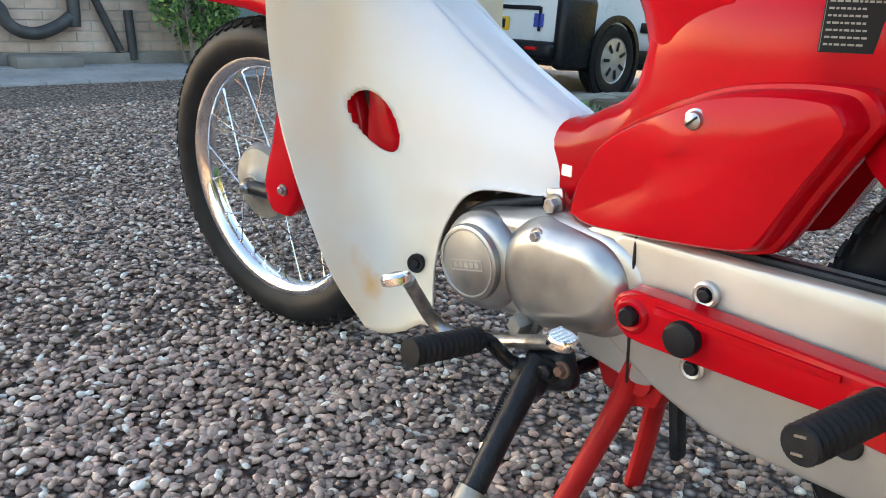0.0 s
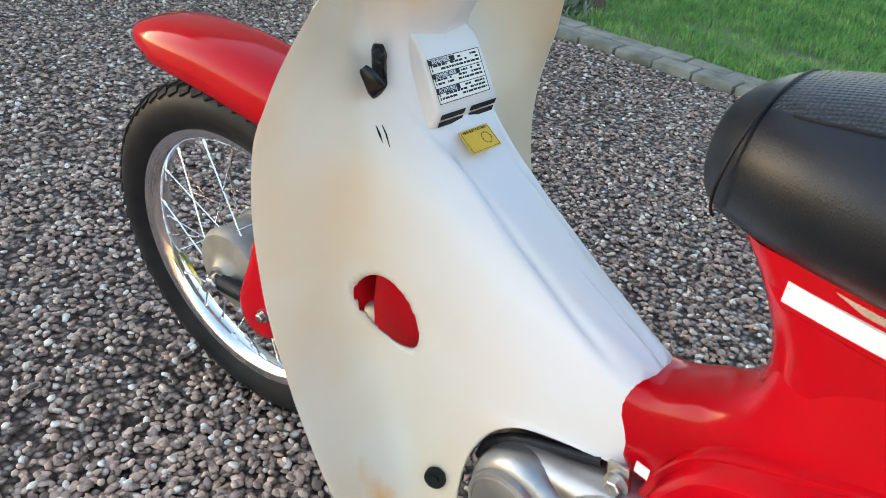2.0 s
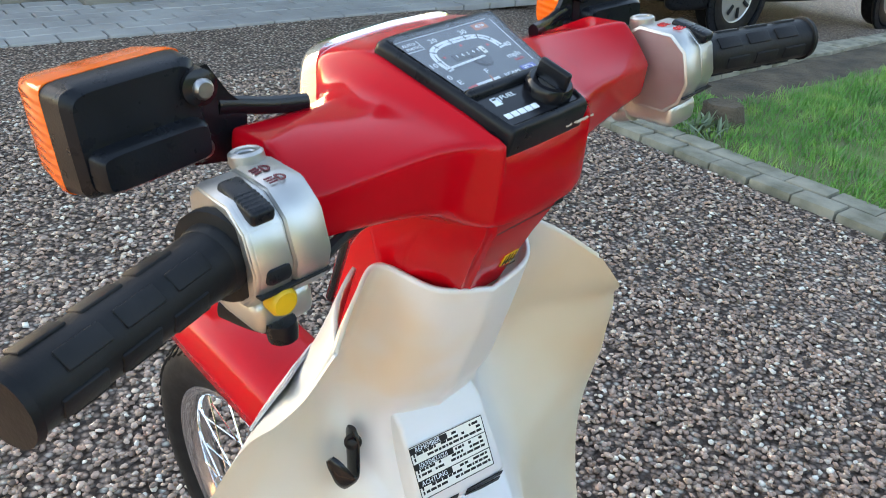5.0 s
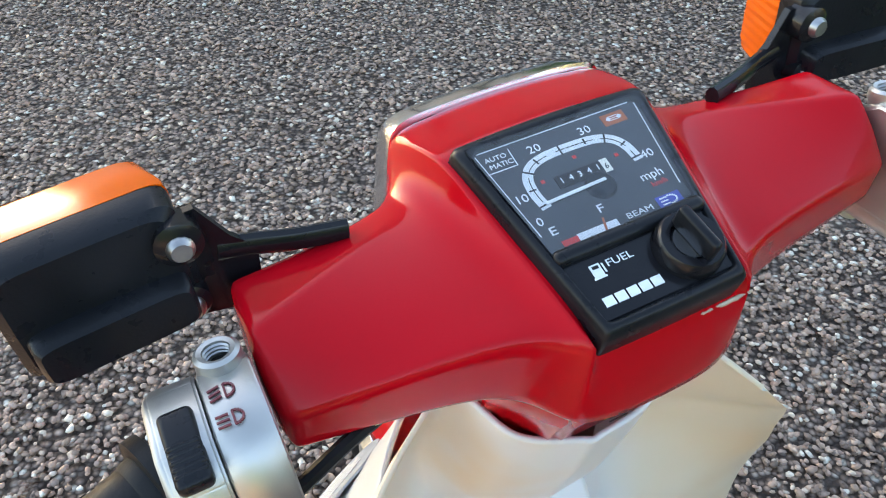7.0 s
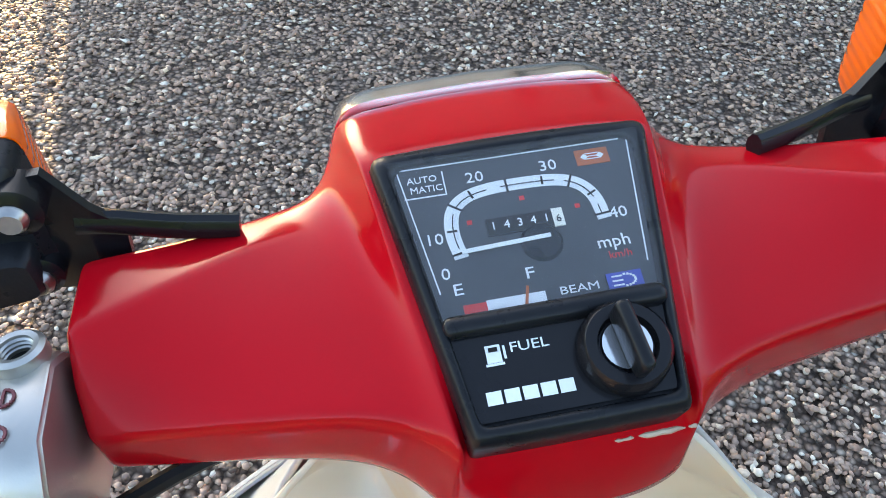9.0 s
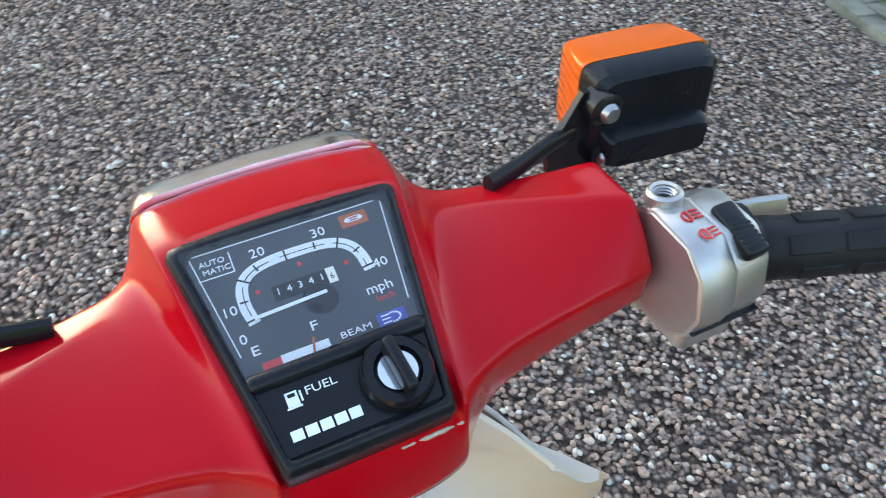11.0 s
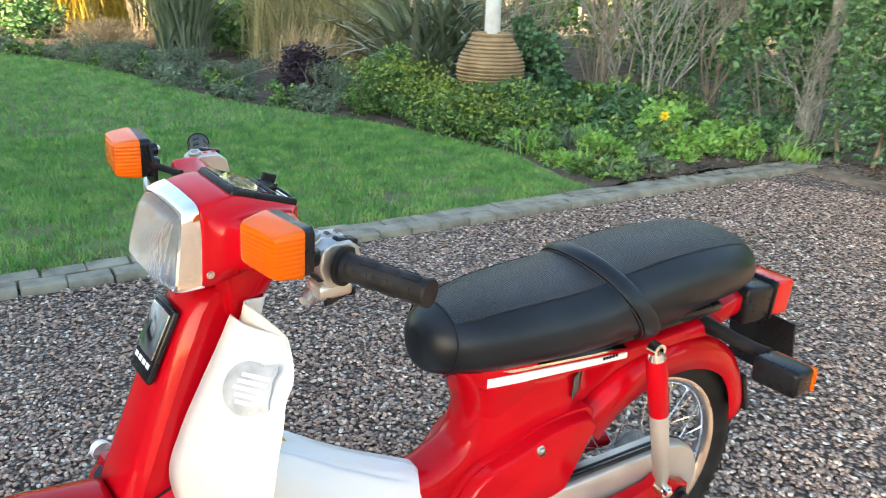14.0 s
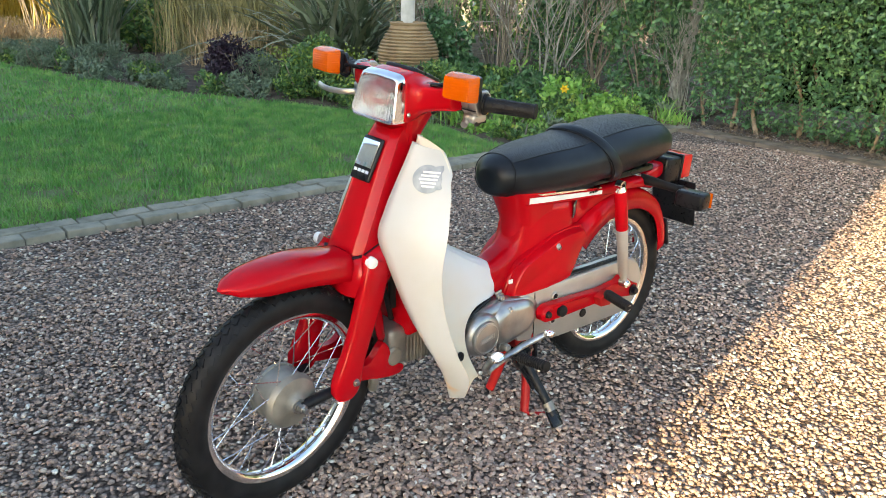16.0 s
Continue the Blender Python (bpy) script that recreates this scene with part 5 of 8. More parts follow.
hcov = cage(COVER, [((2, 0, 4), None, 0.75), ((0, 2), 0, 0.7), ((2, 7), 1, 0.65), ((4, 7), 3, 0.6), ((4, 7), 4, 0.5), ((0, 3), 5, 1.0), ((0, 3), 6, 1.0), ((0, 7), 0, 0.4), ((6, 0, 10), None, 0.5), ((0, 2), 3, 0.4)], RED, "handlebar_cover", moped, "glossy red plastic handlebar cover, scuffed at the panel's foot", 3)
nk = []
for z, xr, xf, wr, wf in ((0.916, 0.768, 0.880, 0.040, 0.052), (0.904, 0.7715, 0.880, 0.0395, 0.052), (0.880, 0.785, 0.878, 0.034, 0.050), (0.846, 0.802, 0.876, 0.027, 0.047), (0.832, 0.809, 0.874, 0.023, 0.044)):
    nk.append([(xr, -wr * 0.80, z), (xr + 0.010, -wr, z), (xr + 0.040, -wf, z), (xf - 0.01, -wf, z), (xf, -wf * 0.8, z), (xf, wf * 0.8, z), (xf - 0.01, wf, z), (xr + 0.040, wf, z), (xr + 0.010, wr, z), (xr, wr * 0.80, z)])
nkb = loft([[(x, y + 0.006, z) for x, y, z in r] for r in nk])
bmesh.ops.recalc_face_normals(nkb, faces=nkb.faces)
bmesh.ops.bevel(nkb, geom=[e for e in nkb.edges if len(e.link_faces) == 2 and e.calc_face_angle(0) > 0.3], offset=0.004, segments=3, affect="EDGES", clamp_overlap=True)
part("neck_cover", bars(nkb), RED, hcov, "red neck below the handlebar cover", 40)
part("neck_seam", bars(loft([[(x * 0.995 + 0.004, y, 0.9045 + dz) for x, y, z in nk[1]] for dz in (-0.0016, 0.0016)])), DARK, hcov, "dark joint between cover and neck")
part("neck_sticker", rbox((0.0012, 0.0135, 0.012), TURN @ pose(0.7945, -0.006, 0.8605, 0, 0, 0) @ pose(0, 0, 0, 0, -26, 0), 0), YELLOW, hcov, "tiny yellow sticker with a printed grid", flat=True)
nsg = bmesh.new()
for k in range(4):
    for ax in (0, 1):
        o = -0.0048 + k * 0.0032
        rbox((0.0006, 0.0006 if ax else 0.0115, 0.0105 if ax else 0.0006), TURN @ pose(0.7938, -0.006 + (o if ax else 0), 0.8605, 0, 0, 0) @ pose(0, 0, 0 if ax else o, 0, -26, 0), 0, bm=nsg)
part("sticker_grid", nsg, BLACK_INK, hcov, flat=True)
# bare plastic where the paint has worn off below the panel
BARE = surface("bare_plastic", (0.36, 0.24, 0.17), (0.50, 0.40, 0.30), 0.7, scale=90, bscale=400, bstr=0.3)
rchip = random.Random(8)
for py, ln, th in ((-0.0230, 0.0150, 0.0011), (-0.0110, 0.0060, 0.0006), (-0.0330, 0.0030, 0.0007)):
    chip = [(0.7562, py - ln / 2 + ln * k / 6, 0.9664 + rchip.uniform(-0.0003, 0.0003)) for k in range(7)]
    part("worn_edge", bars(tube(chip, [0.0002] + [th * rchip.uniform(0.6, 1.1) for k in range(5)] + [0.0002], 6)), BARE, hcov, "pale chip in the paint")
# instrument panel
pm = TURN @ facing((0.8100, 0.001, 0.9848), (0, -1, 0), (0.0975, 0, 0.0353)) @ Matrix.Diagonal((0.945, 0.88, 0.945, 1))
UP = 0.0572


def trapezoid(s, z, y0=-1.0, y1=1.0):
    """Outline of the panel at scale s, height z over the panel's plane."""
    def wid(v):
        return (0.0345 + (0.0505 - 0.0345) * (v + 1) / 2) * 1.03
    out = []
    for sx, v in ((-1, y0), (1, y0), (1, y1), (-1, y1)):
        out.append((sx * wid(v) * s, v * UP * (s if abs(v) == 1 else 1), z))
    return out


pb = loft([[pm @ Vector(p) for p in trapezoid(1.03, -0.012)], [pm @ Vector(p) for p in trapezoid(1.03, 0.002)], [pm @ Vector(p) for p in trapezoid(1.0, 0.006)]])
bmesh.ops.bevel(pb, geom=pb.edges[:], offset=0.002, segments=2, affect="EDGES")
pan = part("instrument_panel", pb, BLACK, hcov, "black instrument panel with speedometer, fuel gauge and ignition lock", 30)
fm2 = pm @ Matrix.Translation((0, 0, 0.0061))
# smooth deep bezel round dial and lower plate


def bezel_ring(wt, wb, yt, yb, z, r, bow=0.0):
    """Rounded trapezoid: half widths and heights of top and bottom, corner radius, bow of the top edge."""
    cs2 = [Vector((-wb, yb)), Vector((wb, yb)), Vector((wt, yt)), Vector((-wt, yt))]
    out = []
    for k in range(4):
        p0, p, p1 = cs2[k - 1], cs2[k], cs2[(k + 1) % 4]
        rr = r if k > 1 else r * 0.45
        u, w2 = (p0 - p).normalized() * rr, (p1 - p).normalized() * rr
        for j in range(6):
            t = j / 5
            out.append((p + u) * (1 - t) ** 2 + p * 2 * t * (1 - t) + (p + w2) * t * t)
        nx = cs2[(k + 1) % 4]
        r2 = (r if (k + 1) % 4 > 1 else r * 0.45)
        a0, a1 = p + w2, nx + (p - nx).normalized() * r2
        out += [a0.lerp(a1, t) for t in (0.2, 0.4, 0.6, 0.8)]
    return [pm @ Vector((q.x, q.y + bow * (1 - min(1.0, abs(q.x) / wt) ** 2) * (1 if q.y > 0 else -0.6) * min(1.0, abs(q.y) / abs(yt)) ** 3, z)) for q in out]


bz = loft([bezel_ring(0.0535, 0.0366, 0.0589, -0.0589, -0.010, 0.006, 0.002), bezel_ring(0.0535, 0.0366, 0.0589, -0.0589, 0.0030, 0.006, 0.002), bezel_ring(0.0530, 0.0361, 0.0583, -0.0583, 0.0062, 0.006, 0.002), bezel_ring(0.0513, 0.0348, 0.0565, -0.0568, 0.0086, 0.006, 0.002),
           bezel_ring(0.0487, 0.0336, 0.0540, -0.0553, 0.0096, 0.007, 0.001), bezel_ring(0.0466, 0.0330, 0.0522, -0.0540, 0.0092, 0.008), bezel_ring(0.0458, 0.0326, 0.0514, -0.0533, 0.0080, 0.008), bezel_ring(0.0455, 0.0324, 0.0511, -0.0530, 0.0058, 0.008)], False)
part("bezel", bz, BLACK, pan, "smooth black bezel round the dial", 60)
dial_mat = surface("dial_grey", (0.024, 0.028, 0.034), (0.032, 0.037, 0.044), 0.45, scale=30, bstr=0)
db = bmesh.new()
loft([[fm2 @ Vector(p) for p in ((-0.0380, -0.0148, 0.0002), (0.0380, -0.0148, 0.0002), (0.0470, 0.0525, 0.0002), (-0.0470, 0.0525, 0.0002))],
      [fm2 @ Vector(p) for p in ((-0.0380, -0.0148, 0.0006), (0.0380, -0.0148, 0.0006), (0.0470, 0.0525, 0.0006), (-0.0470, 0.0525, 0.0006))]], True, db)
dial = part("dial", db, dial_mat, pan, "dark grey speedometer dial", flat=True)
DM = fm2 @ Matrix.Translation((0, 0, 0.0006))
# speed band: left leg, arch, right leg
bandc = [Vector((x, y, 0)) for x, y in ((-0.0268, 0.0095), (-0.0282, 0.0190), (-0.0270, 0.0280), (-0.0220, 0.0338), (-0.0130, 0.0365), (0.0000, 0.0370), (0.0125, 0.0362), (0.0205, 0.0330), (0.0250, 0.0265), (0.0265, 0.0165))]
bp = curve_pts(bandc, 46)
bdm = bmesh.new()
rws = []
for k, p in enumerate(bp):
    t = (bp[min(k + 1, 45)] - bp[max(k - 1, 0)]).normalized()
    nn = Vector((-t.y, t.x, 0))
    rws.append([DM @ (p + nn * 0.0026 + Vector((0, 0, 0.0002))), DM @ (p - nn * 0.0026 + Vector((0, 0, 0.0002)))])
grid_faces(bdm, rws)
part("speed_band", bdm, WHITE_INK, dial, "pale arched speed band", flat=True)
tk = bmesh.new()
for k in range(9):
    i = 1 + round(k * 43 / 8)
    t = (bp[min(i + 1, 45)] - bp[i - 1]).normalized()
    m = DM @ Matrix.Translation(bp[i] + Vector((0, 0, 0.0003))) @ Matrix.Rotation(math.atan2(t.y, t.x), 4, "Z")
    slab_on(m, -0.0004, 0.0004, -0.0034 if k % 2 == 0 else -0.0018, 0.0030 if k % 2 == 0 else 0.0018, 0.0002, tk)
for k in range(0, 44):
    m = DM @ Matrix.Translation((bp[k] + bp[k + 1]) / 2 * 0.985 + Vector((0, 0.0003, 0.0003))) @ Matrix.Rotation(math.atan2((bp[k + 1] - bp[k]).y, (bp[k + 1] - bp[k]).x), 4, "Z")
    if k % 10 > 1:
        slab_on(m, -0.0011, 0.0011, -0.0002, 0.0002, 0.00015, tk)
part("speed_ticks", tk, BLACK_INK, dial, flat=True)
for txt, x, y, sz, sq in (("0", -0.0335, 0.0040, 0.0066, 1.05), ("10", -0.0350, 0.0185, 0.0066, 1.05), ("20", -0.0160, 0.0425, 0.0066, 1.05), ("30", 0.0115, 0.0428, 0.0066, 1.05), ("40", 0.0318, 0.0180, 0.0066, 1.05), ("mph", 0.0270, 0.0065, 0.0070, 1.0),
                          ("AUTO", -0.0350, 0.0448, 0.0040, 1.0), ("MATIC", -0.0340, 0.0405, 0.0040, 1.0), ("E", -0.0305, -0.0028, 0.0064, 1.25), ("F", -0.0050, -0.0008, 0.0064, 1.25), ("BEAM", 0.0105, -0.0098, 0.0044, 1.3)):
    lettering(txt, sz, DM @ Matrix.Translation((x, y, 0.0002)), WHITE_INK, dial, "numerals", sq)
lettering("km/h", 0.0042, DM @ Matrix.Translation((0.0280, 0.0010, 0.0002)), RED_INK, dial, "numerals")
for k, ch in enumerate("14341"):
    lettering(ch, 0.0046, DM @ Matrix.Translation((-0.0135 + k * 0.0048, 0.0200, 0.0010)), WHITE_INK, dial, "counter_digit", 0.95)
part("counter_window", slab_on(DM, -0.0160, 0.0080, 0.0164, 0.0235, 0.0006), BLACK_INK, dial, "black trip counter window", flat=True)
part("counter_drum", slab_on(DM, 0.0080, 0.0120, 0.0162, 0.0238, 0.0006), LABEL_WHITE, dial, "pale tenths drum", flat=True)
lettering("6", 0.0046, DM @ Matrix.Translation((0.0100, 0.0192, 0.0008)), BLACK_INK, dial, "counter_digit", 0.9)
nd = bmesh.new()
slab_on(DM @ Matrix.Translation((-0.0105, 0.0122, 0.0008)) @ Matrix.Rotation(0.04, 4, "Z"), -0.0160, 0.0160, -0.0008, 0.0008, 0.0006, nd)
part("needle", nd, WHITE_INK, dial, "white speedometer needle", flat=True)
part("needle_hub", lathe([(0.0, 0.0010), (0.0062, 0.0010), (0.0072, 0.0)], (DM @ Vector((0.002, 0.0110, 0.0))), DM.to_3x3() @ Vector((0, 0, 1)), 24), BLACK, dial)
fb = bmesh.new()
slab_on(DM, -0.022, -0.0015, -0.0138, -0.0085, 0.0003, fb)
part("fuel_band", fb, WHITE_INK, dial, "pale fuel band", flat=True)
part("fuel_reserve", slab_on(DM, -0.0300, -0.0220, -0.0138, -0.0090, 0.0003), RED_INK, dial, "red reserve mark", flat=True)
part("fuel_needle", slab_on(DM @ Matrix.Translation((-0.0080, -0.0095, 0.0004)) @ Matrix.Rotation(-0.25, 4, "Z"), -0.0005, 0.0005, -0.004, 0.004, 0.0003), AMBER_INK, dial, "orange fuel needle", flat=True)
part("beam_lamp", slab_on(DM, 0.0205, 0.0330, -0.0128, -0.0062, 0.0003), BLUE_INK, dial, "blue high beam lamp", flat=True)
part("turn_lamp", slab_on(DM, 0.0225, 0.0350, 0.0405, 0.0475, 0.0003), AMBER_INK, dial, "dark orange indicator lamp", flat=True)
dl = bmesh.new()
for a in ((-0.0425, 0.0405, 0.0500, 0.0505), (-0.0425, -0.0275, 0.0370, 0.0375), (-0.0275, -0.0270, 0.0370, 0.0475)):
    slab_on(DM, *a, 0.0002, dl)
for sx in (-1, 1):
    slab_on(DM @ Matrix.Translation((sx * 0.0400, 0.0225, 0)) @ Matrix.Rotation(-sx * 0.128, 4, "Z"), -0.00025, 0.00025, -0.026, 0.0275, 0.0002, dl)
for k in range(3):
    slab_on(DM, 0.0222, 0.0260, -0.0116 + k * 0.0018, -0.0110 + k * 0.0018, 0.0005, dl)
    slab_on(DM, 0.0262, 0.0312, 0.0428 + k * 0.0012, 0.0431 + k * 0.0012, 0.0005, dl)
for k in range(10):
    a = math.pi * (k / 9 - 0.5)
    slab_on(DM @ Matrix.Translation((0.0268 + 0.0036 * math.cos(a), -0.0096 + 0.0023 * math.sin(a), 0.0003)), -0.0004, 0.0004, -0.0004, 0.0004, 0.0002, dl)
for sx in (-1, 1):
    slab_on(DM @ Matrix.Translation((0.0287 + sx * 0.0030, 0.0440, 0.0004)) @ Matrix.Rotation(0.785, 4, "Z"), -0.0010, 0.0010, -0.0010, 0.0010, 0.0002, dl)
part("dial_lines", dl, WHITE_INK, dial, flat=True)
rd = bmesh.new()
for x, y in ((-0.0215, 0.0235), (-0.0010, 0.0305), (0.0180, 0.0235)):
    slab_on(DM, x - 0.0009, x + 0.0009, y - 0.0009, y + 0.0009, 0.0003, rd)
part("red_marks", rd, RED_INK, dial, flat=True)
# lower plate: fuel mark, maker's bars, lock
lp = bmesh.new()
tl0 = [(-0.0330, -0.0520), (0.0330, -0.0520), (0.0380, -0.0190), (-0.0380, -0.0190)]
loft([[fm2 @ Vector((x, y, 0.0)) for x, y in tl0], [fm2 @ Vector((x, y, 0.0014)) for x, y in tl0]], True, lp)
lpl = part("lower_plate", lp, GLOSS_BLACK, pan, "black lower plate with white print", flat=True)
LM = fm2 @ Matrix.Translation((0, 0, 0.0015))
lettering("FUEL", 0.0052, LM @ Matrix.Translation((-0.0115, -0.0275, 0.0)), WHITE_INK, lpl, "lettering", 1.2)
fpb = bmesh.new()
slab_on(LM, -0.0262, -0.0212, -0.0320, -0.0255, 0.0003, fpb)
slab_on(LM, -0.0268, -0.0206, -0.0330, -0.0321, 0.0003, fpb)
slab_on(LM, -0.0204, -0.0196, -0.0310, -0.0262, 0.0003, fpb)
for k in range(5):
    part("white_bar", slab_on(LM, -0.0290 + k * 0.0060, -0.0240 + k * 0.0060, -0.0465, -0.0418, 0.0003), WHITE_INK, lpl, flat=True)
part("fuel_mark", fpb, WHITE_INK, lpl, "white fuel pump mark", flat=True)
part("pump_window", slab_on(LM, -0.0252, -0.0222, -0.0280, -0.0264, 0.0005), BLACK_INK, lpl, flat=True)
kc = LM @ Vector((0.0185, -0.0355, 0))
kz = (LM.to_3x3() @ Vector((0, 0, 1))).normalized()
lk = part("ignition_lock", lathe([(0.0, 0.005), (0.0085, 0.005), (0.0095, 0.0075), (0.0130, 0.0075), (0.0145, 0.0055), (0.0150, 0.0)], kc, kz, 32), GLOSS_BLACK, pan, "black ignition lock with a bright centre and key")
part("lock_face", lathe([(0.0, 0.0062), (0.0078, 0.0062), (0.0082, 0.0050)], kc, kz, 28), CHROME, lk, "bright lock face")
part("key", rbox((0.0052, 0.0255, 0.013), LM @ Matrix.Translation((0.0185, -0.0355, 0.0120)) @ Matrix.Rotation(0.10, 4, "Z"), 0.0022, 3), BLACK, lk, "black key head")
gbm = bmesh.new()
loft([[fm2 @ Vector(p) for p in ((-0.0385, -0.0150, 0.0030), (0.0385, -0.0150, 0.0030), (0.0475, 0.053, 0.0030), (-0.0475, 0.053, 0.0030))], [fm2 @ Vector(p) for p in ((-0.0385, -0.0150, 0.0042), (0.0385, -0.0150, 0.0042), (0.0475, 0.053, 0.0042), (-0.0475, 0.053, 0.0042))]], True, gbm)
gw = part("dial_glass", gbm, CLEAR, pan, "clear dial glass", flat=True)
gw.visible_shadow = False
part("glass_lip", rbox((0.078, 0.0085, 0.0080), fm2 @ Matrix.Translation((0, -0.0172, 0.0018)), 0.0036, 3), BLACK, pan, "black lip below the dial")

# headlamp
BOWL = surface("silvered_bowl", (0.62, 0.62, 0.62), (0.74, 0.74, 0.73), 0.5, 0.15, scale=30, bstr=0)


def lamp_ring(x, wt, wb, zt, zb, n=44, e=0.20, lean=0.0):
    """A rounded section of the headlamp, wider at its foot; lean pushes the top forwards."""
    out = []
    for px, py, pz in sq_ring(x, 1.0, zt, zb, n, e):
        t = (pz - zb) / (zt - zb)
        out.append((px + lean * t, py * (wb + (wt - wb) * t), pz + (0.003 * (1 - py * py) if t > 0.9 else 0)))
    return out


hb2 = loft([lamp_ring(0.902, 0.0580, 0.0680, 0.996, 0.894), lamp_ring(0.903, 0.0605, 0.0705, 0.999, 0.891), lamp_ring(0.930, 0.0600, 0.0705, 0.995, 0.891, lean=-0.013), lamp_ring(0.938, 0.0585, 0.0690, 0.992, 0.893, lean=-0.016),
            lamp_ring(0.940, 0.0560, 0.0665, 0.989, 0.896, lean=-0.016), lamp_ring(0.936, 0.0540, 0.0645, 0.986, 0.899, lean=-0.016), lamp_ring(0.912, 0.050, 0.060, 0.982, 0.903)], False)
hl = part("headlamp", bars(hb2), CHROME, moped, "square headlamp with a chrome rim and fluted glass", 35)
part("headlamp_glass", bars(loft([lamp_ring(0.934, 0.0538, 0.0643, 0.9858, 0.8992, lean=-0.016), lamp_ring(0.946, 0.0520, 0.0625, 0.984, 0.901, lean=-0.016), lamp_ring(0.953, 0.046, 0.056, 0.978, 0.907, e=0.3, lean=-0.015), lamp_ring(0.957, 0.034, 0.042, 0.967, 0.918, e=0.4, lean=-0.012), lamp_ring(0.959, 0.014, 0.018, 0.951, 0.934, e=0.6)])), HEAD_GLASS, hl, "fluted clear glass").visible_shadow = False
part("reflector", bars(loft([lamp_ring(0.930, 0.0525, 0.0630, 0.984, 0.901, lean=-0.016), lamp_ring(0.916, 0.048, 0.057, 0.980, 0.908, e=0.4), lamp_ring(0.904, 0.036, 0.041, 0.968, 0.920, e=0.7), lamp_ring(0.897, 0.016, 0.018, 0.953, 0.935, e=1.0)], False)), BOWL, hl, "mirrored bowl")
part("bulb", bars(lathe([(0.0, 0.018), (0.005, 0.016), (0.008, 0.009), (0.008, -0.01)], (0.902, 0, 0.944), (1, 0, 0), 16)), WHITE, hl, "bulb")
part("rim_screw", bars(ring_bolt((0.898, 0.0735, 0.915), (-0.1, 1, 0), 0.0034, 0.004)), STEEL, hcov)

# ---- indicators, switches, grips, levers
for sg in (1, -1):
    # the two indicators are bent a little differently on their brackets
    off = TURN.to_3x3().inverted() @ (Vector((0.0096, -0.0043, 0.0026)) if sg > 0 else Vector((0.0255, 0.0040, -0.0100)))
    mi = TURN @ Matrix.Translation(off) @ pose(0.8535, sg * 0.2055, 0.9955, 0, 0, sg * 7) @ Matrix.Scale(0.92, 4)
    hs = bmesh.new()
    loft([sq_ring(-0.012, 0.035, 0.028, -0.026, 28, 0.28), sq_ring(-0.008, 0.039, 0.031, -0.028, 28, 0.22), sq_ring(0.0065, 0.0405, 0.032, -0.029, 28, 0.2)], True, hs)
    loft([sq_ring(-0.023, 0.031, -0.003, -0.022, 24, 0.3), sq_ring(-0.020, 0.033, -0.001, -0.024, 24, 0.3), sq_ring(0.0, 0.035, 0.000, -0.026, 24, 0.3)], True, hs)
    bmesh.ops.transform(hs, matrix=mi, verts=hs.verts)
    ind = part("front_indicator", hs, BLACK, moped, "black indicator with an amber lens, on a bracket beside the headlamp", 35)
    ln = loft([sq_ring(0.0065, 0.0405, 0.0322, -0.0292, 36, 0.16), sq_ring(0.012, 0.0408, 0.0322, -0.0292, 36, 0.16), sq_ring(0.037, 0.0365, 0.0285, -0.0255, 36, 0.16), sq_ring(0.042, 0.0345, 0.0265, -0.0235, 36, 0.2), sq_ring(0.044, 0.029, 0.021, -0.018, 36, 0.3)])
    bmesh.ops.transform(ln, matrix=mi, verts=ln.verts)
    part("lens", ln, AMBER, ind, "ribbed amber lens", 40)
    bk = bmesh.new()
    for (cx, cy, cz, r) in ((0.846, 0.1725, 1.009, 0.0095), (0.848, 0.1765, 0.978, 0.0085)):
        lathe([(0.0, -0.006), (r * 0.6, -0.006), (r, -0.004), (r, 0.008), (0.0, 0.008)], Vector((cx, sg * cy, cz)) + off, (1, 0, 0), 20, bk)
    pl = [(0.163, 1.017), (0.177, 1.016), (0.182, 1.004), (0.172, 0.990), (0.183, 0.979), (0.179, 0.966), (0.158, 0.962), (0.146, 0.972), (0.144, 0.990), (0.153, 0.999)]
    loft([[Vector((0.8505, sg * y, z)) + off for y, z in pl], [Vector((0.8545, sg * y, z)) + off for y, z in pl]], True, bk)
    tube(curve_pts([Vector((0.853, sg * 0.160, 0.993)) + off, Vector((0.855, sg * 0.146, 0.9905)) + off * 0.8, Vector((0.8575, sg * 0.125, 0.9865)) + off * 0.4, (0.860, sg * 0.100, 0.9835)], 10), 0.0052, 10, bk, ry=0.0040)
    part("bracket", bars(bk), GLOSS_BLACK, ind, "gloss black steel bracket", 35)
    part("bracket_screw", bars(lathe([(0.0, 0.004), (0.004, 0.004), (0.0055, 0.002), (0.0055, 0)], Vector((0.8405, sg * 0.1725, 1.009)) + off, (-1, 0, 0), 14)), STEEL, ind)
    part("bracket_screw", bars(lathe([(0.0, 0.004), (0.004, 0.004), (0.0055, 0.002), (0.0055, 0)], Vector((0.8425, sg * 0.1765, 0.978)) + off, (-1, 0, 0), 14)), STEEL, ind)
    # switch housing: an inner block with the mirror boss, a rounder outer block with the rocker
    def hring(y, k, dz=0.0):
        """One chamfered section of the housing."""
        return [(0.794 + (x - 0.794) * k, sg * y, 0.957 + (z + dz - 0.957) * k) for x, z in ((0.768, 0.936), (0.763, 0.952), (0.768, 0.974), (0.781, 0.985), (0.809, 0.986), (0.820, 0.978), (0.824, 0.955), (0.817, 0.936), (0.806, 0.926), (0.780, 0.926))]
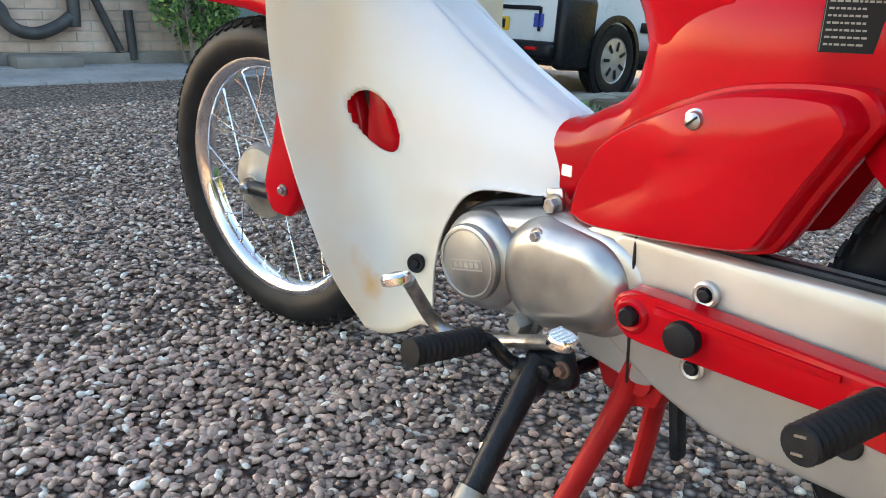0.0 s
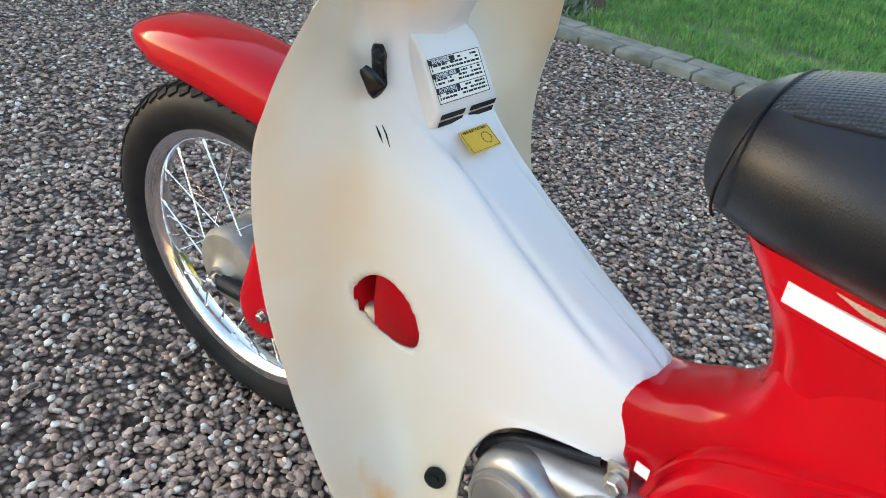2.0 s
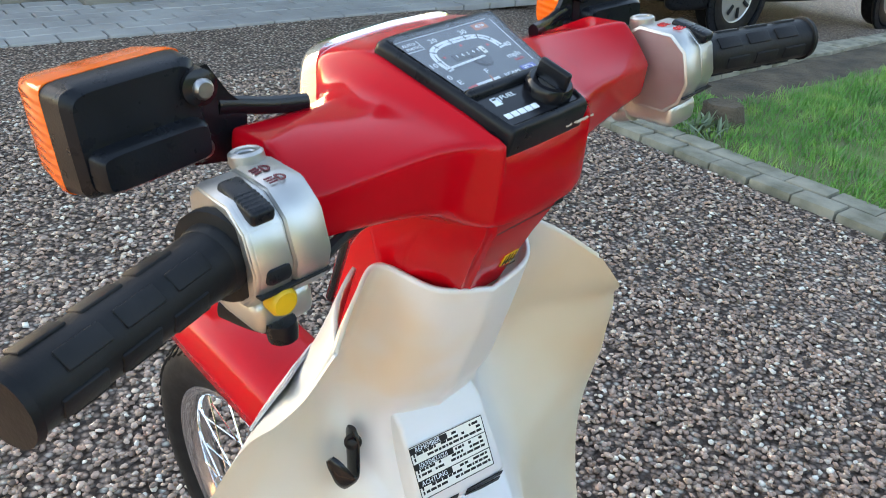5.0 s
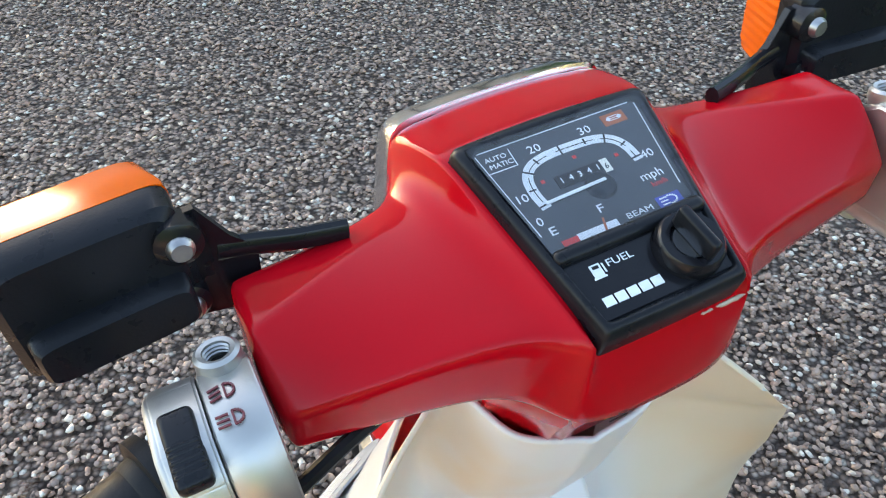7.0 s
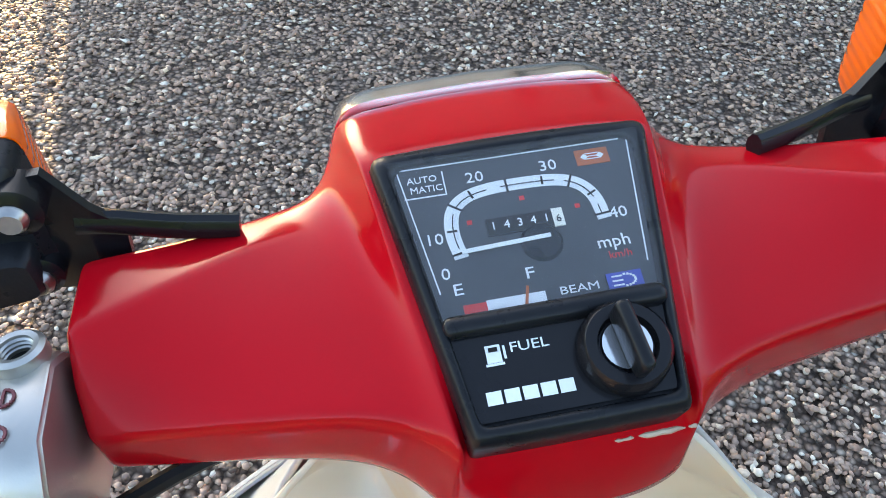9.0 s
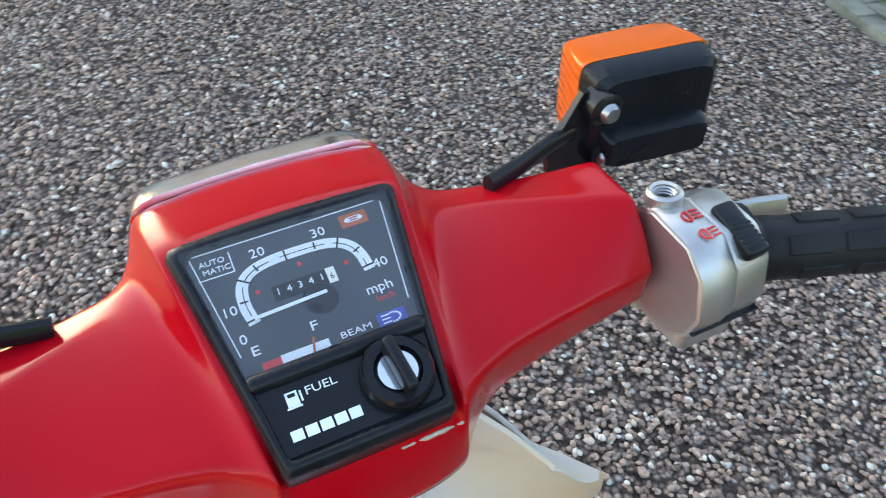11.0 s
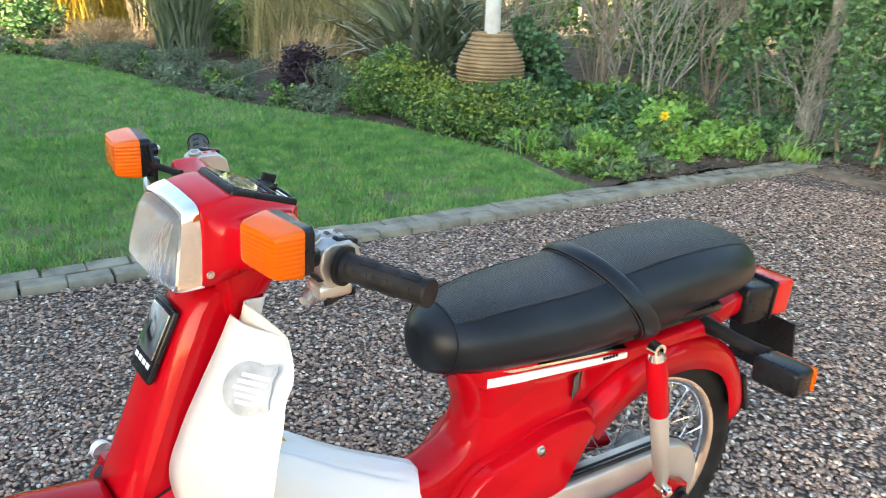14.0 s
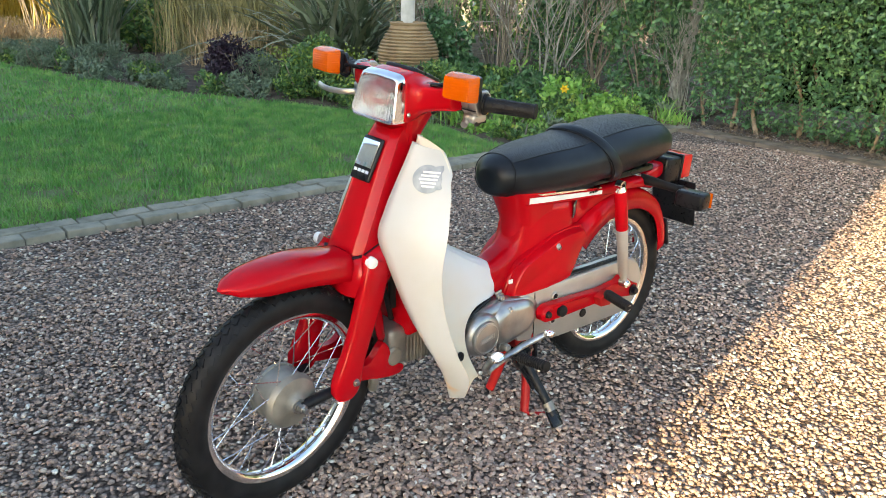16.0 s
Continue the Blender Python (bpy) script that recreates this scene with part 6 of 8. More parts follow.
    hin = loft([hring(0.1575, 0.95), hring(0.1590, 1.0), hring(0.1765, 1.0), hring(0.1780, 0.95)])
    bmesh.ops.recalc_face_normals(hin, faces=hin.faces)
    bmesh.ops.bevel(hin, geom=[e for e in hin.edges if e.calc_face_angle(0) > 0.3], offset=0.0022, segments=2, affect="EDGES", clamp_overlap=True)
    hsg = part("switch_housing", bars(hin), ALU, moped, "polished aluminium switch housing, worn", 40)
    hout = loft([hring(0.1782, 0.90), hring(0.1790, 0.95), hring(0.1960, 0.95), hring(0.1985, 0.88)])
    bmesh.ops.recalc_face_normals(hout, faces=hout.faces)
    bmesh.ops.bevel(hout, geom=[e for e in hout.edges if e.calc_face_angle(0) > 0.3], offset=0.005, segments=3, affect="EDGES", clamp_overlap=True)
    part("outer_block", bars(hout), ALU, hsg, "rounded outer block of the housing", 40)
    part("housing_lower", bars(joined(rbox((0.046, 0.034, 0.020), pose(0.797, sg * 0.180, 0.922), 0.006, 3), tube([(0.812, sg * 0.170, 0.916), (0.83, sg * 0.178, 0.908)], 0.008, 12))), ALU, hsg, "lower half of the housing")
    part("housing_seam", bars(rbox((0.058, 0.0395, 0.0016), pose(0.794, sg * 0.178, 0.9405), 0.0006)), DARK, hsg, "dark joint of the two halves")
    by, bz0 = sg * 0.1680, 0.981
    part("mirror_boss", bars(lathe([(0.0050, -0.001), (0.0054, 0.0085), (0.0072, 0.009), (0.0088, 0.0078), (0.0091, 0.003), (0.0082, 0.0015), (0.0082, -0.010)], (0.8125, by, bz0), (0.12, 0, 1), 28)), ALU, hsg, "empty threaded mirror boss")
    part("boss_hole", bars(lathe([(0.0, 0.002), (0.0054, 0.002)], (0.8125, by, bz0), (0.12, 0, 1), 20)), BLACK_INK, hsg, "dark threaded hole")
    for k in range(3):
        part("thread", bars(lathe([(0.0054, 0.0030 + k * 0.0016), (0.0047, 0.0036 + k * 0.0016), (0.0054, 0.0042 + k * 0.0016)], (0.8125, by, bz0), (0.12, 0, 1), 20)), STEEL, hsg)
    rk_ = bmesh.new()
    rbox((0.0300, 0.0125, 0.0080), pose(0.783, sg * 0.1880, 0.981, 0, -12, 0), 0.0025, 3, rk_)
    for k in range(5):
        rbox((0.0022, 0.0115, 0.0030), pose(0.7725 + k * 0.0026, sg * 0.1880, 0.9815 + k * 0.0006, 0, -12, 0), 0.0007, 1, rk_)
    part("rocker_switch", bars(rk_), BLACK, hsg, "black ribbed rocker switch")
    sign_ink = surface("dark_red_print", (0.10, 0.012, 0.02), (0.16, 0.02, 0.03), 0.5, bstr=0) if sg > 0 else RED_INK
    for cx, dipped in ((0.797, 1), (0.784, 0)):
        mk = bmesh.new()
        # the lamp sign: a half circle, a bar and three rays
        for k in range(11):
            a = math.pi * (k / 10 - 0.5)
            slab_on(pose(cx + 0.0030 * math.sin(a), sg * (0.1695 - 0.0030 * math.cos(a)), 0.9858), -0.00045, 0.00045, -0.00045, 0.00045, 0.0006, mk)
        slab_on(pose(cx, sg * 0.1698, 0.9858), -0.0031, 0.0031, -0.0004, 0.0004, 0.0006, mk)
        for k in range(3):
            slab_on(pose(cx - 0.0024 + k * 0.0024, sg * 0.1735, 0.9858, 0, 0, sg * 14 * dipped), -0.0004, 0.0004, -0.0022, 0.0022, 0.0006, mk)
        part("lamp_sign", bars(mk), sign_ink, hsg, "printed lamp sign", flat=True)
    if sg > 0:
        part("horn_button", bars(lathe([(0.0, 0.008), (0.006, 0.008), (0.0075, 0.006), (0.0075, 0)], (0.772, 0.186, 0.934), (-1, 0, -0.1), 20)), YELLOW, hsg, "yellow horn button")
        part("turn_switch", bars(rbox((0.010, 0.014, 0.009), pose(0.768, 0.187, 0.950), 0.003)), BLACK, hsg, "black turn switch")
        part("choke_lever", bars(joined(tube(curve_pts([(0.812, 0.196, 0.912), (0.795, 0.190, 0.910), (0.776, 0.186, 0.914)], 8), 0.006, 8, ry=0.003), lathe([(0.0, 0.004), (0.0075, 0.004), (0.008, 0), (0.0075, -0.006), (0.0, -0.006)], (0.773, 0.185, 0.915), (0, 0, 1), 20))), BLACK, hsg, "black choke lever")
        part("cable", bars(tube(curve_pts([(0.788, 0.176, 0.918), (0.790, 0.160, 0.922), (0.796, 0.130, 0.932), (0.810, 0.10, 0.926), (0.83, 0.08, 0.912)], 14), 0.0035, 8)), RUBBER, hsg)
    else:
        lv = tube(curve_pts([(0.826, -0.180, 0.910), (0.844, -0.21, 0.906), (0.852, -0.25, 0.905), (0.850, -0.275, 0.906), (0.842, -0.298, 0.908)], 20), 0.0075, 10, ry=0.0045)
        part("brake_lever", bars(lv), ALU, hsg, "aluminium brake lever")
        part("cable", bars(tube(curve_pts([(0.826, -0.172, 0.914), (0.840, -0.14, 0.916), (0.868, -0.095, 0.905), (0.875, -0.07, 0.88), (0.86, -0.05, 0.86)], 14), 0.0035, 8)), RUBBER, hsg)
    # grip
    g0, g1 = Vector((0.792, sg * 0.1985, 0.955)), Vector((0.750, sg * 0.309, 0.957))
    d = (g1 - g0)
    ts = [0, 0.004, 0.05, 0.055, 0.09, 0.10, 0.16, 0.17, 0.9, 0.965, 0.97, 1.0]
    rr = [0.022, 0.0235, 0.0235, 0.018, 0.0175, 0.0165, 0.0165, 0.0160, 0.0155, 0.0155, 0.0172, 0.0165]
    gp = part("grip", bars(tube([g0 + d * t for t in ts], rr, 24)), RUBBER, moped, "black rubber handlebar grip with long pads")
    dn = d.normalized()
    for k in range(6):
        a = 2 * math.pi * (k + 0.5) / 6
        u = dn.orthogonal().normalized()
        u = (u * math.cos(a) + dn.cross(u) * math.sin(a))
        for q in range(3):
            c0 = g0 + d * (0.28 + 0.235 * q + (0.06 if k % 2 else 0)) + u * 0.0154
            part("pad", bars(rbox((0.021, 0.0095, 0.0022), facing(c0, dn, dn.cross(-u)), 0.0010, 2)), RUBBER, gp)

# ---------------------------------------------------------------- the ground
GZ = -0.012


def dip(x, y):
    """The drive falls away beyond the corner of the lawn."""
    return 0.07 * max(0.0, min(8.0, -3.0 - y)) * max(0.0, min(1.0, (x - 2.9) / 0.5))


gb = bmesh.new()
rows = []
xs = [-400, -60, -20, -8] + [-5 + 0.25 * i for i in range(61)] + [14, 30, 80, 400]
ys = [-400, -60, -24, -14] + [-10 + 0.25 * i for i in range(57)] + [8, 20, 80, 400]
for y in ys:
    rows.append([(x, y, (GZ + 0.006 * noise.noise((x * 0.9, y * 0.9, 0)) if abs(x) < 9 and -10 < y < 4 else GZ) - dip(x, y)) for x in xs])
grid_faces(gb, rows)
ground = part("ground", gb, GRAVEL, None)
tagged(ground, "gravel drive of small mixed river pebbles", "ground", kind="structure")


def stone_field(count, region, smin, smax, zlo, zhi, subdiv, seed, keep=None):
    """Pebbles as flattened, lumpy spheres scattered over a rectangle."""
    rs = np.random.RandomState(seed)
    if subdiv:
        b0 = bmesh.new()
        bmesh.ops.create_icosphere(b0, subdivisions=subdiv, radius=1.0)
        base = np.array([v.co[:] for v in b0.verts])
        tri = np.array([[v.index for v in f.verts] for f in b0.faces])
        b0.free()
    else:
        base = 1.15 * np.array([(1, 0, 0), (0, 1, 0), (-1, 0, 0), (0, -1, 0), (0, 0, 1), (0, 0, -1)], float)
        tri = np.array([(0, 1, 4), (1, 2, 4), (2, 3, 4), (3, 0, 4), (1, 0, 5), (2, 1, 5), (3, 2, 5), (0, 3, 5)])
    x0, x1, y0, y1 = region
    n = count
    pos = np.stack([rs.uniform(x0, x1, n), rs.uniform(y0, y1, n), rs.uniform(zlo, zhi, n)], 1)
    if keep is not None:
        pos = pos[keep(pos)]
        n = len(pos)
    size = smin + (smax - smin) * rs.beta(2.0, 3.2, n)
    sc = np.stack([size * rs.uniform(0.85, 1.35, n), size * rs.uniform(0.7, 1.0, n), size * rs.uniform(0.40, 0.62, n)], 1)
    lump = 1 + 0.13 * np.sin(base[None] @ rs.normal(size=(n, 3, 3)) * 1.9 + rs.uniform(0, 6.3, (n, 1, 3))).sum(2, keepdims=True)
    p = base[None] * lump * sc[:, None]
    a, t1, t2 = rs.uniform(0, 6.283, n), rs.normal(0, 0.24, n), rs.normal(0, 0.24, n)
    ca, sa, c1, s1, c2, s2 = np.cos(a), np.sin(a), np.cos(t1), np.sin(t1), np.cos(t2), np.sin(t2)
    y2 = p[..., 1] * c1[:, None] - p[..., 2] * s1[:, None]
    z2 = p[..., 1] * s1[:, None] + p[..., 2] * c1[:, None]
    x3 = p[..., 0] * c2[:, None] + z2 * s2[:, None]
    z3 = -p[..., 0] * s2[:, None] + z2 * c2[:, None]
    q = np.stack([x3 * ca[:, None] - y2 * sa[:, None], x3 * sa[:, None] + y2 * ca[:, None], z3], -1) + pos[:, None]
    faces = (tri[None] + (np.arange(n) * len(base))[:, None, None]).reshape(-1, 3)
    return q.reshape(-1, 3), faces, pos, base, tri


def fast_mesh(name, v, f, mat):
    me = bpy.data.meshes.new(name)
    me.vertices.add(len(v))
    me.vertices.foreach_set("co", v.astype(np.float32).ravel())
    me.loops.add(f.size)
    me.loops.foreach_set("vertex_index", f.astype(np.int32).ravel())
    me.polygons.add(len(f))
    me.polygons.foreach_set("loop_start", np.arange(0, f.size, f.shape[1], dtype=np.int32))
    me.update(calc_edges=True)
    me.validate()
    me.materials.append(mat)
    me.shade_smooth()
    return new(name, me)


KERB_Y = -2.26
near = (0.40, 1.25, 0.0, 0.62)


def in_near(p):
    return (p[:, 0] > near[0]) & (p[:, 0] < near[1]) & (p[:, 1] > near[2]) & (p[:, 1] < near[3])


v, f, *_ = stone_field(5400, near, 0.0043, 0.0100, -0.011, -0.001, 2, 11)
tagged(fast_mesh("pebbles", v, f, PEBBLE), "small rounded river pebbles, grey, brown and pale", "gravel", kind="stuff")
MID = 1.5


def in_mid(p):
    return np.hypot(p[:, 0] - 0.7, p[:, 1] + 0.1) < MID


drive = (-3.87, 4.1, KERB_Y + 0.02, 1.9)
v, f, *_ = stone_field(170000, drive, 0.0045, 0.0104, -0.011, 0.000, 1, 12, lambda p: ~in_near(p) & in_mid(p))
tagged(fast_mesh("pebbles", v, f, PEBBLE), "small rounded river pebbles round the moped", "gravel", kind="stuff")
v, f, *_ = stone_field(86000, drive, 0.0055, 0.0122, -0.011, 0.000, 0, 13, lambda p: ~in_mid(p) & (np.abs(p[:, 0] - 0.7) + np.abs(p[:, 1]) * 0.6 < 5.4))
tagged(fast_mesh("pebbles", v, f, PEBBLE), "small rounded river pebbles farther along the drive", "gravel", kind="stuff")

# ---------------------------------------------------------------- kerb of concrete blocks, two rows
kerb = tagged(new("kerb"), "double row of weathered concrete blocks between gravel and lawn", "kerb", kind="structure")
rk = random.Random(3)
bmk = rbox((0.170, 0.100, 0.10), None, 0.008, 2)
me_block = bpy.data.meshes.new("paving_block")
bmk.to_mesh(me_block)
bmk.free()
me_block.materials.append(PAVER)
me_block.shade_smooth()
me_block.set_sharp_from_angle(angle=radians(40))


def block(x, y, rz, z=-0.026, parent=kerb, sx=1.0):
    o = new("paving_block", me_block)
    o.parent = parent
    o.matrix_local = pose(x + rk.uniform(-0.003, 0.003), y + rk.uniform(-0.004, 0.004), z + rk.uniform(-0.004, 0.004), rk.uniform(-1.6, 1.6), rk.uniform(-1.6, 1.6), rz + rk.uniform(-1.2, 1.2)) @ Matrix.Diagonal((sx, 1, 1, 1))
    return o


me_edge = me_block.copy()
me_edge.materials.clear()
me_edge.materials.append(EDGING)
x = -3.96
while x < 3.10:
    for r in range(2):
        yy = KERB_Y - 0.05 - r * 0.103
        block(x + (0.088 if r else 0), yy, 0)
    x += 0.176
for k in range(30):
    for r in range(3):
        block(2.96 + r * 0.103 + k * 0.006, -2.52 - k * 0.176 + (0.088 if r else 0), 90, -0.026 - dip(2.96 + r * 0.103, -2.52 - k * 0.176) * 0.8)
for k in range(38):
    for xx, dy in ((-3.93, 0.08), (-4.035, 0.18)):
        o = block(xx, KERB_Y + dy + k * 0.176, 90, -0.036)
        o.data = me_edge

# ---------------------------------------------------------------- lawn
GRASS = surface("grass_blades", (0.062, 0.200, 0.036), (0.290, 0.440, 0.105), 0.50, scale=6.5, bstr=0, mid=(0.125, 0.325, 0.058))
TURF = surface("turf", (0.125, 0.112, 0.062), (0.165, 0.250, 0.070), 0.9, scale=3, bscale=120, bstr=0.9, bdist=0.02)


def bed_x(y):
    """Front edge of the planting bed, along y."""
    pts = [(-2.46, -2.15), (-2.75, -2.12), (-3.48, -2.25), (-4.5, -2.02), (-5.5, -1.58), (-6.5, -1.02), (-7.9, -0.70), (-9.7, -0.30), (-12.55, 1.2)]
    for (y0, x0), (y1, x1) in zip(pts, pts[1:]):
        if y1 <= y <= y0:
            return x0 + (x1 - x0) * (y - y0) / (y1 - y0)
    return pts[0][1] if y > pts[0][0] else pts[-1][1]


lb = bmesh.new()
rows = []
for i in range(60):
    y = -2.455 - 12.0 * (i / 59) ** 1.3
    xa, xb = bed_x(y), 2.90 if y > -3.0 else 2.56 + 0.02 * (-3.0 - y)
    rows.append([(xa + (xb - xa) * k / 39, y, 0.012 + 0.016 * noise.noise((k * 0.4, i * 0.5, 1.0)) - (0.03 if i == 0 else 0)) for k in range(40)])
grid_faces(lb, rows)
sbs = bmesh.new()
grid_faces(sbs, [[(x, y, 0.004 + 0.012 * noise.noise((x * 5, y * 3, 2.0)) - 0.02 * (k == 5)) for k, x in enumerate((2.48, 2.56, 2.65, 2.75, 2.85 - 0.03 * (y + 3), 2.93 - 0.034 * (y + 2.5)))] for y in [-2.98 - 0.25 * k for k in range(38)]])
tagged(part("soil_strip", sbs, SOIL), "bare trodden soil between lawn and kerb", "soil", kind="structure")
lawn = part("lawn", lb, TURF, None)
tagged(lawn, "mown green lawn with a few worn patches", "lawn", kind="structure")


def blades(count, region, h0, h1, w, seed, mat, name, label, keep, lean=0.5, z=0.01):
    rs = np.random.RandomState(seed)
    x0, x1, y0, y1 = region
    n = count
    pos = np.stack([rs.uniform(x0, x1, n), rs.uniform(y0, y1, n), np.full(n, z)], 1)
    pos = pos[keep(pos)]
    n = len(pos)
    h = rs.uniform(h0, h1, n)
    a = rs.uniform(0, 6.283, n)
    d = rs.normal(0, lean, (n, 2)) * h[:, None]
    side = np.stack([np.cos(a), np.sin(a), np.zeros(n)], 1) * w
    tip = pos + np.concatenate([d, h[:, None]], 1)
    mid = pos + np.concatenate([d * 0.35, h[:, None] * 0.6], 1)
    vv = np.stack([pos - side, pos + side, mid + side * 0.8, mid - side * 0.8, tip], 1).reshape(-1, 3)
    b0 = np.arange(n)[:, None] * 5
    ff = np.concatenate([b0 + [0, 1, 2], b0 + [0, 2, 3], b0 + [3, 2, 4]])
    ob = fast_mesh(name, vv, ff, mat)
    return tagged(ob, label, "grass", kind="stuff")


rsn = np.random.RandomState(4)
bare = rsn.uniform([-2.2, -3.1], [3.0, -2.45], (26, 2))


def on_lawn(p):
    ok = np.array([bed_x(y) < x - 0.05 for x, y, _ in p]) & (p[:, 1] < -2.43)
    d = np.min(np.hypot(p[:, None, 0] - bare[None, :, 0], (p[:, None, 1] - bare[None, :, 1]) * 1.6), 1)
    ok &= (d > rsn.uniform(0.0, 0.24, len(p))) & ((p[:, 1] > -3.05) | (p[:, 0] < 2.55 + rsn.uniform(-0.08, 0.05, len(p))))
    return ok


blades(90000, (-2.4, 3.0, -5.2, -2.44), 0.018, 0.05, 0.0022, 21, GRASS, "grass", "short green grass of the near lawn", on_lawn)
blades(60000, (-2.5, 3.0, -13.0, -5.1), 0.02, 0.055, 0.004, 22, GRASS, "grass", "short green grass of the far lawn", on_lawn)

# ---------------------------------------------------------------- planting
def leafmat(name, c1, c2, c3=None, rough=0.5):
    m, nt, b = nodes_of(name)
    g = nt.nodes.new("ShaderNodeNewGeometry")
    stops = [(0.0, c1), (1.0, c2)] if c3 is None else [(0.0, c1), (0.7, c2), (1.0, c3)]
    nt.links.new(ramp(nt, g.outputs["Random Per Island"], stops), b.inputs["Base Color"])
    b.inputs["Roughness"].default_value = rough
    b.inputs["Transmission Weight"].default_value = 0.0
    b.inputs["Subsurface Weight"].default_value = 0.0
    return m


HEDGE_LEAF = leafmat("hedge_leaves", (0.030, 0.088, 0.036), (0.082, 0.195, 0.070), (0.150, 0.270, 0.085), 0.36)
SHRUB_LEAF = leafmat("shrub_leaves", (0.030, 0.080, 0.024), (0.100, 0.210, 0.050), (0.280, 0.360, 0.070), 0.5)
LIME_LEAF = leafmat("lime_flower_leaves", (0.12, 0.18, 0.02), (0.25, 0.30, 0.03), None, 0.5)
PURPLE_LEAF = leafmat("purple_leaves", (0.015, 0.008, 0.014), (0.045, 0.016, 0.035), None, 0.5)
GREY_LEAF = leafmat("grey_green_leaves", (0.085, 0.125, 0.075), (0.200, 0.260, 0.160), None, 0.6)
FLAX_LEAF = leafmat("flax_leaves", (0.060, 0.095, 0.048), (0.17, 0.205, 0.12), (0.32, 0.32, 0.24), 0.45)
STRAW = leafmat("dry_grass", (0.330, 0.215, 0.105), (0.560, 0.400, 0.200), None, 0.6)
OLIVE = leafmat("olive_stems", (0.170, 0.155, 0.065), (0.350, 0.310, 0.130), None, 0.6)
GOLD = leafmat("golden_stems", (0.30, 0.24, 0.03), (0.50, 0.38, 0.06), None, 0.5)
TWIG = leafmat("bare_twigs", (0.130, 0.105, 0.078), (0.300, 0.250, 0.185), None, 0.7)
IVY = leafmat("ivy_leaves", (0.028, 0.085, 0.036), (0.075, 0.175, 0.062), None, 0.35)
LITTER = leafmat("dead_leaves", (0.070, 0.052, 0.036), (0.190, 0.135, 0.085), None, 0.8)
FRESH = leafmat("fresh_leaves", (0.110, 0.270, 0.045), (0.250, 0.450, 0.085), None, 0.5)
BARK = surface("bark", (0.17, 0.165, 0.135), (0.36, 0.35, 0.30), 0.9, scale=14, bscale=60, bstr=0.9, bdist=0.01)
BARK_BROWN = surface("brown_bark", (0.16, 0.115, 0.075), (0.32, 0.245, 0.165), 0.85, scale=20, bscale=80, bstr=0.7, bdist=0.006)


def leaves(name, pts, size, mat, seed, aspect=0.5, up=0.3):
    """Folded leaves, four triangles each, one at every point."""
    rs = np.random.RandomState(seed)
    n = len(pts)
    a = rs.normal(size=(n, 3))
    a[:, 2] = a[:, 2] * 0.7 + up
    a /= np.linalg.norm(a, axis=1, keepdims=True)
    b = np.cross(a, rs.normal(size=(n, 3)))
    b /= np.linalg.norm(b, axis=1, keepdims=True)
    c = np.cross(a, b)
    s = (size * rs.uniform(0.6, 1.35, n))[:, None]
    w = s * aspect
    base, tip = pts, pts + b * s
    mid = pts + b * s * 0.5
    l, r = mid + c * w * 0.5 + a * s * 0.10, mid - c * w * 0.5 + a * s * 0.10
    v = np.stack([base, l, tip, r, mid], 1).reshape(-1, 3)
    k = np.arange(n)[:, None] * 5
    f = np.concatenate([k + [0, 4, 1], k + [4, 2, 1], k + [0, 3, 4], k + [4, 3, 2]])
    ob = fast_mesh(name, v, f, mat)
    return ob


def clump_points(rs, n, c, r, k=26, shell=0.55):
    """Points in an uneven crown built of many small clumps."""
    cc = rs.normal(size=(k, 3))
    cc /= np.linalg.norm(cc, axis=1, keepdims=True)
    cc *= rs.uniform(0.45, 0.95, (k, 1))
    rad = rs.uniform(0.22, 0.42, k)
    i = rs.randint(0, k, n)
    p = rs.normal(size=(n, 3))
    p /= np.linalg.norm(p, axis=1, keepdims=True)
    p *= (rs.uniform(shell ** 3, 1, n) ** (1 / 3))[:, None]
    q = cc[i] + p * rad[i][:, None]
    out = np.array(c) + q * np.array(r)
    return out[out[:, 2] > 0.01]


def shrub(name, label, c, r, n, size, mat, seed, aspect=0.5, stems=8, category="shrub", stem_mat=None, k=26):
    rs = np.random.RandomState(seed)
    base = bmesh.new()
    for s in range(stems):
        t = rs.normal(size=2) * 0.55
        p0 = (c[0] + t[0] * r[0] * 0.25, c[1] + t[1] * r[1] * 0.25, -0.02)
        p1 = (c[0] + t[0] * r[0] * 0.7, c[1] + t[1] * r[1] * 0.7, c[2] + r[2] * 0.55)
        m = ((p0[0] + p1[0]) / 2 + rs.normal() * 0.04, (p0[1] + p1[1]) / 2 + rs.normal() * 0.04, (p0[2] + p1[2]) / 2)
        tube(curve_pts([p0, m, p1], 6), [0.012, 0.010, 0.008, 0.007, 0.005, 0.003], 6, base)
    ob = part(name, base, stem_mat or TWIG)
    tagged(ob, label, category, group=name.replace("_", " ") + " plants of the garden")
    cr = leaves("crown", clump_points(rs, n, c, r, k), size, mat, seed + 1, aspect)
    cr.parent = ob
    return ob


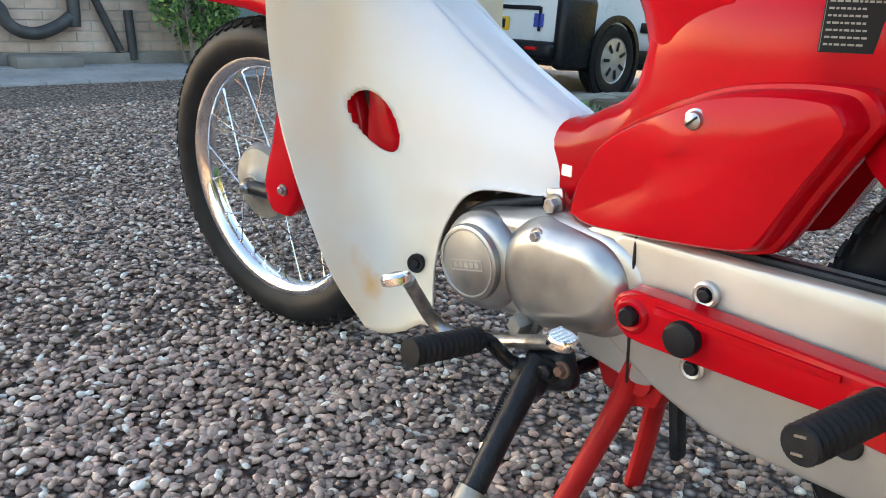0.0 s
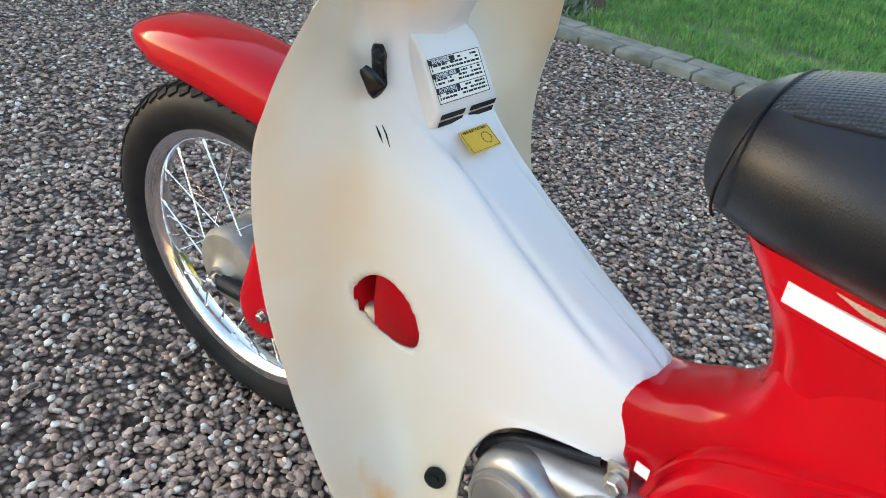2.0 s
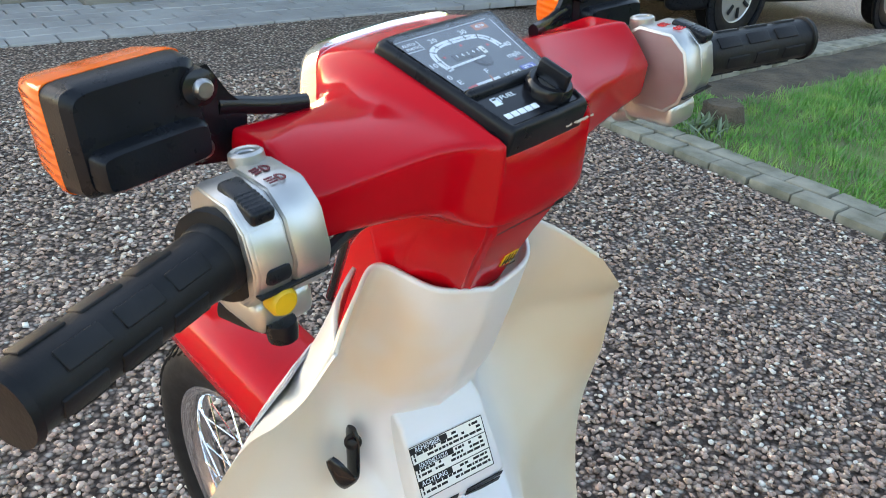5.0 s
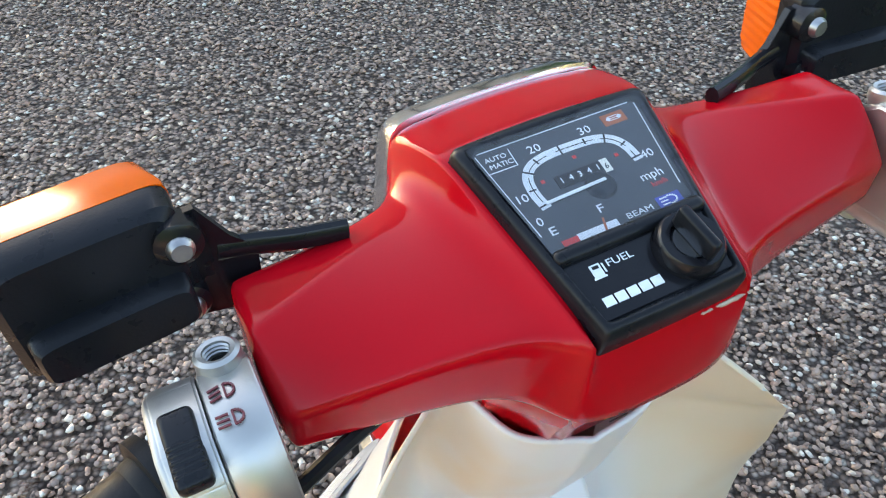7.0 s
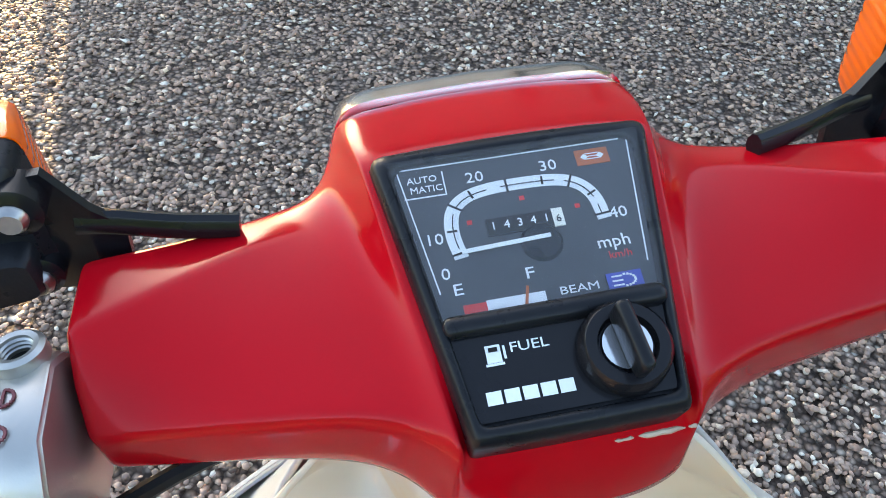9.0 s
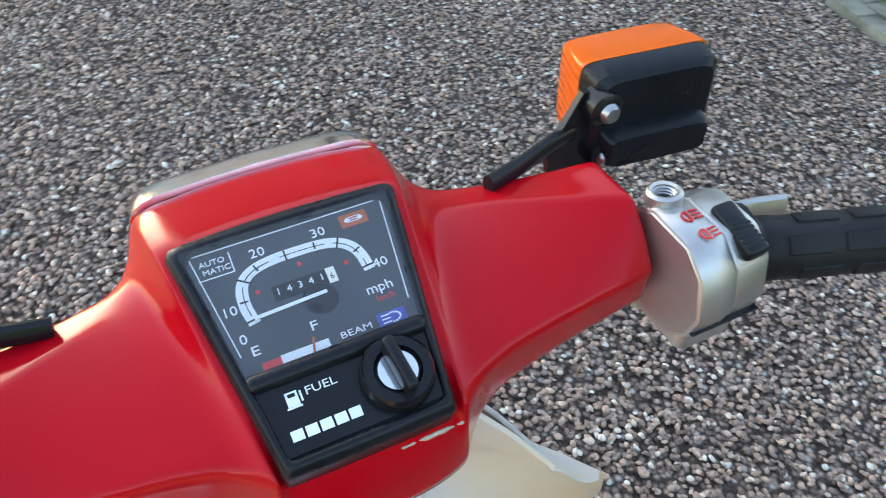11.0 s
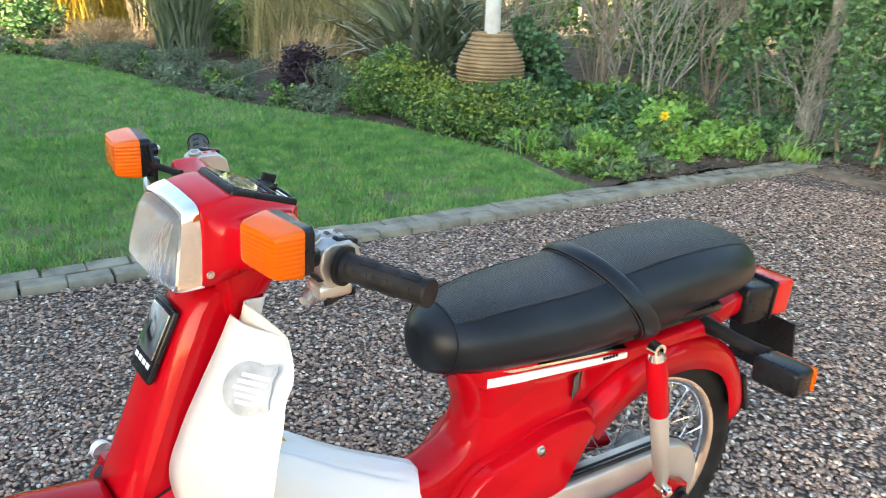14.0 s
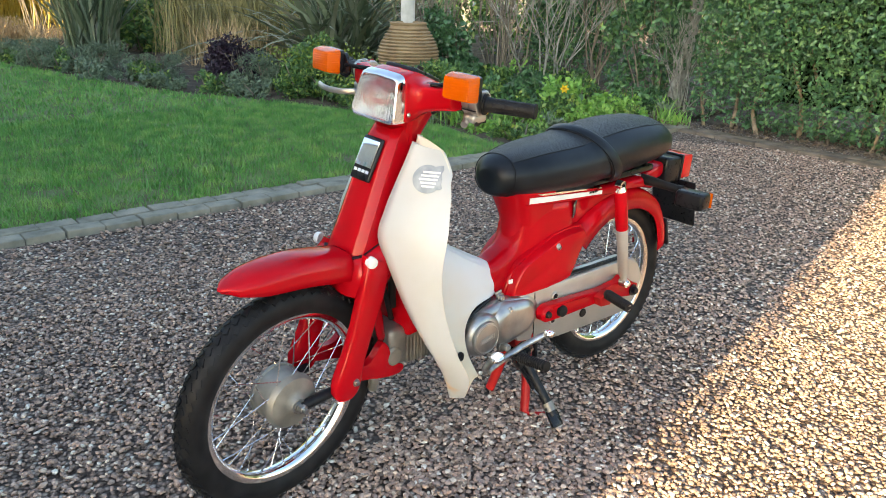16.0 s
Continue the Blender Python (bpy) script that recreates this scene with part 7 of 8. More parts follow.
def spray(name, label, c, n, length, width, mat, seed, spread=0.5, droop=0.3, rb=0.12, category="plant", seg=5, twist=1.0):
    """Long blades or stems that rise from one base and arch over."""
    rs = np.random.RandomState(seed)
    az, inc = rs.uniform(0, 6.283, n), np.abs(rs.normal(0, spread, n))
    ln = length * rs.uniform(0.55, 1.1, n)
    b0 = np.stack([c[0] + rs.normal(0, rb, n), c[1] + rs.normal(0, rb, n), np.full(n, c[2])], 1)
    vs = []
    side = np.stack([-np.sin(az + rs.normal(0, twist, n)), np.cos(az), np.zeros(n)], 1)
    for k in range(seg + 1):
        t = k / seg
        h = ln * t
        out = np.sin(inc) * h + droop * ln * t * t * np.sin(inc + 0.3)
        z = np.cos(inc) * h - droop * ln * t ** 3 * 0.9
        p = b0 + np.stack([np.cos(az) * out, np.sin(az) * out, z], 1)
        w = (width * (1 - t ** 3) * (0.6 + 0.4 * min(1, t * 4)))
        vs += [p - side * w, p + side * w]
    v = np.stack(vs, 1).reshape(-1, 3)
    m = 2 * (seg + 1)
    k0 = np.arange(n)[:, None] * m
    f = np.concatenate([k0 + [2 * k, 2 * k + 1, 2 * k + 3, 2 * k + 2] for k in range(seg)])
    ob = fast_mesh(name, v, f, mat)
    return tagged(ob, label, category, group="" if n > 300 else name.replace("_", " ") + " tufts of the garden", kind="stuff" if n > 300 else "")


# soil of the bed, raised a little behind the lawn and the kerb
sbm = bmesh.new()
rws = []
for i in range(50):
    y = -2.47 - 15 * (i / 49) ** 1.4
    xb = bed_x(y) + 0.02
    rws.append([(xb - 9.0 * (k / 29) ** 1.7, y, 0.0 + 0.03 * min(1, k / 3) + 0.03 * noise.noise((k * 0.7, i * 0.7, 3)) + (0.25 * max(0, k / 29 - 0.4))) for k in range(30)])
grid_faces(sbm, rws)
tagged(part("planting_bed", sbm, SOIL), "dark garden soil of the planting bed", "soil", kind="structure")
sb2 = bmesh.new()
grid_faces(sb2, [[(-4.46, y, -0.005), (-5.1, y, 0.03), (-7.0, y, 0.05)] for y in [-2.5 + 0.4 * k for k in range(25)]])
tagged(part("hedge_bed", sb2, SOIL), "dark soil with fallen leaves under the hedge", "soil", kind="structure")

# the planting is set out on a plan of its own, which is laid into the garden here
PLAN = Matrix(((0.8795, -0.0518, 0, -0.218), (-0.0808, 0.822, 0, -0.560), (0, 0, 0.90, 0), (0, 0, 0, 1)))
first_plant = set(bpy.data.objects)

# ---- the hedge along the end of the drive
rh = np.random.RandomState(31)


def hedge_points(n, y0, y1, z0, z1, x0, depth):
    y = rh.uniform(y0, y1, n)
    z = rh.uniform(z0 ** 1.0, z1, n)
    d = rh.uniform(0, 1, n) ** 2.2 * depth
    lump = np.array([noise.noise((float(a) * 1.3, float(b) * 1.3, 0.0)) * 0.16 + noise.noise((float(a) * 4, float(b) * 4, 5.0)) * 0.07 for a, b in zip(y, z)])
    gap = np.array([noise.noise((float(a) * 2.2, float(b) * 2.2, 9.0)) for a, b in zip(y, z)])
    x = x0 + lump - d + 0.10 * np.clip(z - 1.2, 0, 1)
    keep = (gap > -0.5) & (rh.uniform(0, 1, n) < np.clip((z - 0.06) / 0.45, 0.24, 1))
    return np.stack([x, y, z], 1)[keep]


hb3 = bmesh.new()
for k in range(20):
    y = -2.6 + k * 0.30 + rh.normal() * 0.06
    x = -4.86 + rh.normal() * 0.07
    pts = [(x, y, -0.03)]
    for j in range(5):
        x += rh.normal() * 0.05
        y += rh.normal() * 0.07
        pts.append((x, y, 0.25 + j * 0.38))
    tube(curve_pts(pts, 14), [0.028 * rh.uniform(0.5, 1.1) * (1 - 0.05 * j) for j in range(14)], 8, hb3)
hedge = tagged(part("hedge", hb3, BARK_BROWN), "tall clipped evergreen hedge with bare stems at its foot", "hedge")
hv = leaves("foliage", hedge_points(112000, -2.75, 3.4, 0.06, 2.6, -4.76, 0.55), 0.050, HEDGE_LEAF, 41, 0.52, 0.2)
hv.parent = hedge
hf = leaves("foliage", np.stack([rh.uniform(-5.10, -4.84, 1800), rh.uniform(-2.2, 4, 1800), rh.uniform(0.0, 0.14, 1800)], 1), 0.055, IVY, 42, 0.7)
hf.parent = hedge
# near-black box behind the leaves: the hedge's inner shade is put into its colour
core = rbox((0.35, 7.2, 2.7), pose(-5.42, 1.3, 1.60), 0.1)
dk = surface("hedge_inner_shade", (0.006, 0.010, 0.004), (0.015, 0.022, 0.008), 0.95, scale=8, bscale=30, bstr=1.0, bdist=0.05, spec=0.03)
part("hedge_core", core, dk, hedge, "near-black box standing for the shade inside the hedge")

# ---- urn with a white post behind it
urn_m = surface("terracotta", (0.22, 0.145, 0.075), (0.36, 0.255, 0.14), 0.85, scale=7, bscale=50, bstr=0.4, bdist=0.006, mid=(0.30, 0.20, 0.105))
prof = [(0.10, -0.01), (0.15, 0.0), (0.19, 0.05)]
for k in range(22):
    z = 0.06 + k * 0.033
    t = (z - 0.06) / 0.72
    r = 0.20 + 0.115 * math.sin(min(1, t / 0.62) * math.pi / 2) if t < 0.62 else 0.315 - 0.135 * ((t - 0.62) / 0.38) ** 1.5
    prof += [(r, z), (r + 0.010, z + 0.009), (r + 0.010, z + 0.018), (r - 0.002, z + 0.026)]
prof += [(0.185, 0.80), (0.195, 0.812), (0.195, 0.828), (0.178, 0.835), (0.165, 0.82), (0.16, 0.70)]
urn = tagged(part("garden_urn", lathe(prof, (-3.25, -5.30, 0.02), (0, 0, 1), 56), urn_m, None, "", 50), "large ribbed terracotta urn among the shrubs", "urn")
birch = surface("white_birch_bark", (0.55, 0.53, 0.47), (0.72, 0.70, 0.65), 0.7, scale=10, bscale=40, bstr=0.4)
tr = tube(curve_pts([(-3.36, -5.50, -0.05), (-3.37, -5.48, 0.9), (-3.33, -5.45, 1.9), (-3.35, -5.47, 3.4), (-3.3, -5.5, 5.0)], 20), [0.085 - 0.002 * k for k in range(20)], 14)
bt = part("birch_tree", tr, birch)
tagged(bt, "slim white birch trunk behind the urn", "tree")
bz = bmesh.new()
for k in range(14):
    a, z = k * 2.4, 2.8 + k * 0.16
    tube(curve_pts([(-3.34, -5.47, z), (-3.34 + math.cos(a) * 0.5, -5.47 + math.sin(a) * 0.5, z + 0.45), (-3.34 + math.cos(a) * 1.0, -5.47 + math.sin(a) * 1.0, z + 0.7)], 6), [0.02, 0.016, 0.012, 0.009, 0.006, 0.003], 6, bz)
part("limbs", bz, TWIG, bt)

# ---- shrubs of the bed
shrub("euonymus", "low variegated green shrub in front of the urn", (-2.95, -5.29, 0.16), (0.36, 0.62, 0.22), 7500, 0.050, SHRUB_LEAF, 51, 0.5)
shrub("euonymus", "low green shrub with yellow-green tips", (-2.88, -4.40, 0.22), (0.34, 0.55, 0.30), 6500, 0.048, SHRUB_LEAF, 53, 0.5)
shrub("euonymus", "low green shrub beside the lawn edge", (-2.76, -6.23, 0.24), (0.42, 0.50, 0.36), 6000, 0.050, SHRUB_LEAF, 54, 0.5)
for i, c in enumerate(((-2.82, -4.90, 0.30), (-2.82, -4.40, 0.28), (-2.70, -5.95, 0.46), (-2.65, -5.51, 0.34))):
    spray("euphorbia", "upright stems with lime-green flower heads", (c[0], c[1], 0.0), 46, c[2] + 0.12, 0.006, SHRUB_LEAF, 60 + i, 0.24, 0.1, 0.16)
    rs2 = np.random.RandomState(70 + i)
    tp = np.array(c) + rs2.normal(size=(260, 3)) * [0.17, 0.17, 0.06]
    tagged(leaves("flower_heads", tp, 0.035, LIME_LEAF, 80 + i, 0.9, 0.8), "lime-green flower heads over dark leaves", "flowers", kind="stuff")
shrub("barberry", "small round dark purple shrub", (-2.38, -7.51, 0.27), (0.36, 0.40, 0.28), 5200, 0.036, PURPLE_LEAF, 91, 0.6)
for i, (x, y, z, rx) in enumerate(((-1.71, -8.34, 0.17, 0.36), (-1.43, -9.34, 0.17, 0.38), (-1.04, -10.34, 0.18, 0.40), (-2.32, -6.84, 0.2, 0.3), (-0.82, -11.34, 0.18, 0.38))):
    shrub("lavender", "low grey-green clipped lavender mound", (x, y, z), (rx, rx, 0.24), 3200, 0.045, GREY_LEAF, 100 + i, 0.2, k=18)
for i, (x, y) in enumerate(((-3.43, -3.73), (-3.76, -3.40), (-3.26, -3.51), (-4.10, -3.84), (-4.54, -3.40), (-2.99, -3.40), (-3.87, -4.45), (-4.32, -4.57), (-4.99, -3.68))):
    shrub("ground_cover", "fresh green leafy clump on the soil", (x, y, 0.09), (0.20, 0.20, 0.13), 700, 0.05, FRESH if i % 2 else SHRUB_LEAF, 120 + i, 0.55, 3, "plant", k=9)
for i, (x, y) in enumerate(((-3.26, -3.79), (-3.54, -3.29), (-3.10, -4.07), (-3.93, -3.57), (-4.21, -3.29))):
    spray("daffodil_leaves", "clump of narrow green bulb leaves", (x, y, 0.0), 70, 0.30, 0.006, FRESH if i % 2 else GREY_LEAF, 140 + i, 0.35, 0.35, 0.06)


rp = random.Random(77)
for i in range(34):
    x, y = rp.uniform(-4.7, -2.5), rp.uniform(-4.6, -2.75)
    if rp.random() < 0.6:
        shrub("ground_cover", "small green leafy plant on the soil", (x, y, 0.07), (0.15, 0.15, rp.uniform(0.07, 0.15)), 420, 0.045, rp.choice((FRESH, SHRUB_LEAF, GREY_LEAF)), 500 + 2 * i, 0.55, 3, "plant", k=8)
    else:
        spray("bulb_leaves", "tuft of narrow green leaves", (x, y, 0.0), 45, rp.uniform(0.18, 0.34), 0.006, rp.choice((FRESH, GREY_LEAF)), 500 + 2 * i, 0.4, 0.35, 0.05)


def daffodil(x, y, z, seed):
    st = tube(curve_pts([(x, y, 0.0), (x + 0.01, y, z * 0.6), (x + 0.02, y + 0.01, z)], 8), 0.004, 6)
    ob = tagged(part("daffodil", st, FRESH), "single yellow daffodil in bloom", "flower", group="daffodils in bloom")
    fl = bmesh.new()
    c = Vector((x + 0.025, y + 0.015, z))
    m = facing(c, (-0.6, 0.8, 0), (0, 0, 1))
    for k in range(6):
        a = k * math.pi / 3
        u = Vector((math.cos(a), math.sin(a), 0))
        w = Vector((-math.sin(a), math.cos(a), 0))
        q = [m @ p for p in (Vector((0, 0, 0)), u * 0.020 + w * 0.013 + Vector((0, 0, 0.003)), u * 0.043, u * 0.020 - w * 0.013 + Vector((0, 0, 0.003)))]
        fl.faces.new([fl.verts.new(p) for p in q])
    lathe([(0.010, 0.0), (0.011, 0.016), (0.016, 0.026)], c, m.to_3x3() @ Vector((0, 0, 1)), 14, fl)
    yel = bpy.data.materials.get("daffodil_yellow") or surface("daffodil_yellow", (0.75, 0.48, 0.01), (0.80, 0.55, 0.02), 0.5, bstr=0)
    part("blossom", fl, yel, ob, "yellow petals and trumpet", flat=True)


# undergrowth behind the flowers
ru = random.Random(29)
for i in range(44):
    x, y = ru.uniform(-5.2, -3.3), ru.uniform(-6.6, -3.2)
    if math.hypot(x + 3.25, y + 5.3) < 0.45:
        continue
    z = ru.uniform(0.10, 0.24)
    shrub("undergrowth", "low green undergrowth between bare stems", (x, y, z * 0.8), (0.28, 0.28, z), 620, 0.06, ru.choice((IVY, SHRUB_LEAF, FRESH, HEDGE_LEAF)), 1200 + 2 * i, 0.6, 3, "plant", k=10)
rl2 = np.random.RandomState(19)
lit = np.stack([rl2.uniform(-5.2, -4.45, 2600), rl2.uniform(-2.5, 4.2, 2600), np.full(2600, 0.012)], 1)
tagged(leaves("leaf_litter", lit, 0.04, LITTER, 20, 0.6, 2.0), "fallen brown leaves under the hedge", "leaf litter", kind="stuff")
lit = np.stack([rl2.uniform(-4.6, -2.5, 1500), rl2.uniform(-4.4, -2.5, 1500), np.full(1500, 0.05)], 1)
tagged(leaves("leaf_litter", lit, 0.035, LITTER, 21, 0.6, 2.0), "fallen brown leaves on the soil of the bed", "leaf litter", kind="stuff")
rq = random.Random(91)
for i in range(46):
    t = rq.random()
    x, y = -2.62 - 2.1 * t + rq.gauss(0, 0.10), -3.9 + 1.15 * t + rq.uniform(-0.75, 0.30)
    kind = rq.random()
    if kind < 0.55:
        shrub("ground_cover", "bright green leafy clump in the bed", (x, y, 0.08), (0.17, 0.17, rq.uniform(0.09, 0.17)), 520, 0.048, rq.choice((FRESH, SHRUB_LEAF, FRESH, IVY)), 700 + 2 * i, 0.55, 3, "plant", k=9)
    else:
        spray("bulb_leaves", "tuft of narrow green bulb leaves", (x, y, 0.0), 50, rq.uniform(0.18, 0.34), 0.006, rq.choice((FRESH, GREY_LEAF, FRESH)), 700 + 2 * i, 0.4, 0.35, 0.05)
for i, (x, y, z) in enumerate(((-2.62, -4.75, 0.15), (-2.62, -5.40, 0.17), (-2.45, -6.05, 0.23), (-2.95, -4.95, 0.15), (-2.78, -4.25, 0.14))):
    shrub("euonymus", "dense low green shrub with yellow-green tips along the lawn", (x, y, z), (0.36, 0.42, z * 1.35), 4200, 0.046, SHRUB_LEAF, 800 + 2 * i, 0.5, k=32)
    rs2 = np.random.RandomState(830 + i)
    tp = np.array((x, y, z * 2.1)) + rs2.normal(size=(330, 3)) * [0.20, 0.22, 0.045]
    tagged(leaves("flower_heads", tp, 0.032, LIME_LEAF, 850 + i, 0.9, 0.8), "lime-green flower heads over dark leaves", "flowers", kind="stuff")
# ---- tall plants behind
spray("flax", "large clump of arching sword-shaped flax leaves", (-3.87, -7.56, 0.1), 310, 1.9, 0.030, FLAX_LEAF, 161, 0.62, 0.42, 0.22, seg=7)
spray("flax", "upright clump of green sword-shaped leaves", (-2.15, -11.78, 0.1), 310, 1.7, 0.022, FLAX_LEAF, 162, 0.32, 0.12, 0.16, seg=6)
for i, (x, y, l) in enumerate(((-3.21, -10.67, 1.9), (-3.87, -9.78, 1.7), (-2.76, -13.56, 2.2), (-4.87, -8.67, 1.8), (-4.54, -11.78, 2.2))):
    spray("bamboo_grass", "tall olive clump of fine upright stems", (x, y, 0.1), 420, l, 0.006, OLIVE, 170 + i, 0.26, 0.16, 0.22, seg=5)
spray("dry_grass", "rusty mound of dry ornamental grass", (-1.43, -13.78, 0.0), 900, 0.95, 0.005, STRAW, 181, 0.75, 0.6, 0.25)
spray("dry_grass", "low tuft of dry grass stems", (-3.10, -9.23, 0.05), 420, 0.9, 0.005, STRAW, 182, 0.5, 0.3, 0.25)
for i, (x, y) in enumerate(((-1.54, -18.56), (0.46, -19.67), (-3.10, -19.33), (-4.21, -17.45))):
    spray("willow", "golden young willow stems in the sun", (x, y, 0.0), 700, 3.4, 0.010, GOLD, 190 + i, 0.28, 0.25, 0.35, seg=5)


def bare_shrub(name, label, c, h, n, spread, seed, mat=TWIG, r0=0.018, depth=3):
    """Bare forking branches from one foot."""
    rs = random.Random(seed)
    b2 = bmesh.new()

    def grow(p, d, l, r, k):
        q = p + d * l + Vector((rs.gauss(0, 0.04), rs.gauss(0, 0.04), rs.gauss(0, 0.02))) * l
        m = (p + q) / 2 + Vector((rs.gauss(0, 0.05), rs.gauss(0, 0.05), 0)) * l
        tube([p, m, q], [r, r * 0.85, r * 0.7], 5, b2, caps=False)
        if k:
            for s in range(rs.choice((2, 2, 3))):
                nd = (d + Vector((rs.gauss(0, 0.35), rs.gauss(0, 0.35), rs.gauss(0.1, 0.2)))).normalized()
                grow(q, nd, l * rs.uniform(0.6, 0.85), r * 0.62, k - 1)
    for k in range(n):
        d = Vector((rs.gauss(0, spread), rs.gauss(0, spread), 1)).normalized()
        grow(Vector((c[0] + rs.gauss(0, 0.05), c[1] + rs.gauss(0, 0.05), -0.02)), d, h * rs.uniform(0.3, 0.42), r0 * rs.uniform(0.6, 1.1), depth)
    return tagged(part(name, b2, mat), label, "shrub", group="leafless shrubs of the garden")


bare_shrub("bare_shrub", "pale leafless shrub with many forked stems", (-4.65, -4.57, 0), 1.7, 9, 0.30, 201, BARK, 0.016, 4)
for i, (x, y, h) in enumerate(((-4.87, -5.56, 2.3), (-4.54, -6.67, 2.2), (-5.32, -6.23, 2.6), (-5.98, -5.12, 2.6), (-5.65, -7.79, 2.6), (-6.10, -4.23, 2.4), (-4.21, -8.45, 1.8), (-6.43, -9.78, 2.8), (-5.32, -10.89, 2.6), (-3.99, -12.89, 2.4), (-2.32, -15.11, 2.4))):
    bare_shrub("twiggy_shrub", "thicket of brown leafless twigs", (x, y, 0), h, 12, 0.22, 210 + i, TWIG, 0.013, 4)
shrub("ivy", "dark glossy ivy mound", (-3.82, -5.40, 0.48), (0.36, 0.50, 0.50), 5200, 0.06, IVY, 231, 0.8, k=22)
shrub("laurel", "dark evergreen shrub in the thicket", (-5.65, -3.79, 0.95), (0.55, 0.75, 0.85), 5000, 0.08, HEDGE_LEAF, 233, 0.5, k=30)
shrub("laurel", "dark evergreen shrub behind the bare stems", (-6.43, -5.79, 1.0), (0.6, 1.2, 0.9), 5000, 0.08, HEDGE_LEAF, 235, 0.5, k=34)
for i, (x, y, z, a) in enumerate(((-0.65, -16.00, 0.35, 0.6), (-3.10, -12.23, 0.4, 0.6), (-5.10, -9.56, 0.45, 0.7), (-7.54, -7.79, 1.0, 1.4), (-7.43, -10.89, 1.1, 1.5), (-6.43, -13.78, 1.1, 1.5), (-4.43, -15.78, 1.0, 1.3))):
    shrub("green_shrub", "loose green shrub at the back of the bed", (x, y, z), (a, a, z * 1.1), 3600, 0.095, SHRUB_LEAF if i % 2 else HEDGE_LEAF, 240 + i, 0.5, k=34)
# ---- the old trunk by the hedge, ivy at its foot
ot = tube(curve_pts([(-5.34, -3.41, -0.05), (-5.39, -3.34, 0.5), (-5.36, -3.25, 1.1), (-5.26, -3.12, 1.9), (-5.30, -3.01, 3.4)], 20), [0.10, 0.085, 0.078, 0.074] + [0.072 - 0.0015 * k for k in range(16)], 12)
tree = tagged(part("tree", ot, BARK), "slim grey tree trunk beside the hedge", "tree")
tcl = leaves("ivy_on_trunk", np.array([-5.36, -3.26, 0.9]) + rh.normal(size=(500, 3)) * [0.12, 0.12, 0.4], 0.05, IVY, 250, 0.8)
tcl.parent = tree
bare_shrub("twiggy_shrub", "brown bare stems at the foot of the trunk", (-5.15, -3.14, 0), 1.1, 12, 0.25, 252, BARK, 0.009, 3)
lbx = bmesh.new()
for k in range(10):
    a = k * 2.2
    z = 2.3 + 0.12 * k
    tube(curve_pts([(-5.29, -3.07, z), (-5.28 + math.cos(a) * 0.6, -3.06 + math.sin(a) * 0.6, z + 0.5), (-5.28 + math.cos(a) * 1.2, -3.06 + math.sin(a) * 1.2, z + 0.8)], 6), [0.03, 0.022, 0.016, 0.012, 0.008, 0.004], 6, lbx)
part("limbs", lbx, BARK, tree)

for ob in [o for o in bpy.data.objects if o not in first_plant]:
    ob.data.transform(PLAN)

# low planting along the front of the bed
re_ = random.Random(17)
for i in range(34):
    y = -2.62 - 9.6 * (i / 33) ** 1.15
    x = bed_x(y) - 0.10 + re_.gauss(0, 0.06)
    if -5.6 < y < -3.75:
        continue
    r = re_.uniform(0.14, 0.26) * (0.6 if y > -3.75 else 1.0)
    shrub("edging_plant", "low leafy plant along the edge of the lawn", (x - 0.05, y, r * 0.4), (r, r * 1.2, r * 0.75), 900, 0.045, re_.choice((GREY_LEAF, SHRUB_LEAF, SHRUB_LEAF, FRESH)) if y > -6 else re_.choice((GREY_LEAF, GREY_LEAF, SHRUB_LEAF)), 900 + 2 * i, 0.45, 3, "plant", k=12)
daffodil(-3.18, -2.957, 0.318, 1)
daffodil(-2.62, -3.70, 0.25, 2)

# ---- far belt of woodland, one sheet of branches and leaves behind the garden
rw = np.random.RandomState(300)
n = 34000
ang = rw.uniform(radians(175), radians(282), n)
dist = rw.uniform(19, 30, n)
zz = rw.uniform(0.0, 6.5, n) ** 1.0
wp = np.stack([np.cos(ang) * dist, np.sin(ang) * dist, zz], 1)
gapn = np.array([noise.noise((float(a) * 9, float(b) * 0.5, 2.0)) for a, b in zip(ang, zz)])
wp = wp[gapn > -0.22]
tagged(leaves("woodland", wp, 0.42, SHRUB_LEAF, 301, 0.5), "far belt of trees behind the garden", "woodland", kind="stuff")
tw = bmesh.new()
for k in range(60):
    a, d = rw.uniform(radians(175), radians(282)), rw.uniform(17, 25)
    x, y = math.cos(a) * d, math.sin(a) * d
    tube([(x, y, -0.1), (x + rw.normal() * 0.2, y + rw.normal() * 0.2, 3), (x + rw.normal() * 0.4, y + rw.normal() * 0.4, 7)], [0.16, 0.12, 0.06], 7, tw)
tagged(part("woodland_trunks", tw, BARK), "far tree trunks behind the garden", "woodland", kind="stuff")
spray("bulb_clump", "tuft of leaves by an old stump at the lawn corner", (2.37, -2.57, 0.0), 60, 0.15, 0.007, GREY_LEAF, 320, 0.6, 0.3, 0.05)
stp = tagged(part("tree_stump", lathe([(0.12, -0.03), (0.10, 0.03), (0.09, 0.09), (0.075, 0.105), (0.0, 0.10)], (2.42, -2.76, 0), (0, 0, 1), 14), SOIL), "small weathered stump at the corner of the lawn", "stump")
for v in stp.data.vertices:
    v.co += Vector((noise.noise(v.co * 18) * 0.02, noise.noise(v.co * 18 + Vector((5, 0, 0))) * 0.02, 0))

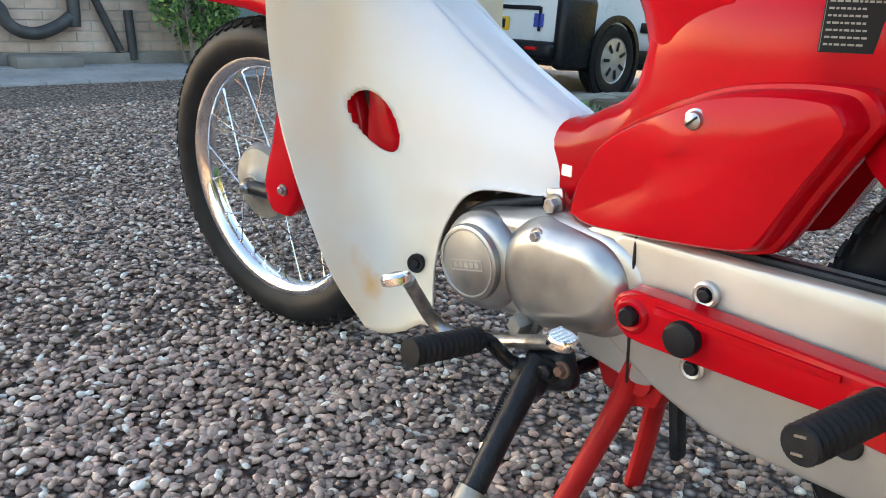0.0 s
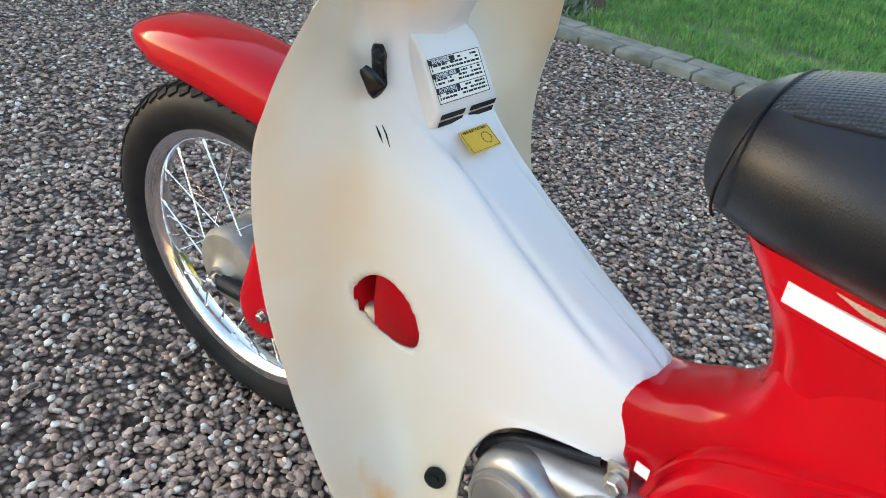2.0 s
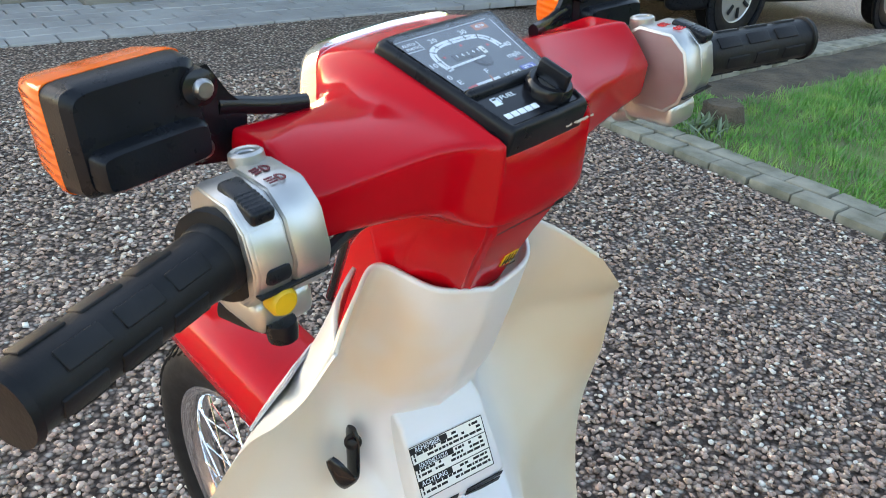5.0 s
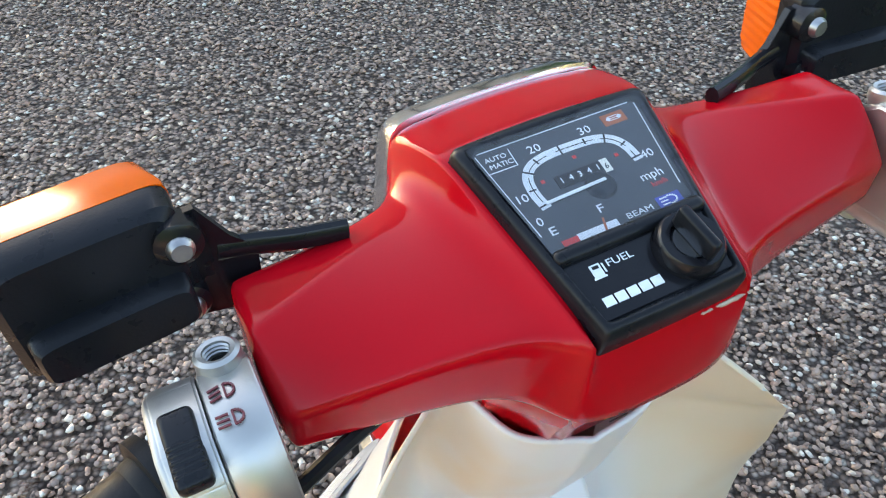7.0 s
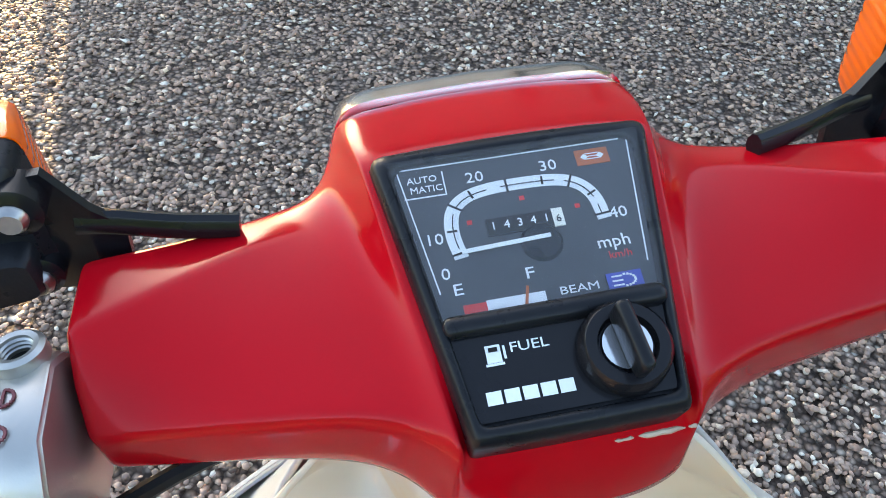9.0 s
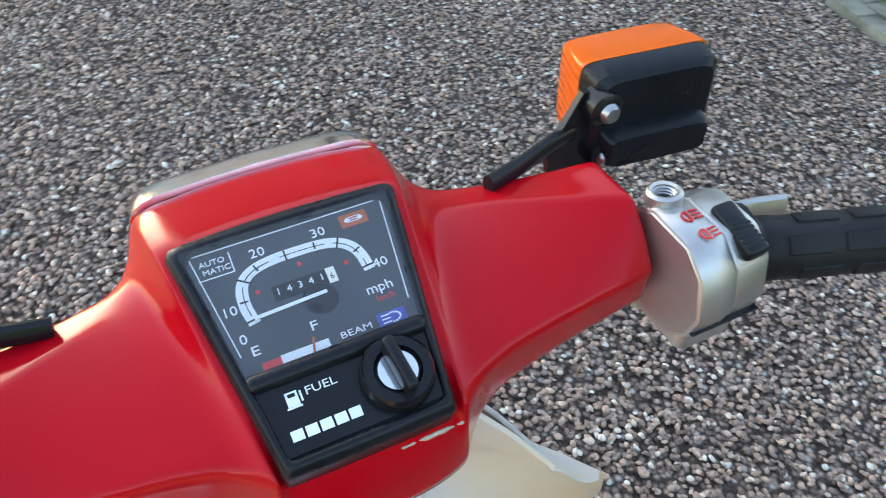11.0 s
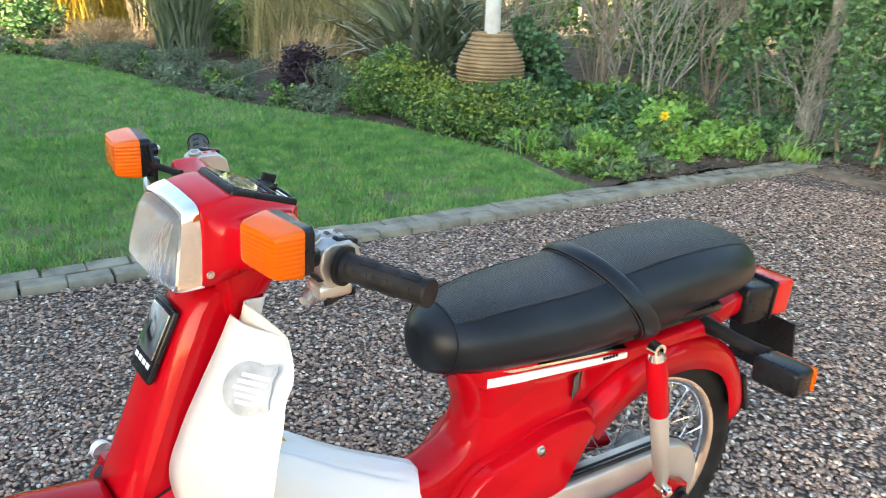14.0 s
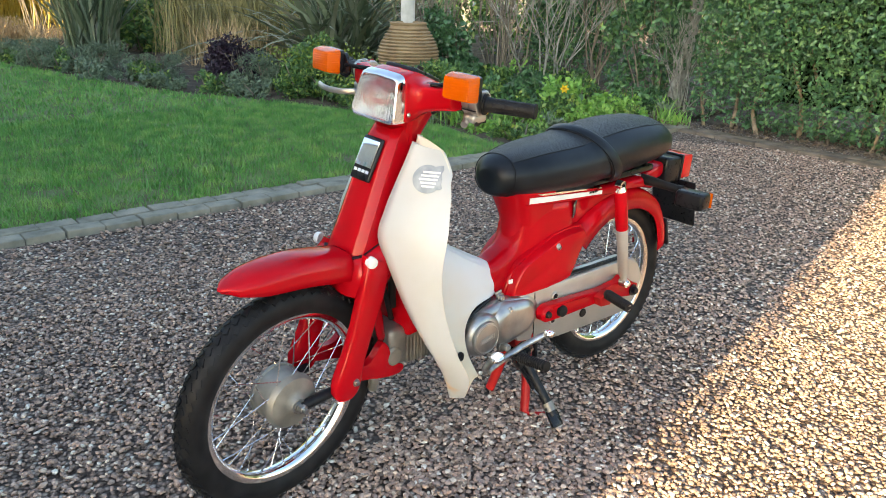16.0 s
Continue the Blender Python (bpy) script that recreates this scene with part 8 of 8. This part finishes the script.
# ---------------------------------------------------------------- the house that shades the drive
BRICK = surface("red_brick", (0.40, 0.29, 0.22), (0.58, 0.44, 0.35), 0.85, scale=6, bscale=150, bstr=0.4, bdist=0.003, mid=(0.49, 0.36, 0.28))
MORTAR = surface("mortar", (0.38, 0.34, 0.30), (0.48, 0.44, 0.38), 0.95, scale=6, bscale=120, bstr=0.5)
HX, HY0, HY1, HH = 6.25, -9.0, 1.79, 5.2
house = tagged(new("house"), "brick house with drain pipes on its wall", "house")
part("wall", rbox((8.0, HY1 - HY0, HH), pose(HX + 4.0, (HY0 + HY1) / 2, HH / 2 - 0.05), 0), MORTAR, house, "brick wall with recessed mortar", flat=True)
rfm = bmesh.new()
loft([[(HX - 0.35, HY0 - 0.1, HH - 0.05), (HX + 8.35, HY0 - 0.1, HH - 0.05), (HX + 4, HY0 - 0.1, HH + 1.2)], [(HX - 0.35, HY1 + 0.02, HH - 0.05), (HX + 8.35, HY1 + 0.02, HH - 0.05), (HX + 4, HY1 + 0.02, HH + 1.2)]], True, rfm)
part("roof", rfm, surface("slate", (0.05, 0.05, 0.055), (0.10, 0.10, 0.105), 0.7, scale=3, bscale=20, bstr=0.4), house, "dark slate roof", flat=True)
plinth = surface("stone_plinth", (0.16, 0.145, 0.125), (0.26, 0.235, 0.20), 0.9, scale=3, bscale=60, bstr=0.6, bdist=0.008)
part("plinth", rbox((0.07, HY1 - HY0, 0.10), pose(HX - 0.035, (HY0 + HY1) / 2, 0.035), 0.01), plinth, house, "low stone plinth")
PIPE = surface("black_cast_iron", (0.03, 0.03, 0.03), (0.06, 0.058, 0.055), 0.5, scale=12, bscale=200, bstr=0.2)
for pts, r in (([(HX - 0.07, -0.62, 3.0), (HX - 0.07, -0.62, 0.62), (HX - 0.08, -0.66, 0.50), (HX - 0.08, -0.86, 0.42), (HX - 0.08, -0.92, 0.30), (HX - 0.09, -1.02, 0.235), (HX - 0.09, -1.16, 0.24), (HX - 0.08, -1.34, 0.34), (HX - 0.07, -1.38, 0.5), (HX - 0.07, -1.38, 2.8)], 0.045), ([(HX - 0.06, -1.42, 0.75), (HX - 0.06, -1.55, 0.45), (HX - 0.06, -1.70, 0.10)], 0.030), ([(HX - 0.06, -1.78, 0.40), (HX - 0.06, -1.80, 0.03)], 0.035)):
    part("drain_pipe", tube(curve_pts(pts, 6 * len(pts)), r, 12), PIPE, house, "black drain pipe")
part("downpipe", tube([(HX + 0.25, HY1 + 0.105, -0.02), (HX + 0.25, HY1 + 0.105, HH - 0.1)], 0.020, 12), PIPE, house, "rainwater downpipe at the corner")
for zc in (0.8, 2.6, 4.4):
    part("pipe_clip", rbox((0.05, 0.10, 0.03), pose(HX + 0.25, HY1 + 0.05, zc), 0.004), PIPE, house)
part("gully", rbox((0.25, 0.45, 0.10), pose(HX - 0.16, -1.12, 0.03), 0.02), plinth, house, "stone gully below the pipe")
door = part("door", rbox((0.05, 0.9, 2.0), pose(HX - 0.02, -3.05, 1.03), 0.006), surface("grey_green_door_paint", (0.16, 0.22, 0.20), (0.22, 0.29, 0.27), 0.5, scale=3, bscale=200, bstr=0.1), house, "grey-green painted door")
for dy in (-0.48, 0.48):
    part("frame", rbox((0.08, 0.08, 2.1), pose(HX - 0.02, -3.05 + dy, 1.05), 0.006), WHITE, door)
part("light", lathe([(0.0, 0.03), (0.02, 0.03), (0.028, 0.015), (0.03, 0)], (HX - 0.02, -0.60, 0.45), (-1, 0, 0), 16), WHITE, house, "small white pipe clip")
shrub("wall_shrub", "green shrub against the brick wall", (HX - 0.30, -2.22, 0.50), (0.26, 0.38, 0.42), 3800, 0.05, SHRUB_LEAF, 401, 0.5, 8, "shrub")
# paved strip in front of the house
strip = tagged(new("paved_strip"), "strip of grey block paving along the house", "paving", kind="structure")
bmk = rbox((0.245, 0.145, 0.05), None, 0.006, 1)
me_set = bpy.data.meshes.new("paving_sett")
bmk.to_mesh(me_set)
bmk.free()
me_set.materials.append(SLAB)
for i in range(7):
    for j in range(24):
        o = new("paving_sett", me_set)
        o.parent = strip
        o.matrix_local = pose(HX - 0.16 - i * 0.153, 1.85 - j * 0.253 - (0.126 if i % 2 else 0), -0.022 + rk.uniform(-0.002, 0.002), rk.uniform(-0.5, 0.5), rk.uniform(-0.5, 0.5), 90)
# bricks of the wall that is seen
bmk = rbox((0.012, 0.215, 0.065), None, 0.003, 1)
me_brick = bpy.data.meshes.new("brick")
bmk.to_mesh(me_brick)
bmk.free()
me_brick.materials.append(BRICK)
for i in range(15):
    for j in range(20):
        o = new("brick", me_brick)
        o.parent = house.children[0]
        o.matrix_local = pose(HX - 0.002 + rk.uniform(-0.002, 0.002), 0.85 - j * 0.225 - (0.1125 if i % 2 else 0), 0.125 + i * 0.075)

# ---------------------------------------------------------------- the parked van
VANW = surface("white_van_paint", (0.62, 0.64, 0.66), (0.70, 0.72, 0.73), 0.3, scale=2, bstr=0, coat=0.5)
VG = glass("van_glass", (0.25, 0.28, 0.30), 0.02, 0.6)[0]
van = tagged(new("van"), "white delivery van parked on the drive beyond the lawn", "van")
van.matrix_world = pose(4.97, -4.50, -0.155, 3.0, 0, 1)
vr = []
for y, zb, zt, w in ((0.0, 0.40, 1.70, 0.80), (-0.03, 0.34, 1.78, 0.845), (-0.25, 0.32, 1.82, 0.87), (-1.5, 0.32, 1.84, 0.885), (-2.9, 0.36, 1.82, 0.885), (-3.3, 0.36, 1.55, 0.88), (-3.8, 0.36, 1.12, 0.87), (-4.15, 0.40, 0.95, 0.82), (-4.25, 0.48, 0.80, 0.74)):
    ring = []
    zc, h = (zt + zb) / 2, (zt - zb) / 2
    for k in range(36):
        a = 2 * math.pi * k / 36
        c, s = math.cos(a), math.sin(a)
        ww = w * (1 - 0.10 * max(0, s) ** 2)
        ring.append((ww * math.copysign(abs(c) ** 0.33, c), y, zc + h * math.copysign(abs(s) ** 0.33, s)))
    vr.append(ring)
part("body", loft(vr), VANW, van, "white painted body", 30)
for sx in (-1, 1):
    for wy in (-0.72, -3.42):
        arch2 = lathe([(0.36, -0.02), (0.385, 0.01), (0.385, 0.03), (0.33, 0.035), (0.30, -0.10), (0.0, -0.10)], (sx * 0.868, wy, 0.32), (sx, 0, 0), 36)
        part("wheel_arch", arch2, BLACK, van, "black wheel arch")
        wt = part("wheel", lathe([(0.20, 0.02), (0.235, 0.035), (0.30, 0.03), (0.318, 0.0), (0.318, -0.12), (0.30, -0.15)], (sx * 0.862, wy, 0.315), (sx, 0, 0), 40), RUBBER, van, "black tyre with a silver wheel trim")
        tm = lathe([(0.205, 0.010), (0.20, 0.022), (0.19, 0.014), (0.06, 0.030), (0.0, 0.034)], (sx * 0.862, wy, 0.315), (sx, 0, 0), 40)
        rimv = part("rim", tm, SILVER, wt, "silver wheel trim")
        for k in range(7):
            a = 2 * math.pi * k / 7
            c = Vector((sx * 0.893, wy + math.cos(a) * 0.125, 0.315 + math.sin(a) * 0.125))
            part("trim_slot", rbox((0.012, 0.085, 0.030), Matrix.Translation(c) @ Matrix.Rotation(a * 1.0, 4, "X"), 0.010), DARK, wt)
part("rear_bumper", rbox((1.60, 0.16, 0.15), pose(0, 0.035, 0.36), 0.04, 3), BLACK, van, "dark grey rear bumper")
for sx in (-1, 1):
    part("bumper_corner", rbox((0.14, 0.46, 0.62), pose(sx * 0.81, -0.19, 0.52), 0.06, 3), BLACK, van)
    part("rear_lamp", rbox((0.12, 0.10, 0.50), pose(sx * 0.79, -0.015, 1.12), 0.03, 3), RED_LENS, van, "tall red rear lamp")
    part("bumper_reflector", rbox((0.12, 0.02, 0.03), pose(sx * 0.60, 0.118, 0.37), 0.006), RED_LENS, van)
part("rear_window", rbox((1.25, 0.02, 0.50), pose(0, -0.012, 1.36, 4, 0, 0), 0.01), VG, van)
part("door_gap", rbox((0.010, 0.02, 1.10), pose(0.05, 0.004, 1.08), 0), DARK, van)
part("rear_plate", rbox((0.50, 0.012, 0.115), pose(0.0, 0.014, 0.56), 0.004), YELLOW, van, "yellow rear plate with dark bars")
pbm = bmesh.new()
for k in range(7):
    rbox((0.038, 0.004, 0.075), pose(-0.19 + k * 0.062, 0.022, 0.56), 0, bm=pbm)
part("plate_bars", pbm, BLACK_INK, van, flat=True)
part("blue_mark", rbox((0.10, 0.008, 0.11), pose(-0.57, 0.012, 0.60), 0.002), BLUE_INK, van, "small blue maker's mark")
for sx in (-1, 1):
    part("side_window", rbox((0.02, 0.9, 0.42), pose(sx * 0.845, -2.85, 1.36, 0, sx * -5, 0), 0.01), VG, van)
    part("plate_recess", joined(rbox((1.16, 0.012, 0.035), pose(0, 0.010, 0.70), 0.006), rbox((0.03, 0.012, 0.20), pose(-0.58, 0.010, 0.61), 0.006)), BLACK, van) if sx > 0 else None
    part("side_strip", rbox((0.02, 1.9, 0.09), pose(sx * 0.882, -2.05, 0.62), 0.008), BLACK, van)
    part("sill", rbox((0.04, 2.0, 0.12), pose(sx * 0.86, -2.05, 0.36), 0.01), BLACK, van)
part("underside", rbox((1.45, 3.9, 0.14), pose(0, -2.1, 0.30), 0.03), DARK, van)
